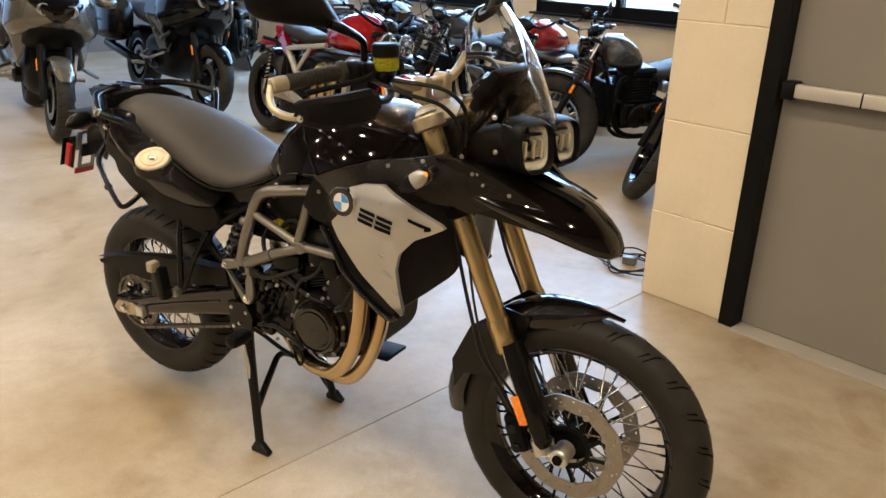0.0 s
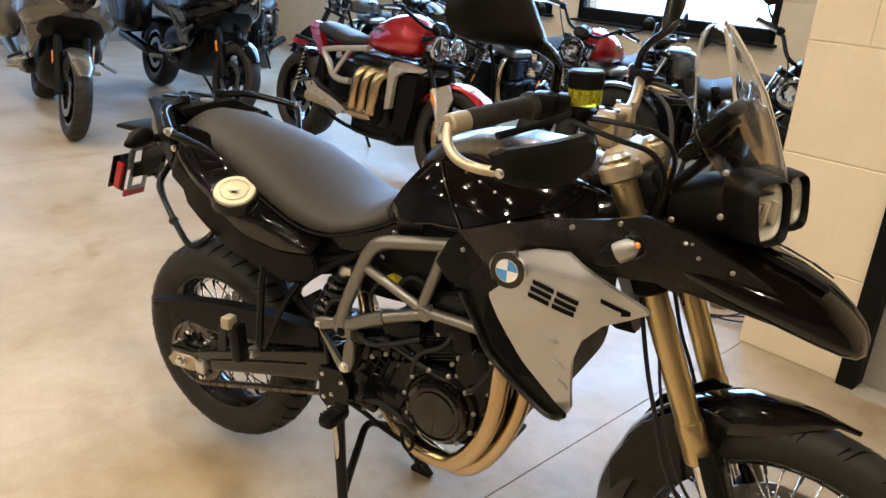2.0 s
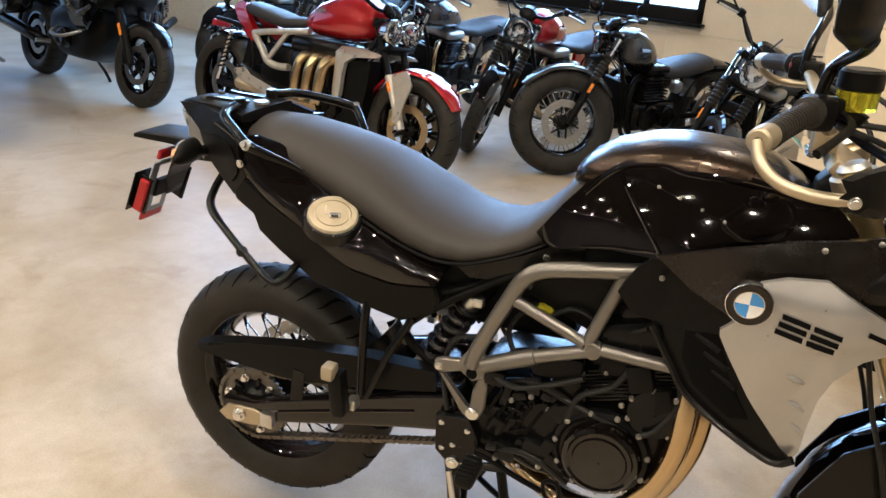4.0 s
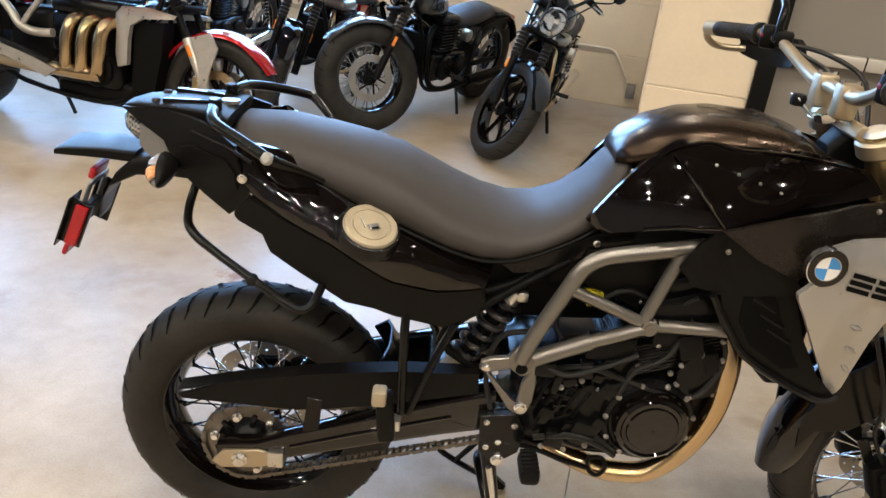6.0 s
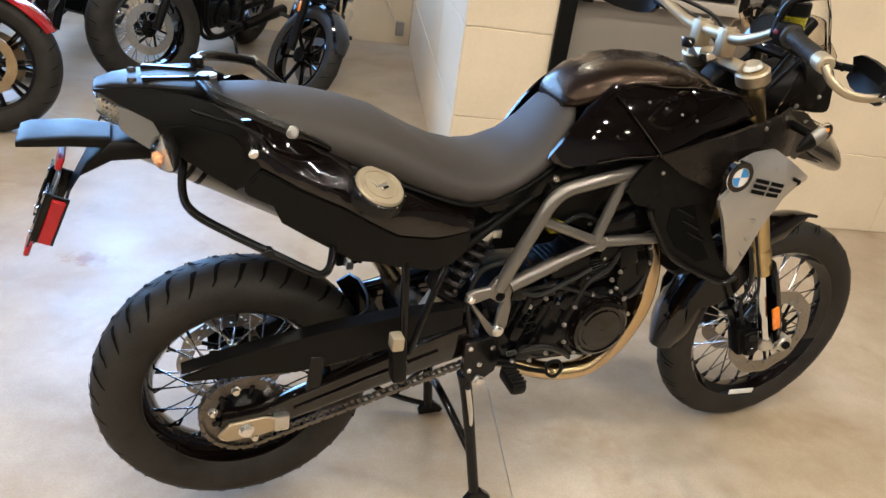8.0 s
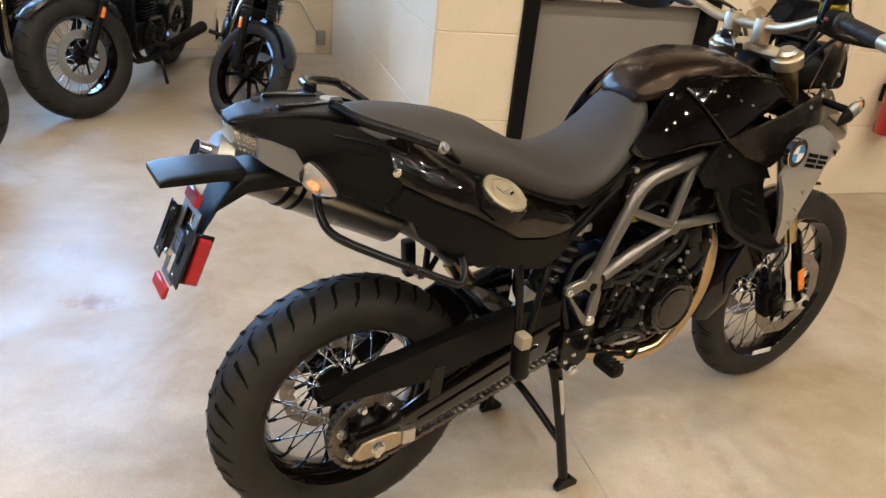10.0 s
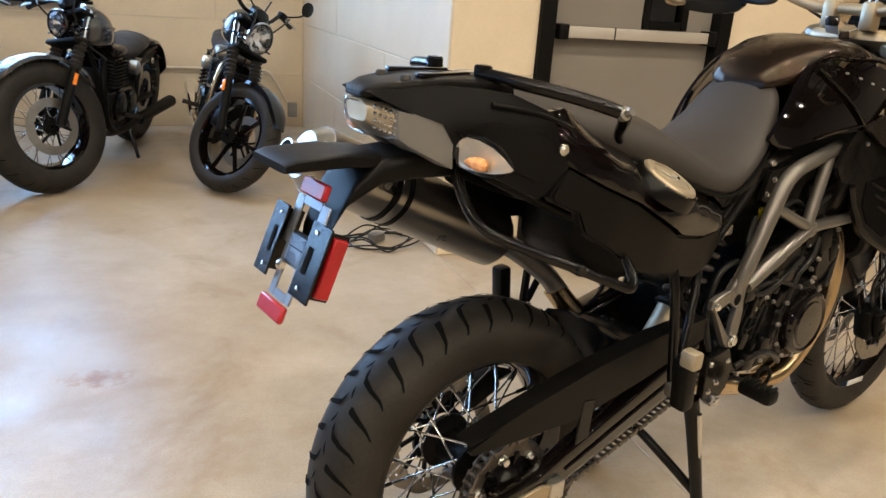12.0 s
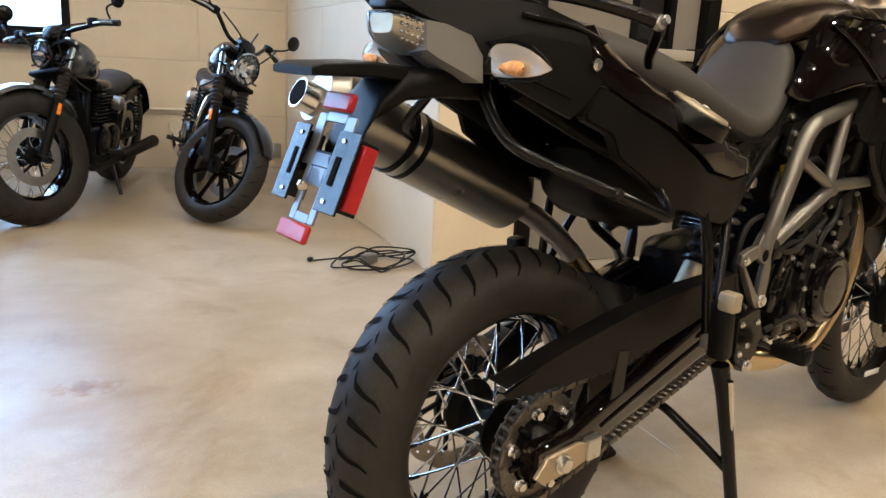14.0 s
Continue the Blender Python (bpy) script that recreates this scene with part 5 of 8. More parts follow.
for s in (-1, 1):
    for i in range(6):
        for j in range(4):
            bm = mesh()
            p = Vector((tail_x(-0.270 + 0.0085 * i), s * (0.0360 + 0.0036 * i), 1.050 - 0.0024 * i - 0.0098 * j))
            lathe(bm, [(0.0034, 0.0), (0.0030, s * 0.002), (0.0016, s * 0.004), (0.0003, s * 0.0045)], p, 8, False)
            part("led", bm, CHROME, tl)
    bm = mesh()
    loft(bm, [[Vector((tail_x(x), s * y, z)) for y, z in ((w, t), (w + 0.003, b_), (0.02, b_ - 0.004), (0.02, t))] for x, w, t, b_ in ((-0.238, 0.060, 1.046, 1.006), (-0.222, 0.066, 1.044, 0.996), (-0.150, 0.088, 1.034, 0.964))])
    part("tail_trim", bm, TRIMGREY, bike, "grey tail trim", angle=20)
    # rear indicator: a drop pointing sideways, black shell ahead and clear lens behind
    def drop(back, grow=1.0):
        rows = []
        for y, xc, zc, r in ((0.108, -0.150, 0.996, 0.016), (0.114, -0.150, 0.996, 0.025), (0.135, -0.149, 0.996, 0.027), (0.160, -0.146, 0.994, 0.023), (0.178, -0.141, 0.991, 0.014), (0.190, -0.138, 0.989, 0.005), (0.194, -0.137, 0.989, 0.001)):
            rows.append([Vector((xc + back * r * 0.9 * grow * math.sin(a), s * y, zc + r * grow * math.cos(a))) for a in (math.pi * k / 10 for k in range(11))] + [Vector((xc, s * y, zc - r * grow * 0.9 + 0.18 * r * k)) for k in range(1, 10)])
        return rows
    bm = mesh()
    loft(bm, drop(-1))
    ind = part("rear_indicator", bm, CLEARLENS, bike, "clear rear indicator with amber bulb", angle=60)
    ind.visible_shadow = False
    bm = mesh()
    loft(bm, drop(1, 1.06))
    part("indicator_shell", bm, PLASTIC, ind, "black indicator shell", angle=60)
    bm = mesh()
    panel_rows = [[Vector((q.x - 0.0015, q.y, q.z)) for q in r[11:]] for r in drop(-1, 0.95)]
    vs = [[bm.verts.new(q) for q in r] for r in panel_rows]
    for r0, r1 in zip(vs, vs[1:]):
        for q in range(len(r0) - 1):
            bm.faces.new((r0[q], r0[q + 1], r1[q + 1], r1[q]))
    part("indicator_back", bm, BOWL, ind)
    bm = mesh()
    lathe(bm, [(0.002, -0.016), (0.008, -0.011), (0.010, 0.0), (0.007, 0.014), (0.002, 0.022)], (-0.158, s * 0.145, 0.988), axis="Y", seg=12, closed=False)
    part("bulb", bm, BULB, ind, "dull amber bulb")
    bm = mesh()
    cyl(bm, (-0.135, s * 0.080, 0.988), (-0.145, s * 0.112, 0.990), 0.012)
    part("indicator_stalk", bm, PLASTIC, ind)
# arched mudguard arm and plate lamp shelf
bm = mesh()
rows = [(-0.10, 0.955, 0.060, 0.020), (-0.17, 0.960, 0.058, 0.022), (-0.24, 0.955, 0.055, 0.022), (-0.29, 0.920, 0.050, 0.018), (-0.318, 0.870, 0.040, 0.012), (-0.33, 0.83, 0.030, 0.010)]
loft(bm, [section(x, z, w, h, 5, 20, lean=0.5 if i > 2 else 0) for i, (x, z, w, h) in enumerate(rows)])
fender = part("tail_fender", bm, PLASTIC, bike, "matte black plate arm", angle=50)
bm = mesh()
loft(bm, [section(x, z, w, h, 6, 20) for x, z, w, h in ((-0.24, 0.970, 0.048, 0.012), (-0.30, 0.976, 0.058, 0.011), (-0.38, 0.974, 0.058, 0.009), (-0.396, 0.971, 0.056, 0.006))])
part("plate_lamp_shelf", bm, PLASTIC, fender)
# carrier plate, tilted; its frame: origin at the top, z down the plate
PM = Matrix.Translation((-0.322, -0.014, 0.932)) @ Matrix.Rotation(radians(22), 4, "Y")


def on_plate(name, boxes, mat, parent, label="", bevel=0.001):
    bm = mesh()
    for c, sz in boxes:
        box(bm, c, sz, bevel, seg=1)
    return part(name, bm, mat, parent, label, m=PM)


pl = on_plate("plate_carrier", [((0, 0, -0.088), (0.004, 0.104, 0.020))], PLATESTEEL, bike, "bare metal number plate carrier")
for c, sz in (((0, -0.038, -0.050), (0.004, 0.022, 0.056)), ((0, 0.038, -0.050), (0.004, 0.022, 0.056)), ((0, 0, -0.026), (0.004, 0.054, 0.014)), ((0, -0.026, -0.138), (0.004, 0.016, 0.080)), ((0, 0.026, -0.138), (0.004, 0.016, 0.080)), ((0, 0, -0.112), (0.004, 0.036, 0.028)), ((0, 0, -0.172), (0.004, 0.036, 0.014))):
    on_plate("carrier_strip", [(c, sz)], PLATESTEEL, pl)
on_plate("carrier_boss", [((0.004, 0, -0.10), (0.012, 0.05, 0.05))], MATTE, pl)
on_plate("top_reflector", [((-0.006, 0, -0.005), (0.012, 0.07, 0.026))], RED, pl, "red reflector", 0.003)
on_plate("low_reflector", [((-0.006, 0, -0.193), (0.010, 0.078, 0.026))], RED, pl, "red reflector", 0.003)
for s in (-1, 1):
    on_plate("side_reflector_arm", [((0.008, s * 0.066, -0.10), (0.042, 0.006, 0.100)), ((-0.012, s * 0.060, -0.10), (0.004, 0.040, 0.112))], SATIN, pl)
    on_plate("arm_slot", [((-0.0145, s * 0.056, -0.10), (0.002, 0.008, 0.040))], GROOVE, pl, bevel=0.0)
    for dz in (-0.058, -0.142):
        on_plate("arm_screw", [((-0.015, s * 0.056, dz), (0.003, 0.006, 0.006))], STEEL, pl)
    on_plate("side_reflector", [((0.012, s * 0.0715, -0.10), (0.024, 0.009, 0.090))], RED, pl, "red side reflector", 0.002)
bolt(pl, (-0.378, 0.0, 0.815), 0.006, 0.004)

# tank cover: matte-gloss brown-black hood and gloss flanks
bm = mesh()
rows = [(0.705, 1.072, 0.062, 0.018), (0.728, 1.086, 0.082, 0.030), (0.77, 1.104, 0.098, 0.040), (0.84, 1.122, 0.110, 0.044), (0.90, 1.130, 0.116, 0.044), (1.00, 1.128, 0.122, 0.042), (1.06, 1.116, 0.122, 0.038), (1.11, 1.094, 0.116, 0.032), (1.15, 1.066, 0.100, 0.024)]
loft(bm, [section(x, z, w, h, 2.7, 36, 0.12) for x, z, w, h in rows])
tank = part("tank_cover", bm, TANKPAINT, bike, "dark brown-black metallic tank cover", angle=60)
for s in (-1, 1):
    def flank(x, z, s=s):
        return s * (0.098 + 0.125 * (1 - math.exp(-max(0, 1.155 - z) / 0.115)) - 0.75 * (x - 0.99) ** 2)
    bm = mesh()
    panel(bm, [(0.735, 1.075), (0.79, 1.122), (0.825, 1.142), (0.88, 1.145), (1.00, 1.142), (1.10, 1.128), (1.19, 1.105), (1.245, 1.090), (1.20, 1.070), (1.10, 1.055), (1.016, 1.040), (0.895, 0.985), (0.812, 0.980), (0.753, 0.966), (0.685, 0.945), (0.655, 0.962), (0.700, 1.030)], flank, 0.008, 0.022)
    part("tank_side_panel", bm, GLOSS, bike, "gloss brown-black tank flank", angle=50)
    # matte wedge let into the flank, with a raised diagonal edge
    wedge = [(0.800, 1.107), (0.842, 1.107), (0.93, 1.086), (1.014, 1.061), (1.10, 1.076), (1.00, 1.040), (0.897, 0.999)]
    bm = mesh()
    panel(bm, wedge, lambda x, z, s=s: flank(x, z, s) + s * 0.006, 0.009, 0.022)
    part("tank_wedge", bm, GLOSS, bike, "gloss black wedge between tank flank and fairing", angle=50)
    bm = mesh()
    tube(bm, [(x, flank(x, z, s) + s * 0.006, z) for x, z in ((0.798, 1.108), (0.83, 1.073), (0.865, 1.034), (0.897, 0.998))], 0.004, 8)
    tube(bm, [(x, flank(x, z, s) + s * 0.003, z) for x, z in ((0.897, 0.997), (0.85, 0.991), (0.812, 0.986), (0.755, 0.970))], 0.0035, 8)
    part("flank_edge", bm, GLOSS, bike)
    for p in ((0.87, 1.102), (0.91, 1.092), (0.95, 1.081), (0.99, 1.069)):
        bolt(bike, (p[0], flank(*p) + s * 0.007, p[1]), 0.0022, 0.003, ALUDARK, side=s)
    bm = mesh()
    tube(bm, [(x, flank(x, z) - 0.0 if s < 0 else -flank(x, z, -1), z) for x, z in ((0.74, 1.060), (0.79, 1.112), (0.86, 1.132), (0.92, 1.128), (1.02, 1.128), (1.15, 1.110))], 0.0045, 8)
    part("tank_seam", bm, GLOSS, bike)
    # side fairing: matte upper panel, its black browned for the warm light it catches
    def fair(x, z, s=s):
        base = 0.188 + 0.055 * math.exp(-((x - 1.10) / 0.16) ** 2) - 0.55 * max(0, x - 1.22) ** 1.35 - 0.30 * max(0, z - 1.03)
        return s * base
    bm = mesh()
    panel(bm, [(0.893, 0.994), (1.00, 1.040), (1.10, 1.076), (1.20, 1.092), (1.262, 1.105), (1.335, 1.080), (1.425, 1.035), (1.40, 0.985), (1.335, 0.968), (1.30, 0.985), (1.18, 0.995), (1.08, 0.965), (1.035, 0.925), (0.96, 0.952)], fair, 0.010, 0.025)
    part("side_fairing", bm, FAIRING, bike, "satin black side fairing with warm light in its colour", angle=50)
    bm = mesh()
    panel(bm, [(0.905, 0.862), (0.97, 0.886), (1.05, 0.890), (1.06, 0.87), (1.09, 0.80), (1.14, 0.72), (1.18, 0.685), (1.175, 0.665), (1.13, 0.668), (1.03, 0.712), (0.985, 0.740), (0.945, 0.80), (0.925, 0.86)], lambda x, z, s=s: s * (0.185 + 0.22 * max(0, x - 0.93)), 0.010, 0.025)
    part("radiator_shroud", bm, PLASTIC, bike, "matte black radiator shroud", angle=50)
    bm = mesh()
    panel(bm, [(0.862, 0.960), (0.893, 0.992), (0.96, 0.954), (1.035, 0.930), (1.062, 0.892), (1.02, 0.880), (0.93, 0.858), (0.866, 0.873), (0.836, 0.906)], lambda x, z, s=s: s * (0.184 + 0.30 * max(0, x - 0.92) + 0.0025 * math.sin(x * 190) * math.sin(z * 150) * (1 if z < 0.94 else 0)), 0.010, 0.011)
    part("knee_panel", bm, PLASTIC, bike, "matte black textured panel ahead of the knee", angle=30)
    bm = mesh()
    tube(bm, [(x, s * (0.190 + 0.22 * max(0, x - 0.93)), z) for x, z in ((0.907, 0.860), (0.930, 0.825), (0.955, 0.79), (0.99, 0.745), (1.06, 0.705), (1.15, 0.672), (1.185, 0.690))], 0.008, 8)
    part("shroud_rim", bm, SATIN, bike)
    # black sheet stands for the shade inside the shroud's recess
    bm = mesh()
    panel(bm, [(0.965, 0.885), (1.01, 0.895), (1.03, 0.86), (1.055, 0.80), (1.10, 0.735), (1.07, 0.725), (1.00, 0.765), (0.97, 0.81)], lambda x, z, s=s: s * (0.1875 + 0.22 * max(0, x - 0.93)), 0.006, 0.03)
    part("shroud_recess", bm, GROOVE, bike)
    for k in range(3):
        bm = mesh()
        tube(bm, [(0.985 + 0.02 * k, s * (0.196 + 0.004 * k), 0.865 - 0.03 * k), (1.03 + 0.02 * k, s * (0.208 + 0.004 * k), 0.845 - 0.03 * k)], 0.006, 6, smooth=False)
        part("shroud_louvre", bm, PLASTIC, bike)
    for p in ((0.909, 0.957), (1.145, 1.070), (1.345, 1.065), (1.39, 1.0), (1.225, 1.088)):
        bolt(bike, (p[0], fair(*p) + s * 0.001, p[1]), 0.0038, 0.003, ALUDARK, side=s)
    # silver shroud
    def shroud(x, z, s=s):
        step = 1 / (1 + math.exp(-(0.918 + 0.20 * (x - 1.17) - z) / 0.006)) * min(1.0, max(0.0, (x - 1.10) / 0.06))
        fold = 0.5 * max(0.0, 1.052 - x + 0.55 * min(0.0, 0.90 - z) + 0.58 * max(0.0, 0.90 - z))
        return s * (0.276 + 0.012 * math.sin((z - 0.66) * 8.5) - 0.30 * max(0, x - 1.19) - 0.18 * max(0, 0.88 - z) - 0.25 * max(0, z - 0.995) - 0.014 * step - min(0.02, max(0.0, fold - 0.012)))
    SH = [(1.062, 1.012), (1.10, 1.026), (1.158, 1.033), (1.225, 0.999), (1.306, 0.957), (1.313, 0.946), (1.280, 0.927), (1.238, 0.907), (1.204, 0.868), (1.191, 0.822), (1.190, 0.750), (1.192, 0.700), (1.186, 0.682), (1.174, 0.679), (1.154, 0.712), (1.086, 0.806), (1.020, 0.912), (1.018, 0.922), (1.040, 0.945)]
    bm = mesh()
    panel(bm, SH, shroud, 0.012, 0.011)
    sv = part("silver_shroud", bm, SILVER, bike, "silver painted tank shroud", angle=40)
    for off, (p, q) in enumerate((((1.135, 0.865), (1.165, 0.853)), ((1.150, 0.812), (1.178, 0.795)), ((1.165, 0.765), (1.187, 0.745)))):
        a, b = (p[0], shroud(*p) + s * 0.001, p[1]), (q[0], shroud(*q) + s * 0.001, q[1])
        mid = tuple((a[i] + b[i]) / 2 for i in range(3))
        bm = mesh()
        tube(bm, [a, mid, b], [0.0015, 0.006, 0.001], 8, n=3)
        part("shroud_gill", bm, SILVER, sv)
    # dark badge shapes and the notch
    bm = mesh()

    def strip(pts, lift=0.0022, w=0.0075):
        quads = []
        for x, z in pts:
            y = shroud(x, z) + s * lift
            quads.append((Vector((x, y, z + w)), Vector((x, y, z - w))))
        for (a, b), (c, d) in zip(quads, quads[1:]):
            f = [bm.verts.new(v) for v in (a, b, d, c)]
            bm.faces.new(f)

    def seg(a, b, w):
        strip([(a[0] + (b[0] - a[0]) * i / 4, a[1] + (b[1] - a[1]) * i / 4) for i in range(5)], w=w)

    u0, slope = 1.104, -0.20
    for dx, dz, ln in ((0.0, 0.0, 0.098), (-0.003, -0.0135, 0.098), (-0.006, -0.027, 0.098)):
        z0 = 0.969 + dz + slope * dx
        for cut in (0.0, 0.5):
            bm = mesh()
            seg((u0 + dx + ln * cut, z0 + slope * ln * cut), (u0 + dx + ln * (cut + 0.44), z0 + slope * ln * (cut + 0.44)), 0.0048)
            part("badge_bar", bm, GROOVE, sv, "dark badge bar")
    bm = mesh()
    seg((1.232, 0.963), (1.283, 0.944), 0.0045)
    seg((1.268, 0.940), (1.284, 0.943), 0.004)
    part("shroud_notch", bm, GROOVE, sv, "dark notch")
    # round emblem
    EM = Matrix.Translation((1.052, shroud(1.052, 0.978) + s * 0.004, 0.978)) @ Matrix.Rotation(radians(90 * -s), 4, "X") @ Matrix.Rotation(radians(0), 4, "Z")
    bm = mesh()
    lathe(bm, [(0.036, -0.012), (0.036, 0.001), (0.034, 0.0035), (0.0225, 0.0030), (0.0225, -0.012)], axis="Z", seg=36)
    em = part("emblem", bm, GLOSS, bike, "round black emblem with blue and white quarters", m=EM)
    bm = mesh()
    lathe(bm, [(0.0370, -0.012), (0.0370, 0.0015), (0.0355, 0.0025), (0.0350, 0.001)], axis="Z", seg=36)
    lathe(bm, [(0.0235, 0.0), (0.0235, 0.0038), (0.0222, 0.0038), (0.0222, 0.0)], axis="Z", seg=36)
    part("emblem_ring", bm, CHROME, em, m=EM)
    for k in range(4):
        bm = mesh()
        arcp = [(0, 0)] + [(0.0222 * math.cos(radians(90 * k + 90 * i / 8)), 0.0222 * math.sin(radians(90 * k + 90 * i / 8))) for i in range(9)]
        lo_ = [bm.verts.new((x, y, -0.004)) for x, y in arcp]
        hi_ = [bm.verts.new((x, y, 0.0025)) for x, y in arcp]
        bm.faces.new(hi_)
        ring_faces(bm, lo_, hi_)
        part("emblem_quarter", bm, WHITE if k % 2 == (0 if s > 0 else 1) else BLUE, em, m=EM)
    # front indicator on its stalk
    bm = mesh()
    IM = Matrix.Translation((1.258, s * 0.272, 1.066)) @ Matrix.Rotation(radians(-35), 4, "Y") @ Matrix.Diagonal((1.15, 0.75, 1.05, 1.0))

    def pod(rows_):
        b_ = mesh()
        loft(b_, [[Vector((x, w * math.cos(a), h * math.sin(a))) for a in (2 * math.pi * k / 16 for k in range(16))] for x, w, h in rows_])
        return b_
    fi = part("front_indicator", pod(((-0.018, 0.0155, 0.0185), (0.0, 0.017, 0.020), (0.020, 0.0165, 0.021), (0.032, 0.012, 0.017), (0.038, 0.004, 0.007))), CLEARLENS, bike, "clear front indicator", m=IM)
    fi.visible_shadow = False
    part("indicator_bowl", pod(((-0.016, 0.0140, 0.0165), (0.0, 0.0145, 0.0175), (0.014, 0.0125, 0.0160), (0.022, 0.006, 0.009))), ALUDARK, fi, m=IM)
    part("indicator_bulb", pod(((0.018, 0.004, 0.005), (0.024, 0.005, 0.006), (0.028, 0.002, 0.003))), AMBER, fi, "amber bulb", m=IM)
    part("indicator_shell", pod(((-0.05, 0.004, 0.005), (-0.036, 0.012, 0.014), (-0.016, 0.0175, 0.0205), (-0.012, 0.0175, 0.0205))), PLASTIC, fi, m=IM)
    bm = mesh()
    cyl(bm, (1.252, s * 0.19, 1.07), (1.255, s * 0.258, 1.066), 0.010)
    part("indicator_stalk", bm, PLASTIC, fi)

# beak, nose and headlamp
bm = mesh()
rows = [(1.20, 1.035, 0.185, 0.028, 0.0), (1.28, 1.038, 0.172, 0.036, 0), (1.36, 1.018, 0.150, 0.045, 0), (1.44, 0.992, 0.128, 0.056, 0), (1.52, 0.966, 0.108, 0.058, 0), (1.58, 0.943, 0.090, 0.054, 0), (1.62, 0.922, 0.070, 0.045, 0), (1.648, 0.906, 0.048, 0.032, 0), (1.662, 0.897, 0.022, 0.014, 0)]
loft(bm, [section(x, z, w, h, 2.1, 28, 0.30) for x, z, w, h, _ in rows])
beak = part("beak", bm, GLOSS, bike, "gloss black beak", angle=50)
for s in (-1, 1):
    # black faces over the beak paint the shade of its slots
    bm = mesh()
    pts = [(1.43, 1.046, 0.045), (1.48, 1.032, 0.045), (1.535, 1.014, 0.042), (1.575, 0.996, 0.038)]
    for (x0, z0, y0), (x1, z1, y1) in zip(pts, pts[1:]):
        f = [bm.verts.new(v) for v in ((x0, s * (y0 - 0.014), z0 + 0.004), (x0, s * (y0 + 0.014), z0 + 0.0), (x1, s * (y1 + 0.011), z1 + 0.0), (x1, s * (y1 - 0.011), z1 + 0.004))]
        bm.faces.new(f)
    part("beak_slot", bm, GROOVE, beak)
    bm = mesh()
    panel(bm, [(1.25, 1.10), (1.335, 1.085), (1.42, 1.04), (1.50, 0.99), (1.57, 0.94), (1.50, 0.930), (1.42, 0.952), (1.33, 0.975), (1.28, 1.02)], lambda x, z, s=s: s * (0.198 - 0.36 * max(0, x - 1.22) + 0.0), 0.012, 0.025)
    part("beak_side", bm, SATIN, bike, "satin black beak side", angle=50)
    for p in ((1.335, 1.065), (1.42, 1.02), (1.36, 1.04), (1.47, 0.955)):
        bolt(bike, (p[0], s * (0.199 - 0.36 * max(0, p[0] - 1.22)), p[1]), 0.0036, 0.003, ALUDARK, side=s)
bm = mesh()
loft(bm, [section(x, z, w, h, 3.2, 28) for x, z, w, h in ((1.27, 1.095, 0.060, 0.045), (1.33, 1.105, 0.078, 0.056), (1.39, 1.115, 0.090, 0.060), (1.425, 1.118, 0.088, 0.058))])
part("headlamp_housing", bm, MATTE, bike, "black headlamp housing", angle=50)


def lamp_face(name, yc, w, h, zc, x, turn=0.0):
    """A deep black bezel round a set-back clear lens, with a divided bowl behind it."""
    piv = Vector((x - 0.03, yc, zc))
    LM = Matrix.Translation(piv) @ Matrix.Rotation(radians(turn), 4, "Z") @ Matrix.Translation(-piv)

    def shape(k, xx, dz=0.0, kz=1.0):
        out = []
        for j in range(32):
            a = 2 * math.pi * j / 32
            c, s_ = math.cos(a), math.sin(a)
            zz = k * kz * h * math.copysign(abs(s_) ** 0.55, s_)
            out.append(Vector((xx - 0.20 * (zz + dz), yc + k * w * math.copysign(abs(c) ** 0.55, c) * (1 + 0.10 * zz / h), zc + zz + dz)))
        return out
    bm = mesh()
    loft(bm, [shape(k, x + d) for k, d in ((0.84, -0.018), (0.87, -0.004), (0.93, 0.002), (1.0, -0.006), (1.05, -0.03), (1.05, -0.07), (0.85, -0.07))], closed=True)
    ob = part(name, bm, MATTE, bike, "black headlamp bezel", angle=50, m=LM)
    bm = mesh()
    loft(bm, [shape(0.88, x - 0.011), shape(0.55, x - 0.006), shape(0.05, x - 0.004)])
    loft(bm, [shape(0.88, x - 0.0135), shape(0.55, x - 0.0085), shape(0.05, x - 0.0065)])
    part("lens", bm, CLEARLENS, ob, "clear headlamp lens", angle=60, m=LM).visible_shadow = False
    bm = mesh()
    loft(bm, [shape(0.88, x - 0.016), shape(0.76, x - 0.026), shape(0.45, x - 0.036), shape(0.10, x - 0.038)], caps=False)
    part("reflector", bm, BOWL, ob, "bright headlamp reflector", angle=20, m=LM)
    bm = mesh()
    cyl(bm, (x - 0.042, yc, zc), (x - 0.022, yc, zc), 0.014, 0.011)
    part("lamp_insert", bm, MATTE, ob, m=LM)
    for dz in (-0.42, 0.42):
        bm = mesh()
        box(bm, (x - 0.030 - 0.2 * dz * h, yc, zc + dz * h), (0.014, w * 1.2, 0.004), 0.001)
        part("lamp_shelf", bm, PLASTIC, ob, m=LM)
    for dy in (-0.45, 0.0, 0.45):
        bm = mesh()
        box(bm, (x - 0.022, yc + dy * w, zc - 0.1 * h), (0.012, 0.006, h * 0.7), 0.001)
        part("lamp_rib", bm, CAPMETAL, ob, m=LM)
    return ob


lamp_face("headlamp_main", -0.056, 0.050, 0.060, 1.126, 1.462, -26)
lamp_face("headlamp_dipped", 0.058, 0.046, 0.054, 1.124, 1.484, -18)
# windscreen: clear curved sheet with a smoked lower part
def screen_row(x, z, w, bow, n=14):
    return [(x - bow * ((j / (n - 1)) * 2 - 1) ** 2, w * ((j / (n - 1)) * 2 - 1), z) for j in range(n)]


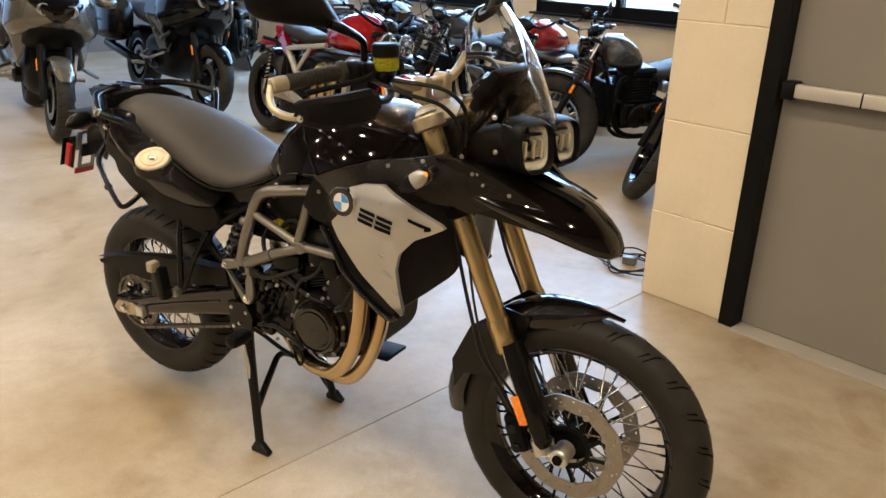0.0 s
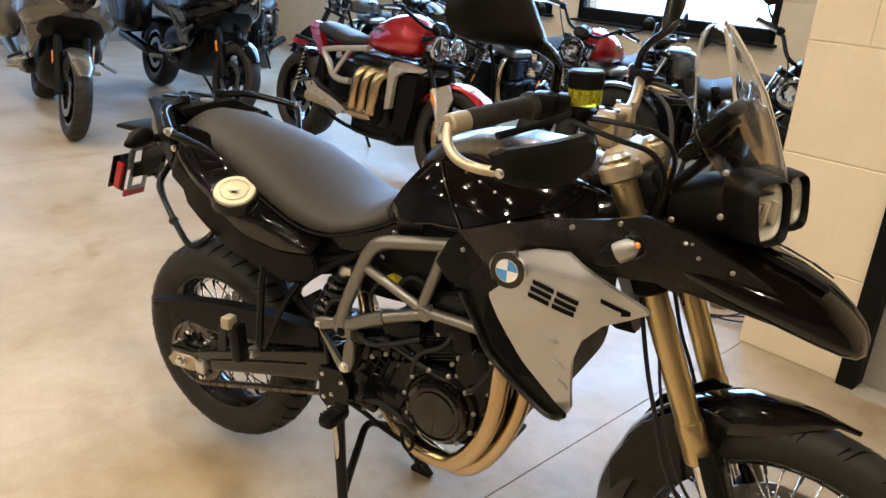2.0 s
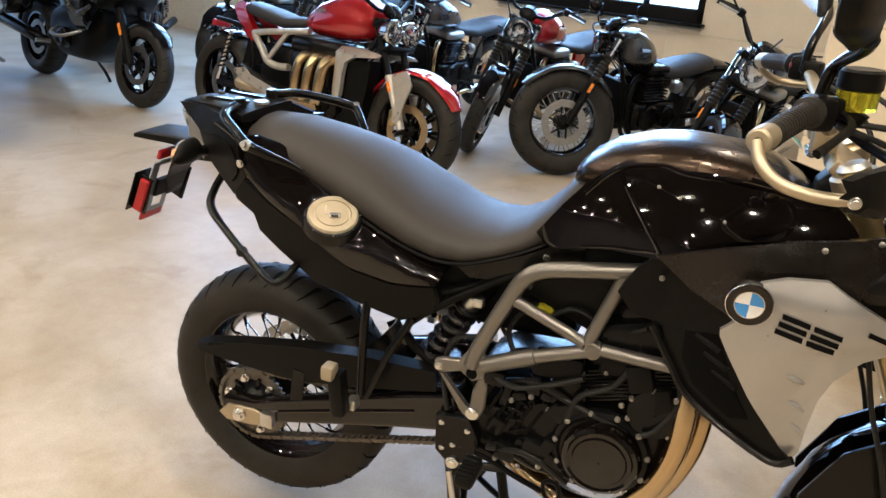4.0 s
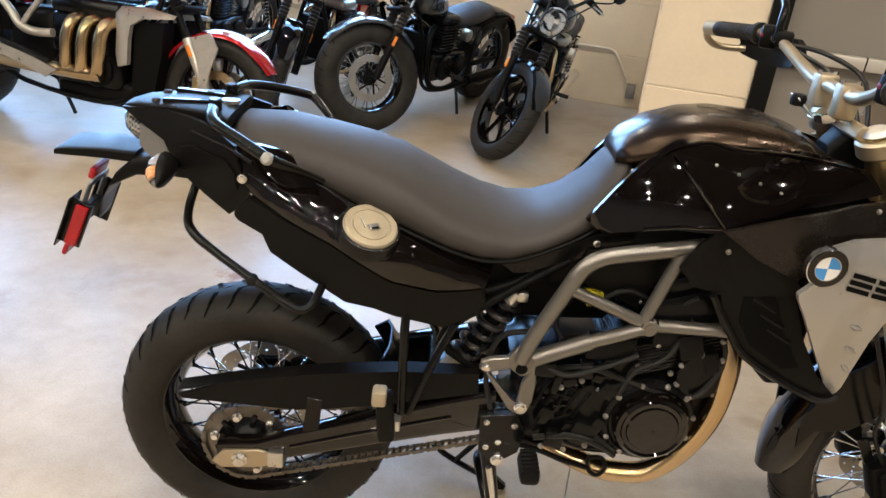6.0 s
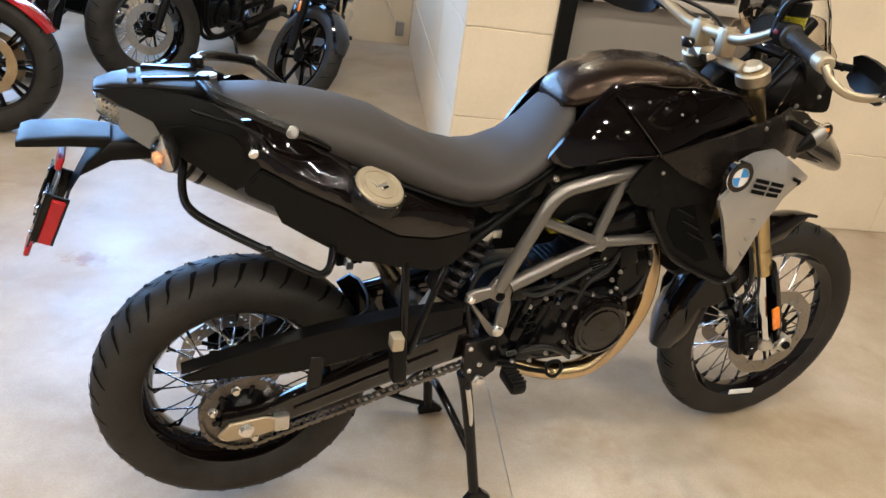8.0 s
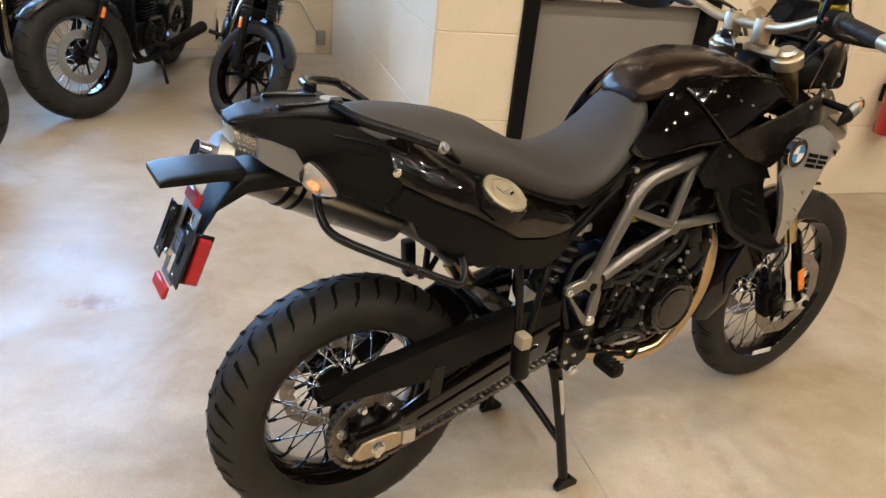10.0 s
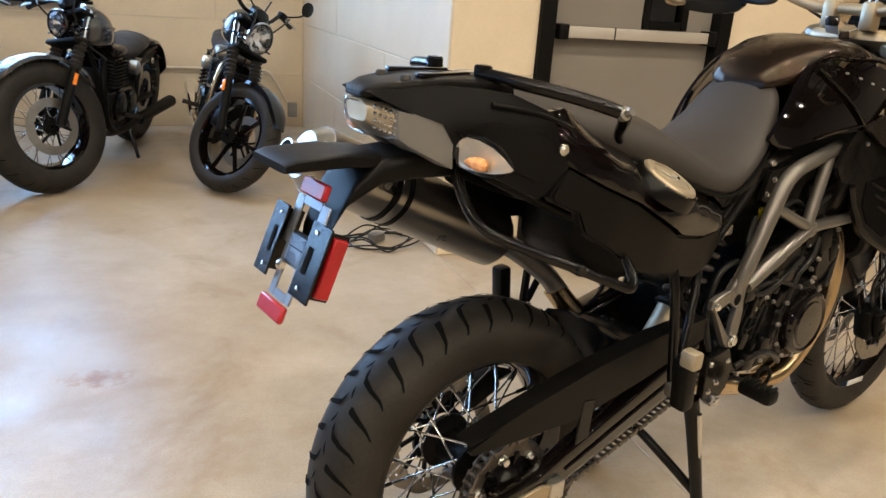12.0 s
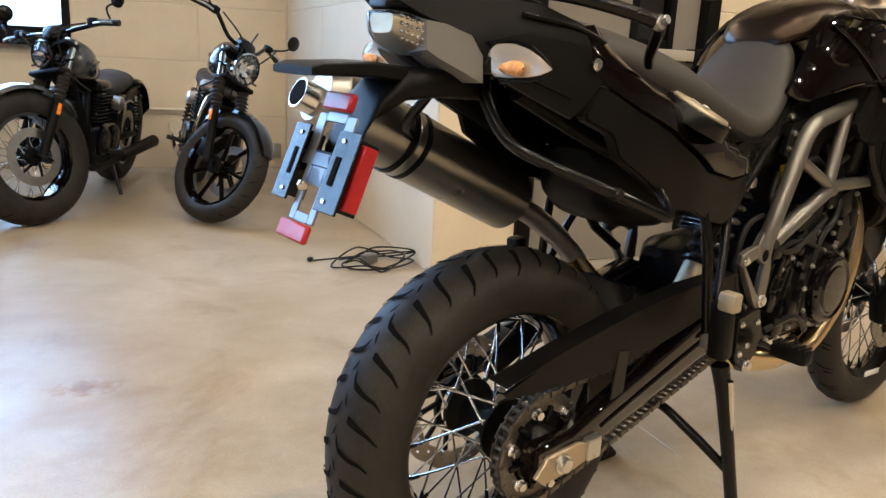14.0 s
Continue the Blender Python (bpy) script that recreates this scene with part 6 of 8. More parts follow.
def sheet(rows, thick, name, mat, parent, label=""):
    bm = mesh()
    f = [[bm.verts.new(p) for p in r] for r in rows]
    b = [[bm.verts.new((p[0] - thick, p[1], p[2] - thick * 0.3)) for p in r] for r in rows]
    for g in (f, b):
        for r0, r1 in zip(g, g[1:]):
            for j in range(len(r0) - 1):
                bm.faces.new((r0[j], r0[j + 1], r1[j + 1], r1[j]))
    for r in (0, -1):
        for j in range(len(f[0]) - 1):
            bm.faces.new((f[r][j], f[r][j + 1], b[r][j + 1], b[r][j]))
    for r in range(len(f) - 1):
        for j in (0, -1):
            bm.faces.new((f[r][j], f[r + 1][j], b[r + 1][j], b[r][j]))
    ob = part(name, bm, mat, parent, label, angle=50)
    ob.visible_shadow = False
    return ob


scr = sheet([screen_row(1.462, 1.175, 0.108, 0.05), screen_row(1.448, 1.205, 0.142, 0.085), screen_row(1.425, 1.26, 0.160, 0.105), screen_row(1.395, 1.32, 0.150, 0.09), screen_row(1.355, 1.38, 0.125, 0.065), screen_row(1.318, 1.425, 0.085, 0.035), screen_row(1.305, 1.438, 0.05, 0.015)], 0.004, "windscreen", SCREEN, bike, "clear curved windscreen with smoked lower wings")
for s in (-1, 1):
    bm = mesh()
    panel(bm, [(1.24, 1.075), (1.30, 1.24), (1.345, 1.255), (1.40, 1.22), (1.41, 1.15), (1.36, 1.09)], lambda x, z, s=s: s * (0.148 - 0.35 * max(0, x - 1.33)), 0.004, 0.03)
    w = part("screen_wing", bm, SMOKE, scr, "smoked lower screen wing")
    w.visible_shadow = False
    for p in ((1.375, 1.20), (1.30, 1.10), (1.38, 1.12)):
        bolt(bike, (p[0], s * (0.150 - 0.35 * max(0, p[0] - 1.33)), p[1]), 0.0042, 0.003, ALUDARK, side=s)
# pale cut edges of the sheet, and the smoked panel across its foot
for s in (-1, 1):
    bm = mesh()
    tube(bm, [screen_row(x, z, w, b)[-1 if s > 0 else 0] for x, z, w, b in ((1.448, 1.205, 0.142, 0.085), (1.425, 1.26, 0.160, 0.105), (1.395, 1.32, 0.150, 0.09), (1.355, 1.38, 0.125, 0.065), (1.318, 1.425, 0.085, 0.035), (1.305, 1.438, 0.05, 0.015))], 0.0017, 8)
    part("screen_edge", bm, CLEARLENS, scr, "pale cut edge of the screen").visible_shadow = False
sheet([screen_row(1.456, 1.165, 0.100, 0.05), screen_row(1.441, 1.205, 0.135, 0.083), screen_row(1.418, 1.26, 0.150, 0.10), screen_row(1.400, 1.295, 0.120, 0.065)], 0.003, "screen_foot", SMOKE, scr, "smoked foot of the screen")
IMX = Matrix.Translation((1.318, 0, 1.242)) @ Matrix.Rotation(radians(-56), 4, "Y")
bm = mesh()
box(bm, (0, 0, 0.004), (0.118, 0.165, 0.026), 0.007)
box(bm, (0, 0, -0.014), (0.070, 0.10, 0.014), 0.004)
inst = part("instrument_panel", bm, PLASTIC, bike, "black instrument panel", m=IMX)
bm = mesh()
box(bm, (0.0, 0, 0.0175), (0.100, 0.150, 0.003), 0.001)
part("display_glass", bm, GLOSS, inst, m=IMX)
for y in (-0.042, 0.042):
    bm = mesh()
    lathe(bm, [(0.034, 0.0185), (0.034, 0.0215), (0.031, 0.0215), (0.031, 0.0195), (0.002, 0.0195)], (0, y, 0), axis="Z", seg=28, closed=False)
    part("dial", bm, MATTE, inst, m=IMX)
bm = mesh()
tube(bm, [(1.335, -0.05, 1.225), (1.30, -0.055, 1.17), (1.25, -0.06, 1.12)], 0.010, 8)
part("panel_bracket", bm, MATTE, inst)
bm = mesh()
tube(bm, [(1.335, 0.05, 1.225), (1.30, 0.055, 1.17), (1.25, 0.06, 1.12)], 0.010, 8)
part("panel_bracket", bm, MATTE, inst)

# fork: gold outer tubes, stanchions, guards, clamps
FA, FB = Vector((1.170, 0, 1.178)), Vector((1.432, 0, 0.602))
fd = (FB - FA).normalized()
for s in (-1, 1):
    yv = Vector((0, s * 0.103, 0))
    bm = mesh()
    cyl(bm, FA + yv, FB + yv - fd * 0.07, 0.0265, seg=26)
    fk = part("fork_tube", bm, GOLD, bike, "gold anodised fork tube")
    bm = mesh()
    lathe_pts = [(0.0, 0.0275), (0.008, 0.0295), (0.05, 0.0295), (0.054, 0.0280), (0.062, 0.0300), (0.085, 0.0300), (0.090, 0.0250)]
    loft(bm, [[FB - fd * 0.09 + yv + fd * d + (Vector((0, 1, 0)) * math.cos(a) + fd.cross(Vector((0, 1, 0))) * math.sin(a)) * r for a in (2 * math.pi * k / 24 for k in range(24))] for d, r in lathe_pts])
    part("fork_collar", bm, GOLD, fk)
    bm = mesh()
    cyl(bm, FB + yv, FB + yv + fd * 0.27, 0.0185, seg=20)
    part("stanchion", bm, CHROME, fk, "chrome stanchion")
    bm = mesh()
    cyl(bm, FA + yv - fd * 0.012, FA + yv, 0.022, 0.027, bevel=0.003)
    part("fork_cap", bm, ALU, fk)
    lowc = FB + fd * 0.26 + yv
    bm = mesh()
    loft(bm, [[p + Vector((0.0, s * w * math.cos(a), 0)) + (fd.cross(Vector((0, 1, 0)))) * (w * 1.1 * math.sin(a)) for a in (2 * math.pi * k / 16 for k in range(16))] for p, w in ((lowc - fd * 0.01, 0.022), (lowc + fd * 0.03, 0.024), (Vector((1.575, s * 0.100, 0.350)), 0.026), (Vector((1.600, s * 0.098, 0.330)), 0.022))])
    foot = part("fork_foot", bm, ALU, bike, "cast alloy fork foot")
    bm = mesh()
    cyl(bm, (FW.x, s * 0.072, FW.z), (FW.x, s * 0.128, FW.z), 0.026, bevel=0.004)
    part("axle_clamp", bm, ALU, foot)
    bm = mesh()
    cyl(bm, (FW.x, s * 0.12, FW.z), (FW.x, s * 0.134, FW.z), 0.013)
    part("axle_end", bm, GROOVE, foot)
    # fork guard: black shell in front of the stanchion
    bm = mesh()
    nrm = fd.cross(Vector((0, 1, 0)))
    if nrm.x < 0:
        nrm = -nrm
    rowsg = []
    for f, w in ((0.0, 0.034), (0.05, 0.041), (0.18, 0.043), (0.27, 0.038), (0.295, 0.022)):
        cen = FB + yv + fd * (f - 0.025) + nrm * 0.008
        rowsg.append([cen + nrm * (w * math.sin(a)) * 0.95 + Vector((0, s * w * math.cos(a) * 1.05, 0)) for a in np.linspace(0.1, 2.7, 9)] + [cen + nrm * ((w - 0.004) * math.sin(a)) * 0.95 + Vector((0, s * (w - 0.004) * math.cos(a) * 1.05, 0)) for a in np.linspace(2.7, 0.1, 9)])
    loft(bm, rowsg)
    gd = part("fork_guard", bm, SATIN, fk, "black fork guard", angle=50)
    bm = mesh()
    rc = FB + yv + fd * 0.145 + Vector((0, s * 0.0475, 0)) + nrm * 0.004
    box(bm, rc, (0.024, 0.006, 0.080), 0.002, Matrix.Rotation(-math.atan2(fd.x, -fd.z), 3, "Y"))
    part("fork_reflector", bm, AMBER, gd, "amber fork reflector")
    # caliper, hoses
    bm = mesh()
    box(bm, (1.470, s * 0.078, 0.362), (0.060, 0.052, 0.110), 0.014, Matrix.Rotation(radians(-22), 3, "Y"))
    box(bm, (1.478, s * 0.110, 0.362), (0.050, 0.024, 0.085), 0.010, Matrix.Rotation(radians(-22), 3, "Y"))
    cal = part("brake_caliper", bm, MATTE, bike, "black two-piston brake caliper")
    for dz in (-0.025, 0.025):
        bm = mesh()
        cyl(bm, (1.474 - dz * 0.3, s * 0.12, 0.362 + dz), (1.474 - dz * 0.3, s * 0.127, 0.362 + dz), 0.015, bevel=0.003)
        part("piston_cap", bm, ENGINE, cal)
    bolt(cal, (1.515, s * 0.108, 0.40), 0.008, 0.008, side=s)
    bm = mesh()
    tube(bm, [(1.455, s * 0.09, 0.41), (1.40, s * 0.10, 0.50), (1.37, s * 0.135, 0.585), (1.345, s * 0.135, 0.66), (1.305, s * 0.12, 0.76), (1.275, s * 0.11, 0.86), (1.24, s * 0.08, 0.98)], 0.005, 8)
    part("brake_hose", bm, CABLE, bike)
bm = mesh()
tube(bm, [(1.46, -0.07, 0.44), (1.42, -0.12, 0.53), (1.395, -0.14, 0.59), (1.36, -0.138, 0.67), (1.33, -0.125, 0.76), (1.31, -0.115, 0.85), (1.25, -0.05, 0.99)], 0.0035, 8)
part("sensor_cable", bm, CABLE, bike)
bm = mesh()
for s in (-1, 1):
    cyl(bm, Vector((1.180, s * 0.103, 1.158)) - fd * 0.018, Vector((1.180, s * 0.103, 1.158)) + fd * 0.018, 0.040, bevel=0.005, seg=28)
box(bm, (1.168, 0, 1.165), (0.07, 0.20, 0.03), 0.008, Matrix.Rotation(radians(24), 3, "Y"))
yoke = part("upper_yoke", bm, CHAMPAGNE, bike, "cast alloy upper yoke")
bm = mesh()
cyl(bm, (1.125, 0, 1.172), (1.117, 0, 1.192), 0.024, seg=6, bevel=0.002)
part("stem_nut", bm, STEEL, yoke)
bm = mesh()
for s in (-1, 1):
    cyl(bm, Vector((1.275, s * 0.103, 0.955)) - fd * 0.02, Vector((1.275, s * 0.103, 0.955)) + fd * 0.02, 0.040, bevel=0.005)
box(bm, (1.262, 0, 0.955), (0.08, 0.20, 0.04), 0.01, Matrix.Rotation(radians(24), 3, "Y"))
part("lower_yoke", bm, MATTE, bike)
lump("steering_head", [(1.13, 1.05, 0.035, 0.08), (1.16, 1.05, 0.045, 0.12), (1.22, 1.03, 0.045, 0.12), (1.25, 1.02, 0.035, 0.08)], MATTE)

# front mudguard
bm = mesh()
rows = []
FR = 0.379
for k in range(19):
    a = radians(186 - 110 * k / 18)
    r = FR + (0.006 if 5 < k < 14 else 0)
    w = 0.067 * min(1.0, 0.55 + k * 0.2) * (1.0 if k < 11 else max(0.08, 1 - 0.018 * (k - 10) ** 2))
    cx, cz = FW.x + r * math.cos(a), FW.z + r * math.sin(a)
    od = Vector((math.cos(a), 0, math.sin(a)))
    prof = [(-1, -0.052), (-0.97, -0.024), (-0.72, 0.002), (-0.22, 0.012), (0.22, 0.012), (0.72, 0.002), (0.97, -0.024), (1, -0.052)]
    kd = min(1.0, w / 0.045)
    outer = [Vector((cx, w * p, cz)) + od * d * kd for p, d in prof]
    innr = [Vector((cx, w * p * 0.96, cz)) + od * (d - 0.005) * kd for p, d in reversed(prof)]
    rows.append(outer + innr)
loft(bm, rows)
mud = part("front_mudguard", bm, GLOSS, bike, "gloss black front mudguard", angle=50)
for s in (-1, 1):
    bm = mesh()
    panel(bm, [(1.30, 0.62), (1.40, 0.70), (1.47, 0.69), (1.455, 0.60), (1.41, 0.52), (1.36, 0.48), (1.285, 0.47), (1.255, 0.42), (1.245, 0.50)], lambda x, z, s=s: s * (0.068 + 0.01 * (z - 0.5)), 0.006, 0.03)
    part("mudguard_side", bm, SATIN, mud, "black mudguard side stay", angle=50)
    bm = mesh()
    plate(bm, [(1.385, 0.46), (1.41, 0.47), (1.47, 0.36), (1.455, 0.345)], s * 0.070, s * 0.076)
    part("mudguard_stay", bm, SATIN, mud)

# handlebar and controls
bm = mesh()
tube(bm, [(1.010, -0.425, 1.274), (1.045, -0.33, 1.290), (1.085, -0.235, 1.288), (1.108, -0.155, 1.258), (1.118, -0.09, 1.238), (1.120, 0, 1.236), (1.118, 0.09, 1.238), (1.108, 0.155, 1.258), (1.085, 0.235, 1.288), (1.045, 0.33, 1.290), (1.010, 0.425, 1.274)], [0.011, 0.011, 0.011, 0.0125, 0.014, 0.014, 0.014, 0.0125, 0.011, 0.011, 0.011], 16)
bars = part("handlebar", bm, CHAMPAGNE, bike, "champagne anodised tapered handlebar")
for s in (-1, 1):
    bm = mesh()
    box(bm, (1.122, s * 0.048, 1.222), (0.044, 0.034, 0.068), 0.008)
    cl_ = part("bar_clamp", bm, CHAMPAGNE, bars, "alloy handlebar clamp")
    for dx in (-0.016, 0.016):
        bm = mesh()
        cyl(bm, (1.122 + dx, s * 0.048, 1.255), (1.122 + dx, s * 0.048, 1.262), 0.005, seg=8)
        part("clamp_bolt", bm, STEEL, cl_)
    ga, gb = Vector((1.014, s * 0.418, 1.276)), Vector((1.066, s * 0.285, 1.291))
    bm = mesh()
    rws = [(0, 0.0165), (0.03, 0.0175), (0.5, 0.0168), (0.9, 0.0175), (0.93, 0.024), (1.0, 0.024)]
    ax = (gb - ga).normalized()
    u_ = ax.orthogonal().normalized()
    v_ = ax.cross(u_)
    loft(bm, [[ga.lerp(gb, f) + (u_ * math.cos(a) + v_ * math.sin(a)) * r for a in (2 * math.pi * k / 18 for k in range(18))] for f, r in rws])
    gr = part("grip", bm, RUBBER, bars, "black ribbed rubber grip")
    bm = mesh()
    for k in range(12):
        f = 0.08 + 0.065 * k
        loft(bm, [[ga.lerp(gb, f + d) + (u_ * math.cos(a) + v_ * math.sin(a)) * r for a in (2 * math.pi * j / 14 for j in range(14))] for d, r in ((0, 0.0165), (0.008, 0.0183), (0.03, 0.0183), (0.038, 0.0165))])
    part("grip_rib", bm, RUBBER, gr)
    bm = mesh()
    e0 = ga - ax * 0.036
    loft(bm, [[p + (u_ * math.cos(a) + v_ * math.sin(a)) * r for a in (2 * math.pi * k / 20 for k in range(20))] for p, r in ((e0, 0.014), (e0 + ax * 0.003, 0.0175), (e0 + ax * 0.028, 0.0180), (e0 + ax * 0.038, 0.0165))])
    part("bar_end", bm, CAPMETAL, bars, "pale alloy bar-end weight")
    bm = mesh()
    cyl(bm, e0 - ax * 0.001, e0 + ax * 0.003, 0.006)
    part("bar_end_screw", bm, GROOVE, bars)
    bm = mesh()
    box(bm, (1.078, s * 0.262, 1.288), (0.042, 0.048, 0.050), 0.010, Matrix.Rotation(radians(-s * 20), 3, "Z"))
    box(bm, (1.096, s * 0.225, 1.290), (0.036, 0.035, 0.036), 0.006, Matrix.Rotation(radians(-s * 20), 3, "Z"))
    sw = part("switch_gear", bm, PLASTIC, bars, "black switch housing")
    bm = mesh()
    box(bm, (1.056, s * 0.252, 1.292), (0.008, 0.013, 0.010), 0.003)
    part("red_switch", bm, DARKRED, sw)
    # lever
    bm = mesh()
    tube(bm, [(1.115, s * 0.235, 1.285), (1.125, s * 0.285, 1.280), (1.100, s * 0.36, 1.270), (1.075, s * 0.425, 1.262)], [0.008, 0.007, 0.006, 0.007], 10, flat=0.7)
    part("brake_lever" if s < 0 else "clutch_lever", bm, MATTE, bars)
    # handguard: alloy loop and black shell
    bm = mesh()
    tube(bm, [(1.000, s * 0.448, 1.272), (1.010, s * 0.466, 1.248), (1.038, s * 0.483, 1.230), (1.080, s * 0.492, 1.224), (1.120, s * 0.492, 1.226)], 0.0085, 12)
    hgd = part("handguard_loop", bm, CHAMPAGNE, bars, "bare alloy handguard loop")
    bm = mesh()
    rowsh = []
    for y, x, zt, zb in ((0.500, 1.112, 1.252, 1.224), (0.494, 1.128, 1.262, 1.212), (0.475, 1.150, 1.267, 1.204), (0.44, 1.175, 1.271, 1.200), (0.40, 1.192, 1.275, 1.202), (0.365, 1.200, 1.277, 1.210), (0.345, 1.202, 1.268, 1.226)):
        rowsh.append([Vector((x - 0.012, s * y, zt)), Vector((x + 0.001, s * y, zt)), Vector((x + 0.007, s * y, zt - 0.012)), Vector((x + 0.010, s * y, zb + 0.010)), Vector((x + 0.002, s * y, zb)), Vector((x - 0.012, s * y, zb)), Vector((x - 0.002, s * y, (zt + zb) / 2))])
    loft(bm, rowsh)
    part("handguard_shell", bm, PLASTIC, hgd, "black plastic handguard", angle=18)
    bm = mesh()
    tube(bm, [(1.196, s * 0.355, 1.245), (1.186, s * 0.290, 1.240), (1.160, s * 0.235, 1.245), (1.122, s * 0.195, 1.262)], 0.008, 10)
    part("guard_arm", bm, PLASTIC, hgd)
    bolt(hgd, (1.122, s * 0.500, 1.226), 0.006, 0.006, side=s)
    bm = mesh()
    tube(bm, [(1.078, s * 0.226, 1.285), (1.082, s * 0.230, 1.335), (1.090, s * 0.252, 1.360), (1.105, s * 0.33, 1.388), (1.105, s * 0.38, 1.405)], [0.009, 0.009, 0.0085, 0.011, 0.012], 10)
    mir = part("mirror", bm, SATIN, bike, "black mirror on a stalk")
    cen = Vector((1.075, s * 0.455, 1.448))
    rim_ = [(0.330, 1.388), (0.372, 1.392), (0.505, 1.412), (0.548, 1.430), (0.556, 1.462), (0.535, 1.496), (0.470, 1.508), (0.410, 1.492), (0.365, 1.440)]
    rim_ = [q.to_2d() for q in smooth_path([(*q, 0) for q in rim_], 3, True)]

    def mirror_ring(k, dx):
        return [Vector((cen.x + dx + 0.20 * (0.455 - q.x) * k, cen.y + s * (q.x - 0.455) * k, cen.z + (q.y - 1.448) * k)) for q in rim_]
    bm = mesh()
    loft(bm, [mirror_ring(0.25, 0.028), mirror_ring(0.62, 0.024), mirror_ring(0.92, 0.012), mirror_ring(1.0, 0.0), mirror_ring(0.99, -0.010), mirror_ring(0.95, -0.012)])
    part("mirror_shell", bm, PLASTIC, mir, angle=50)
    bm = mesh()
    loft(bm, [mirror_ring(0.93, -0.0115), mirror_ring(0.93, -0.0140)])
    part("mirror_glass", bm, CHROME, mir)
# brake fluid reservoir
bm = mesh()
cyl(bm, (1.132, -0.212, 1.292), (1.130, -0.212, 1.322), 0.0285, 0.0300, seg=26)
res = part("fluid_reservoir", bm, FLUID, bars, "yellow brake fluid in a clear pot")
bm = mesh()
cyl(bm, (1.130, -0.212, 1.320), (1.129, -0.212, 1.352), 0.0325, 0.0315, seg=26, bevel=0.004)
part("reservoir_cap", bm, PLASTIC, res)
bm = mesh()
cyl(bm, (1.118, -0.212, 1.262), (1.130, -0.212, 1.293), 0.018, 0.026)
part("reservoir_base", bm, PLASTIC, res)
# cables sweeping from the bars to the head
bm = mesh()
for pts in ([(1.125, -0.21, 1.27), (1.20, -0.19, 1.265), (1.255, -0.14, 1.245), (1.275, -0.09, 1.19), (1.255, -0.06, 1.10)], [(1.11, -0.24, 1.27), (1.19, -0.22, 1.245), (1.25, -0.16, 1.215), (1.265, -0.10, 1.15), (1.24, -0.06, 1.05)], [(1.11, 0.23, 1.28), (1.19, 0.20, 1.27), (1.25, 0.13, 1.23), (1.25, 0.06, 1.12)], [(1.12, 0.21, 1.27), (1.18, 0.16, 1.24), (1.22, 0.08, 1.18), (1.22, 0.03, 1.08)]):
    tube(bm, pts, 0.0052, 8)
part("control_cable", bm, CABLE, bars, "black control cables")
# paper tag hanging behind the yoke
bm = mesh()
TM = Matrix.Translation((1.072, 0.015, 1.195)) @ Matrix.Rotation(radians(40), 4, "Y") @ Matrix.Rotation(radians(12), 4, "Z")
box(bm, (0, 0, 0), (0.058, 0.032, 0.0025), 0.0006)
tagp = part("paper_tag", bm, WHITE, bike, "white key tag with green print", m=TM)
bm = mesh()
box(bm, (0.006, 0.0, 0.0018), (0.036, 0.022, 0.0016))
part("tag_print", bm, material("tag_green", (0.10, 0.42, 0.36), 0.5), tagp, m=TM)
bm = mesh()
lathe(bm, [(0.014, 0.0), (0.016, 0.014), (0.012, 0.022), (0.002, 0.023)], (1.06, 0.01, 1.195), axis="Z", seg=16, closed=False)
part("ignition_key", bm, PLASTIC, bike)


# the machine stands 1.25 degrees askew; its body widens with that so both flanks lie true
bike.matrix_basis = pose(0, 0.028, 0, 0, 0, -1.25)


def spread(ob):
    for child in ob.children:
        if child in (rear, front):
            continue
        for v in child.data.vertices:
            w = min(1.0, max(0.0, (abs(v.co.y) - 0.06) / 0.08))
            v.co.y += math.copysign((0.028 - 0.0218 * v.co.x) * w, v.co.y)
        spread(child)


spread(bike)


# ---- the other motorcycles in the hall ----
REDPAINT = material("candy_red_paint", (0.36, 0.008, 0.010), 0.14, 0.3, var=0.05, scale=10, bump=0.0, rvar=0.03, coat=1.0)
GREYPAINT = material("dark_graphite_paint", (0.055, 0.055, 0.058), 0.22, 0.5, var=0.06, scale=6, bump=0.0, rvar=0.04, coat=0.7)
BRONZEDISC = material("bronze_disc_steel", (0.46, 0.34, 0.19), 0.36, 1.0, var=0.1, scale=30, bump=0.05)
DARKSILVER = material("dark_silver_trim", (0.10, 0.097, 0.09), 0.3, 0.7, var=0.03, bump=0.0)
TOURBLACK = material("deep_black_paint", (0.0025, 0.0025, 0.003), 0.06, var=0.1, bump=0.0, rvar=0.02, coat=0.4, spec=0.3)
WARMSILVER = material("warm_silver_paint", (0.13, 0.12, 0.105), 0.26, 0.6, var=0.02, scale=8, bump=0.0, rvar=0.01, coat=0.8)
BARESILVER = material("painted_silver_casting", (0.52, 0.49, 0.44), 0.34, 0.6, var=0.1, scale=20, bump=0.05)
DARKSEAT = material("dark_leather_seat", (0.022, 0.022, 0.024), 0.5, var=0.15, scale=8, fine=300, bump=0.2, spec=0.22)


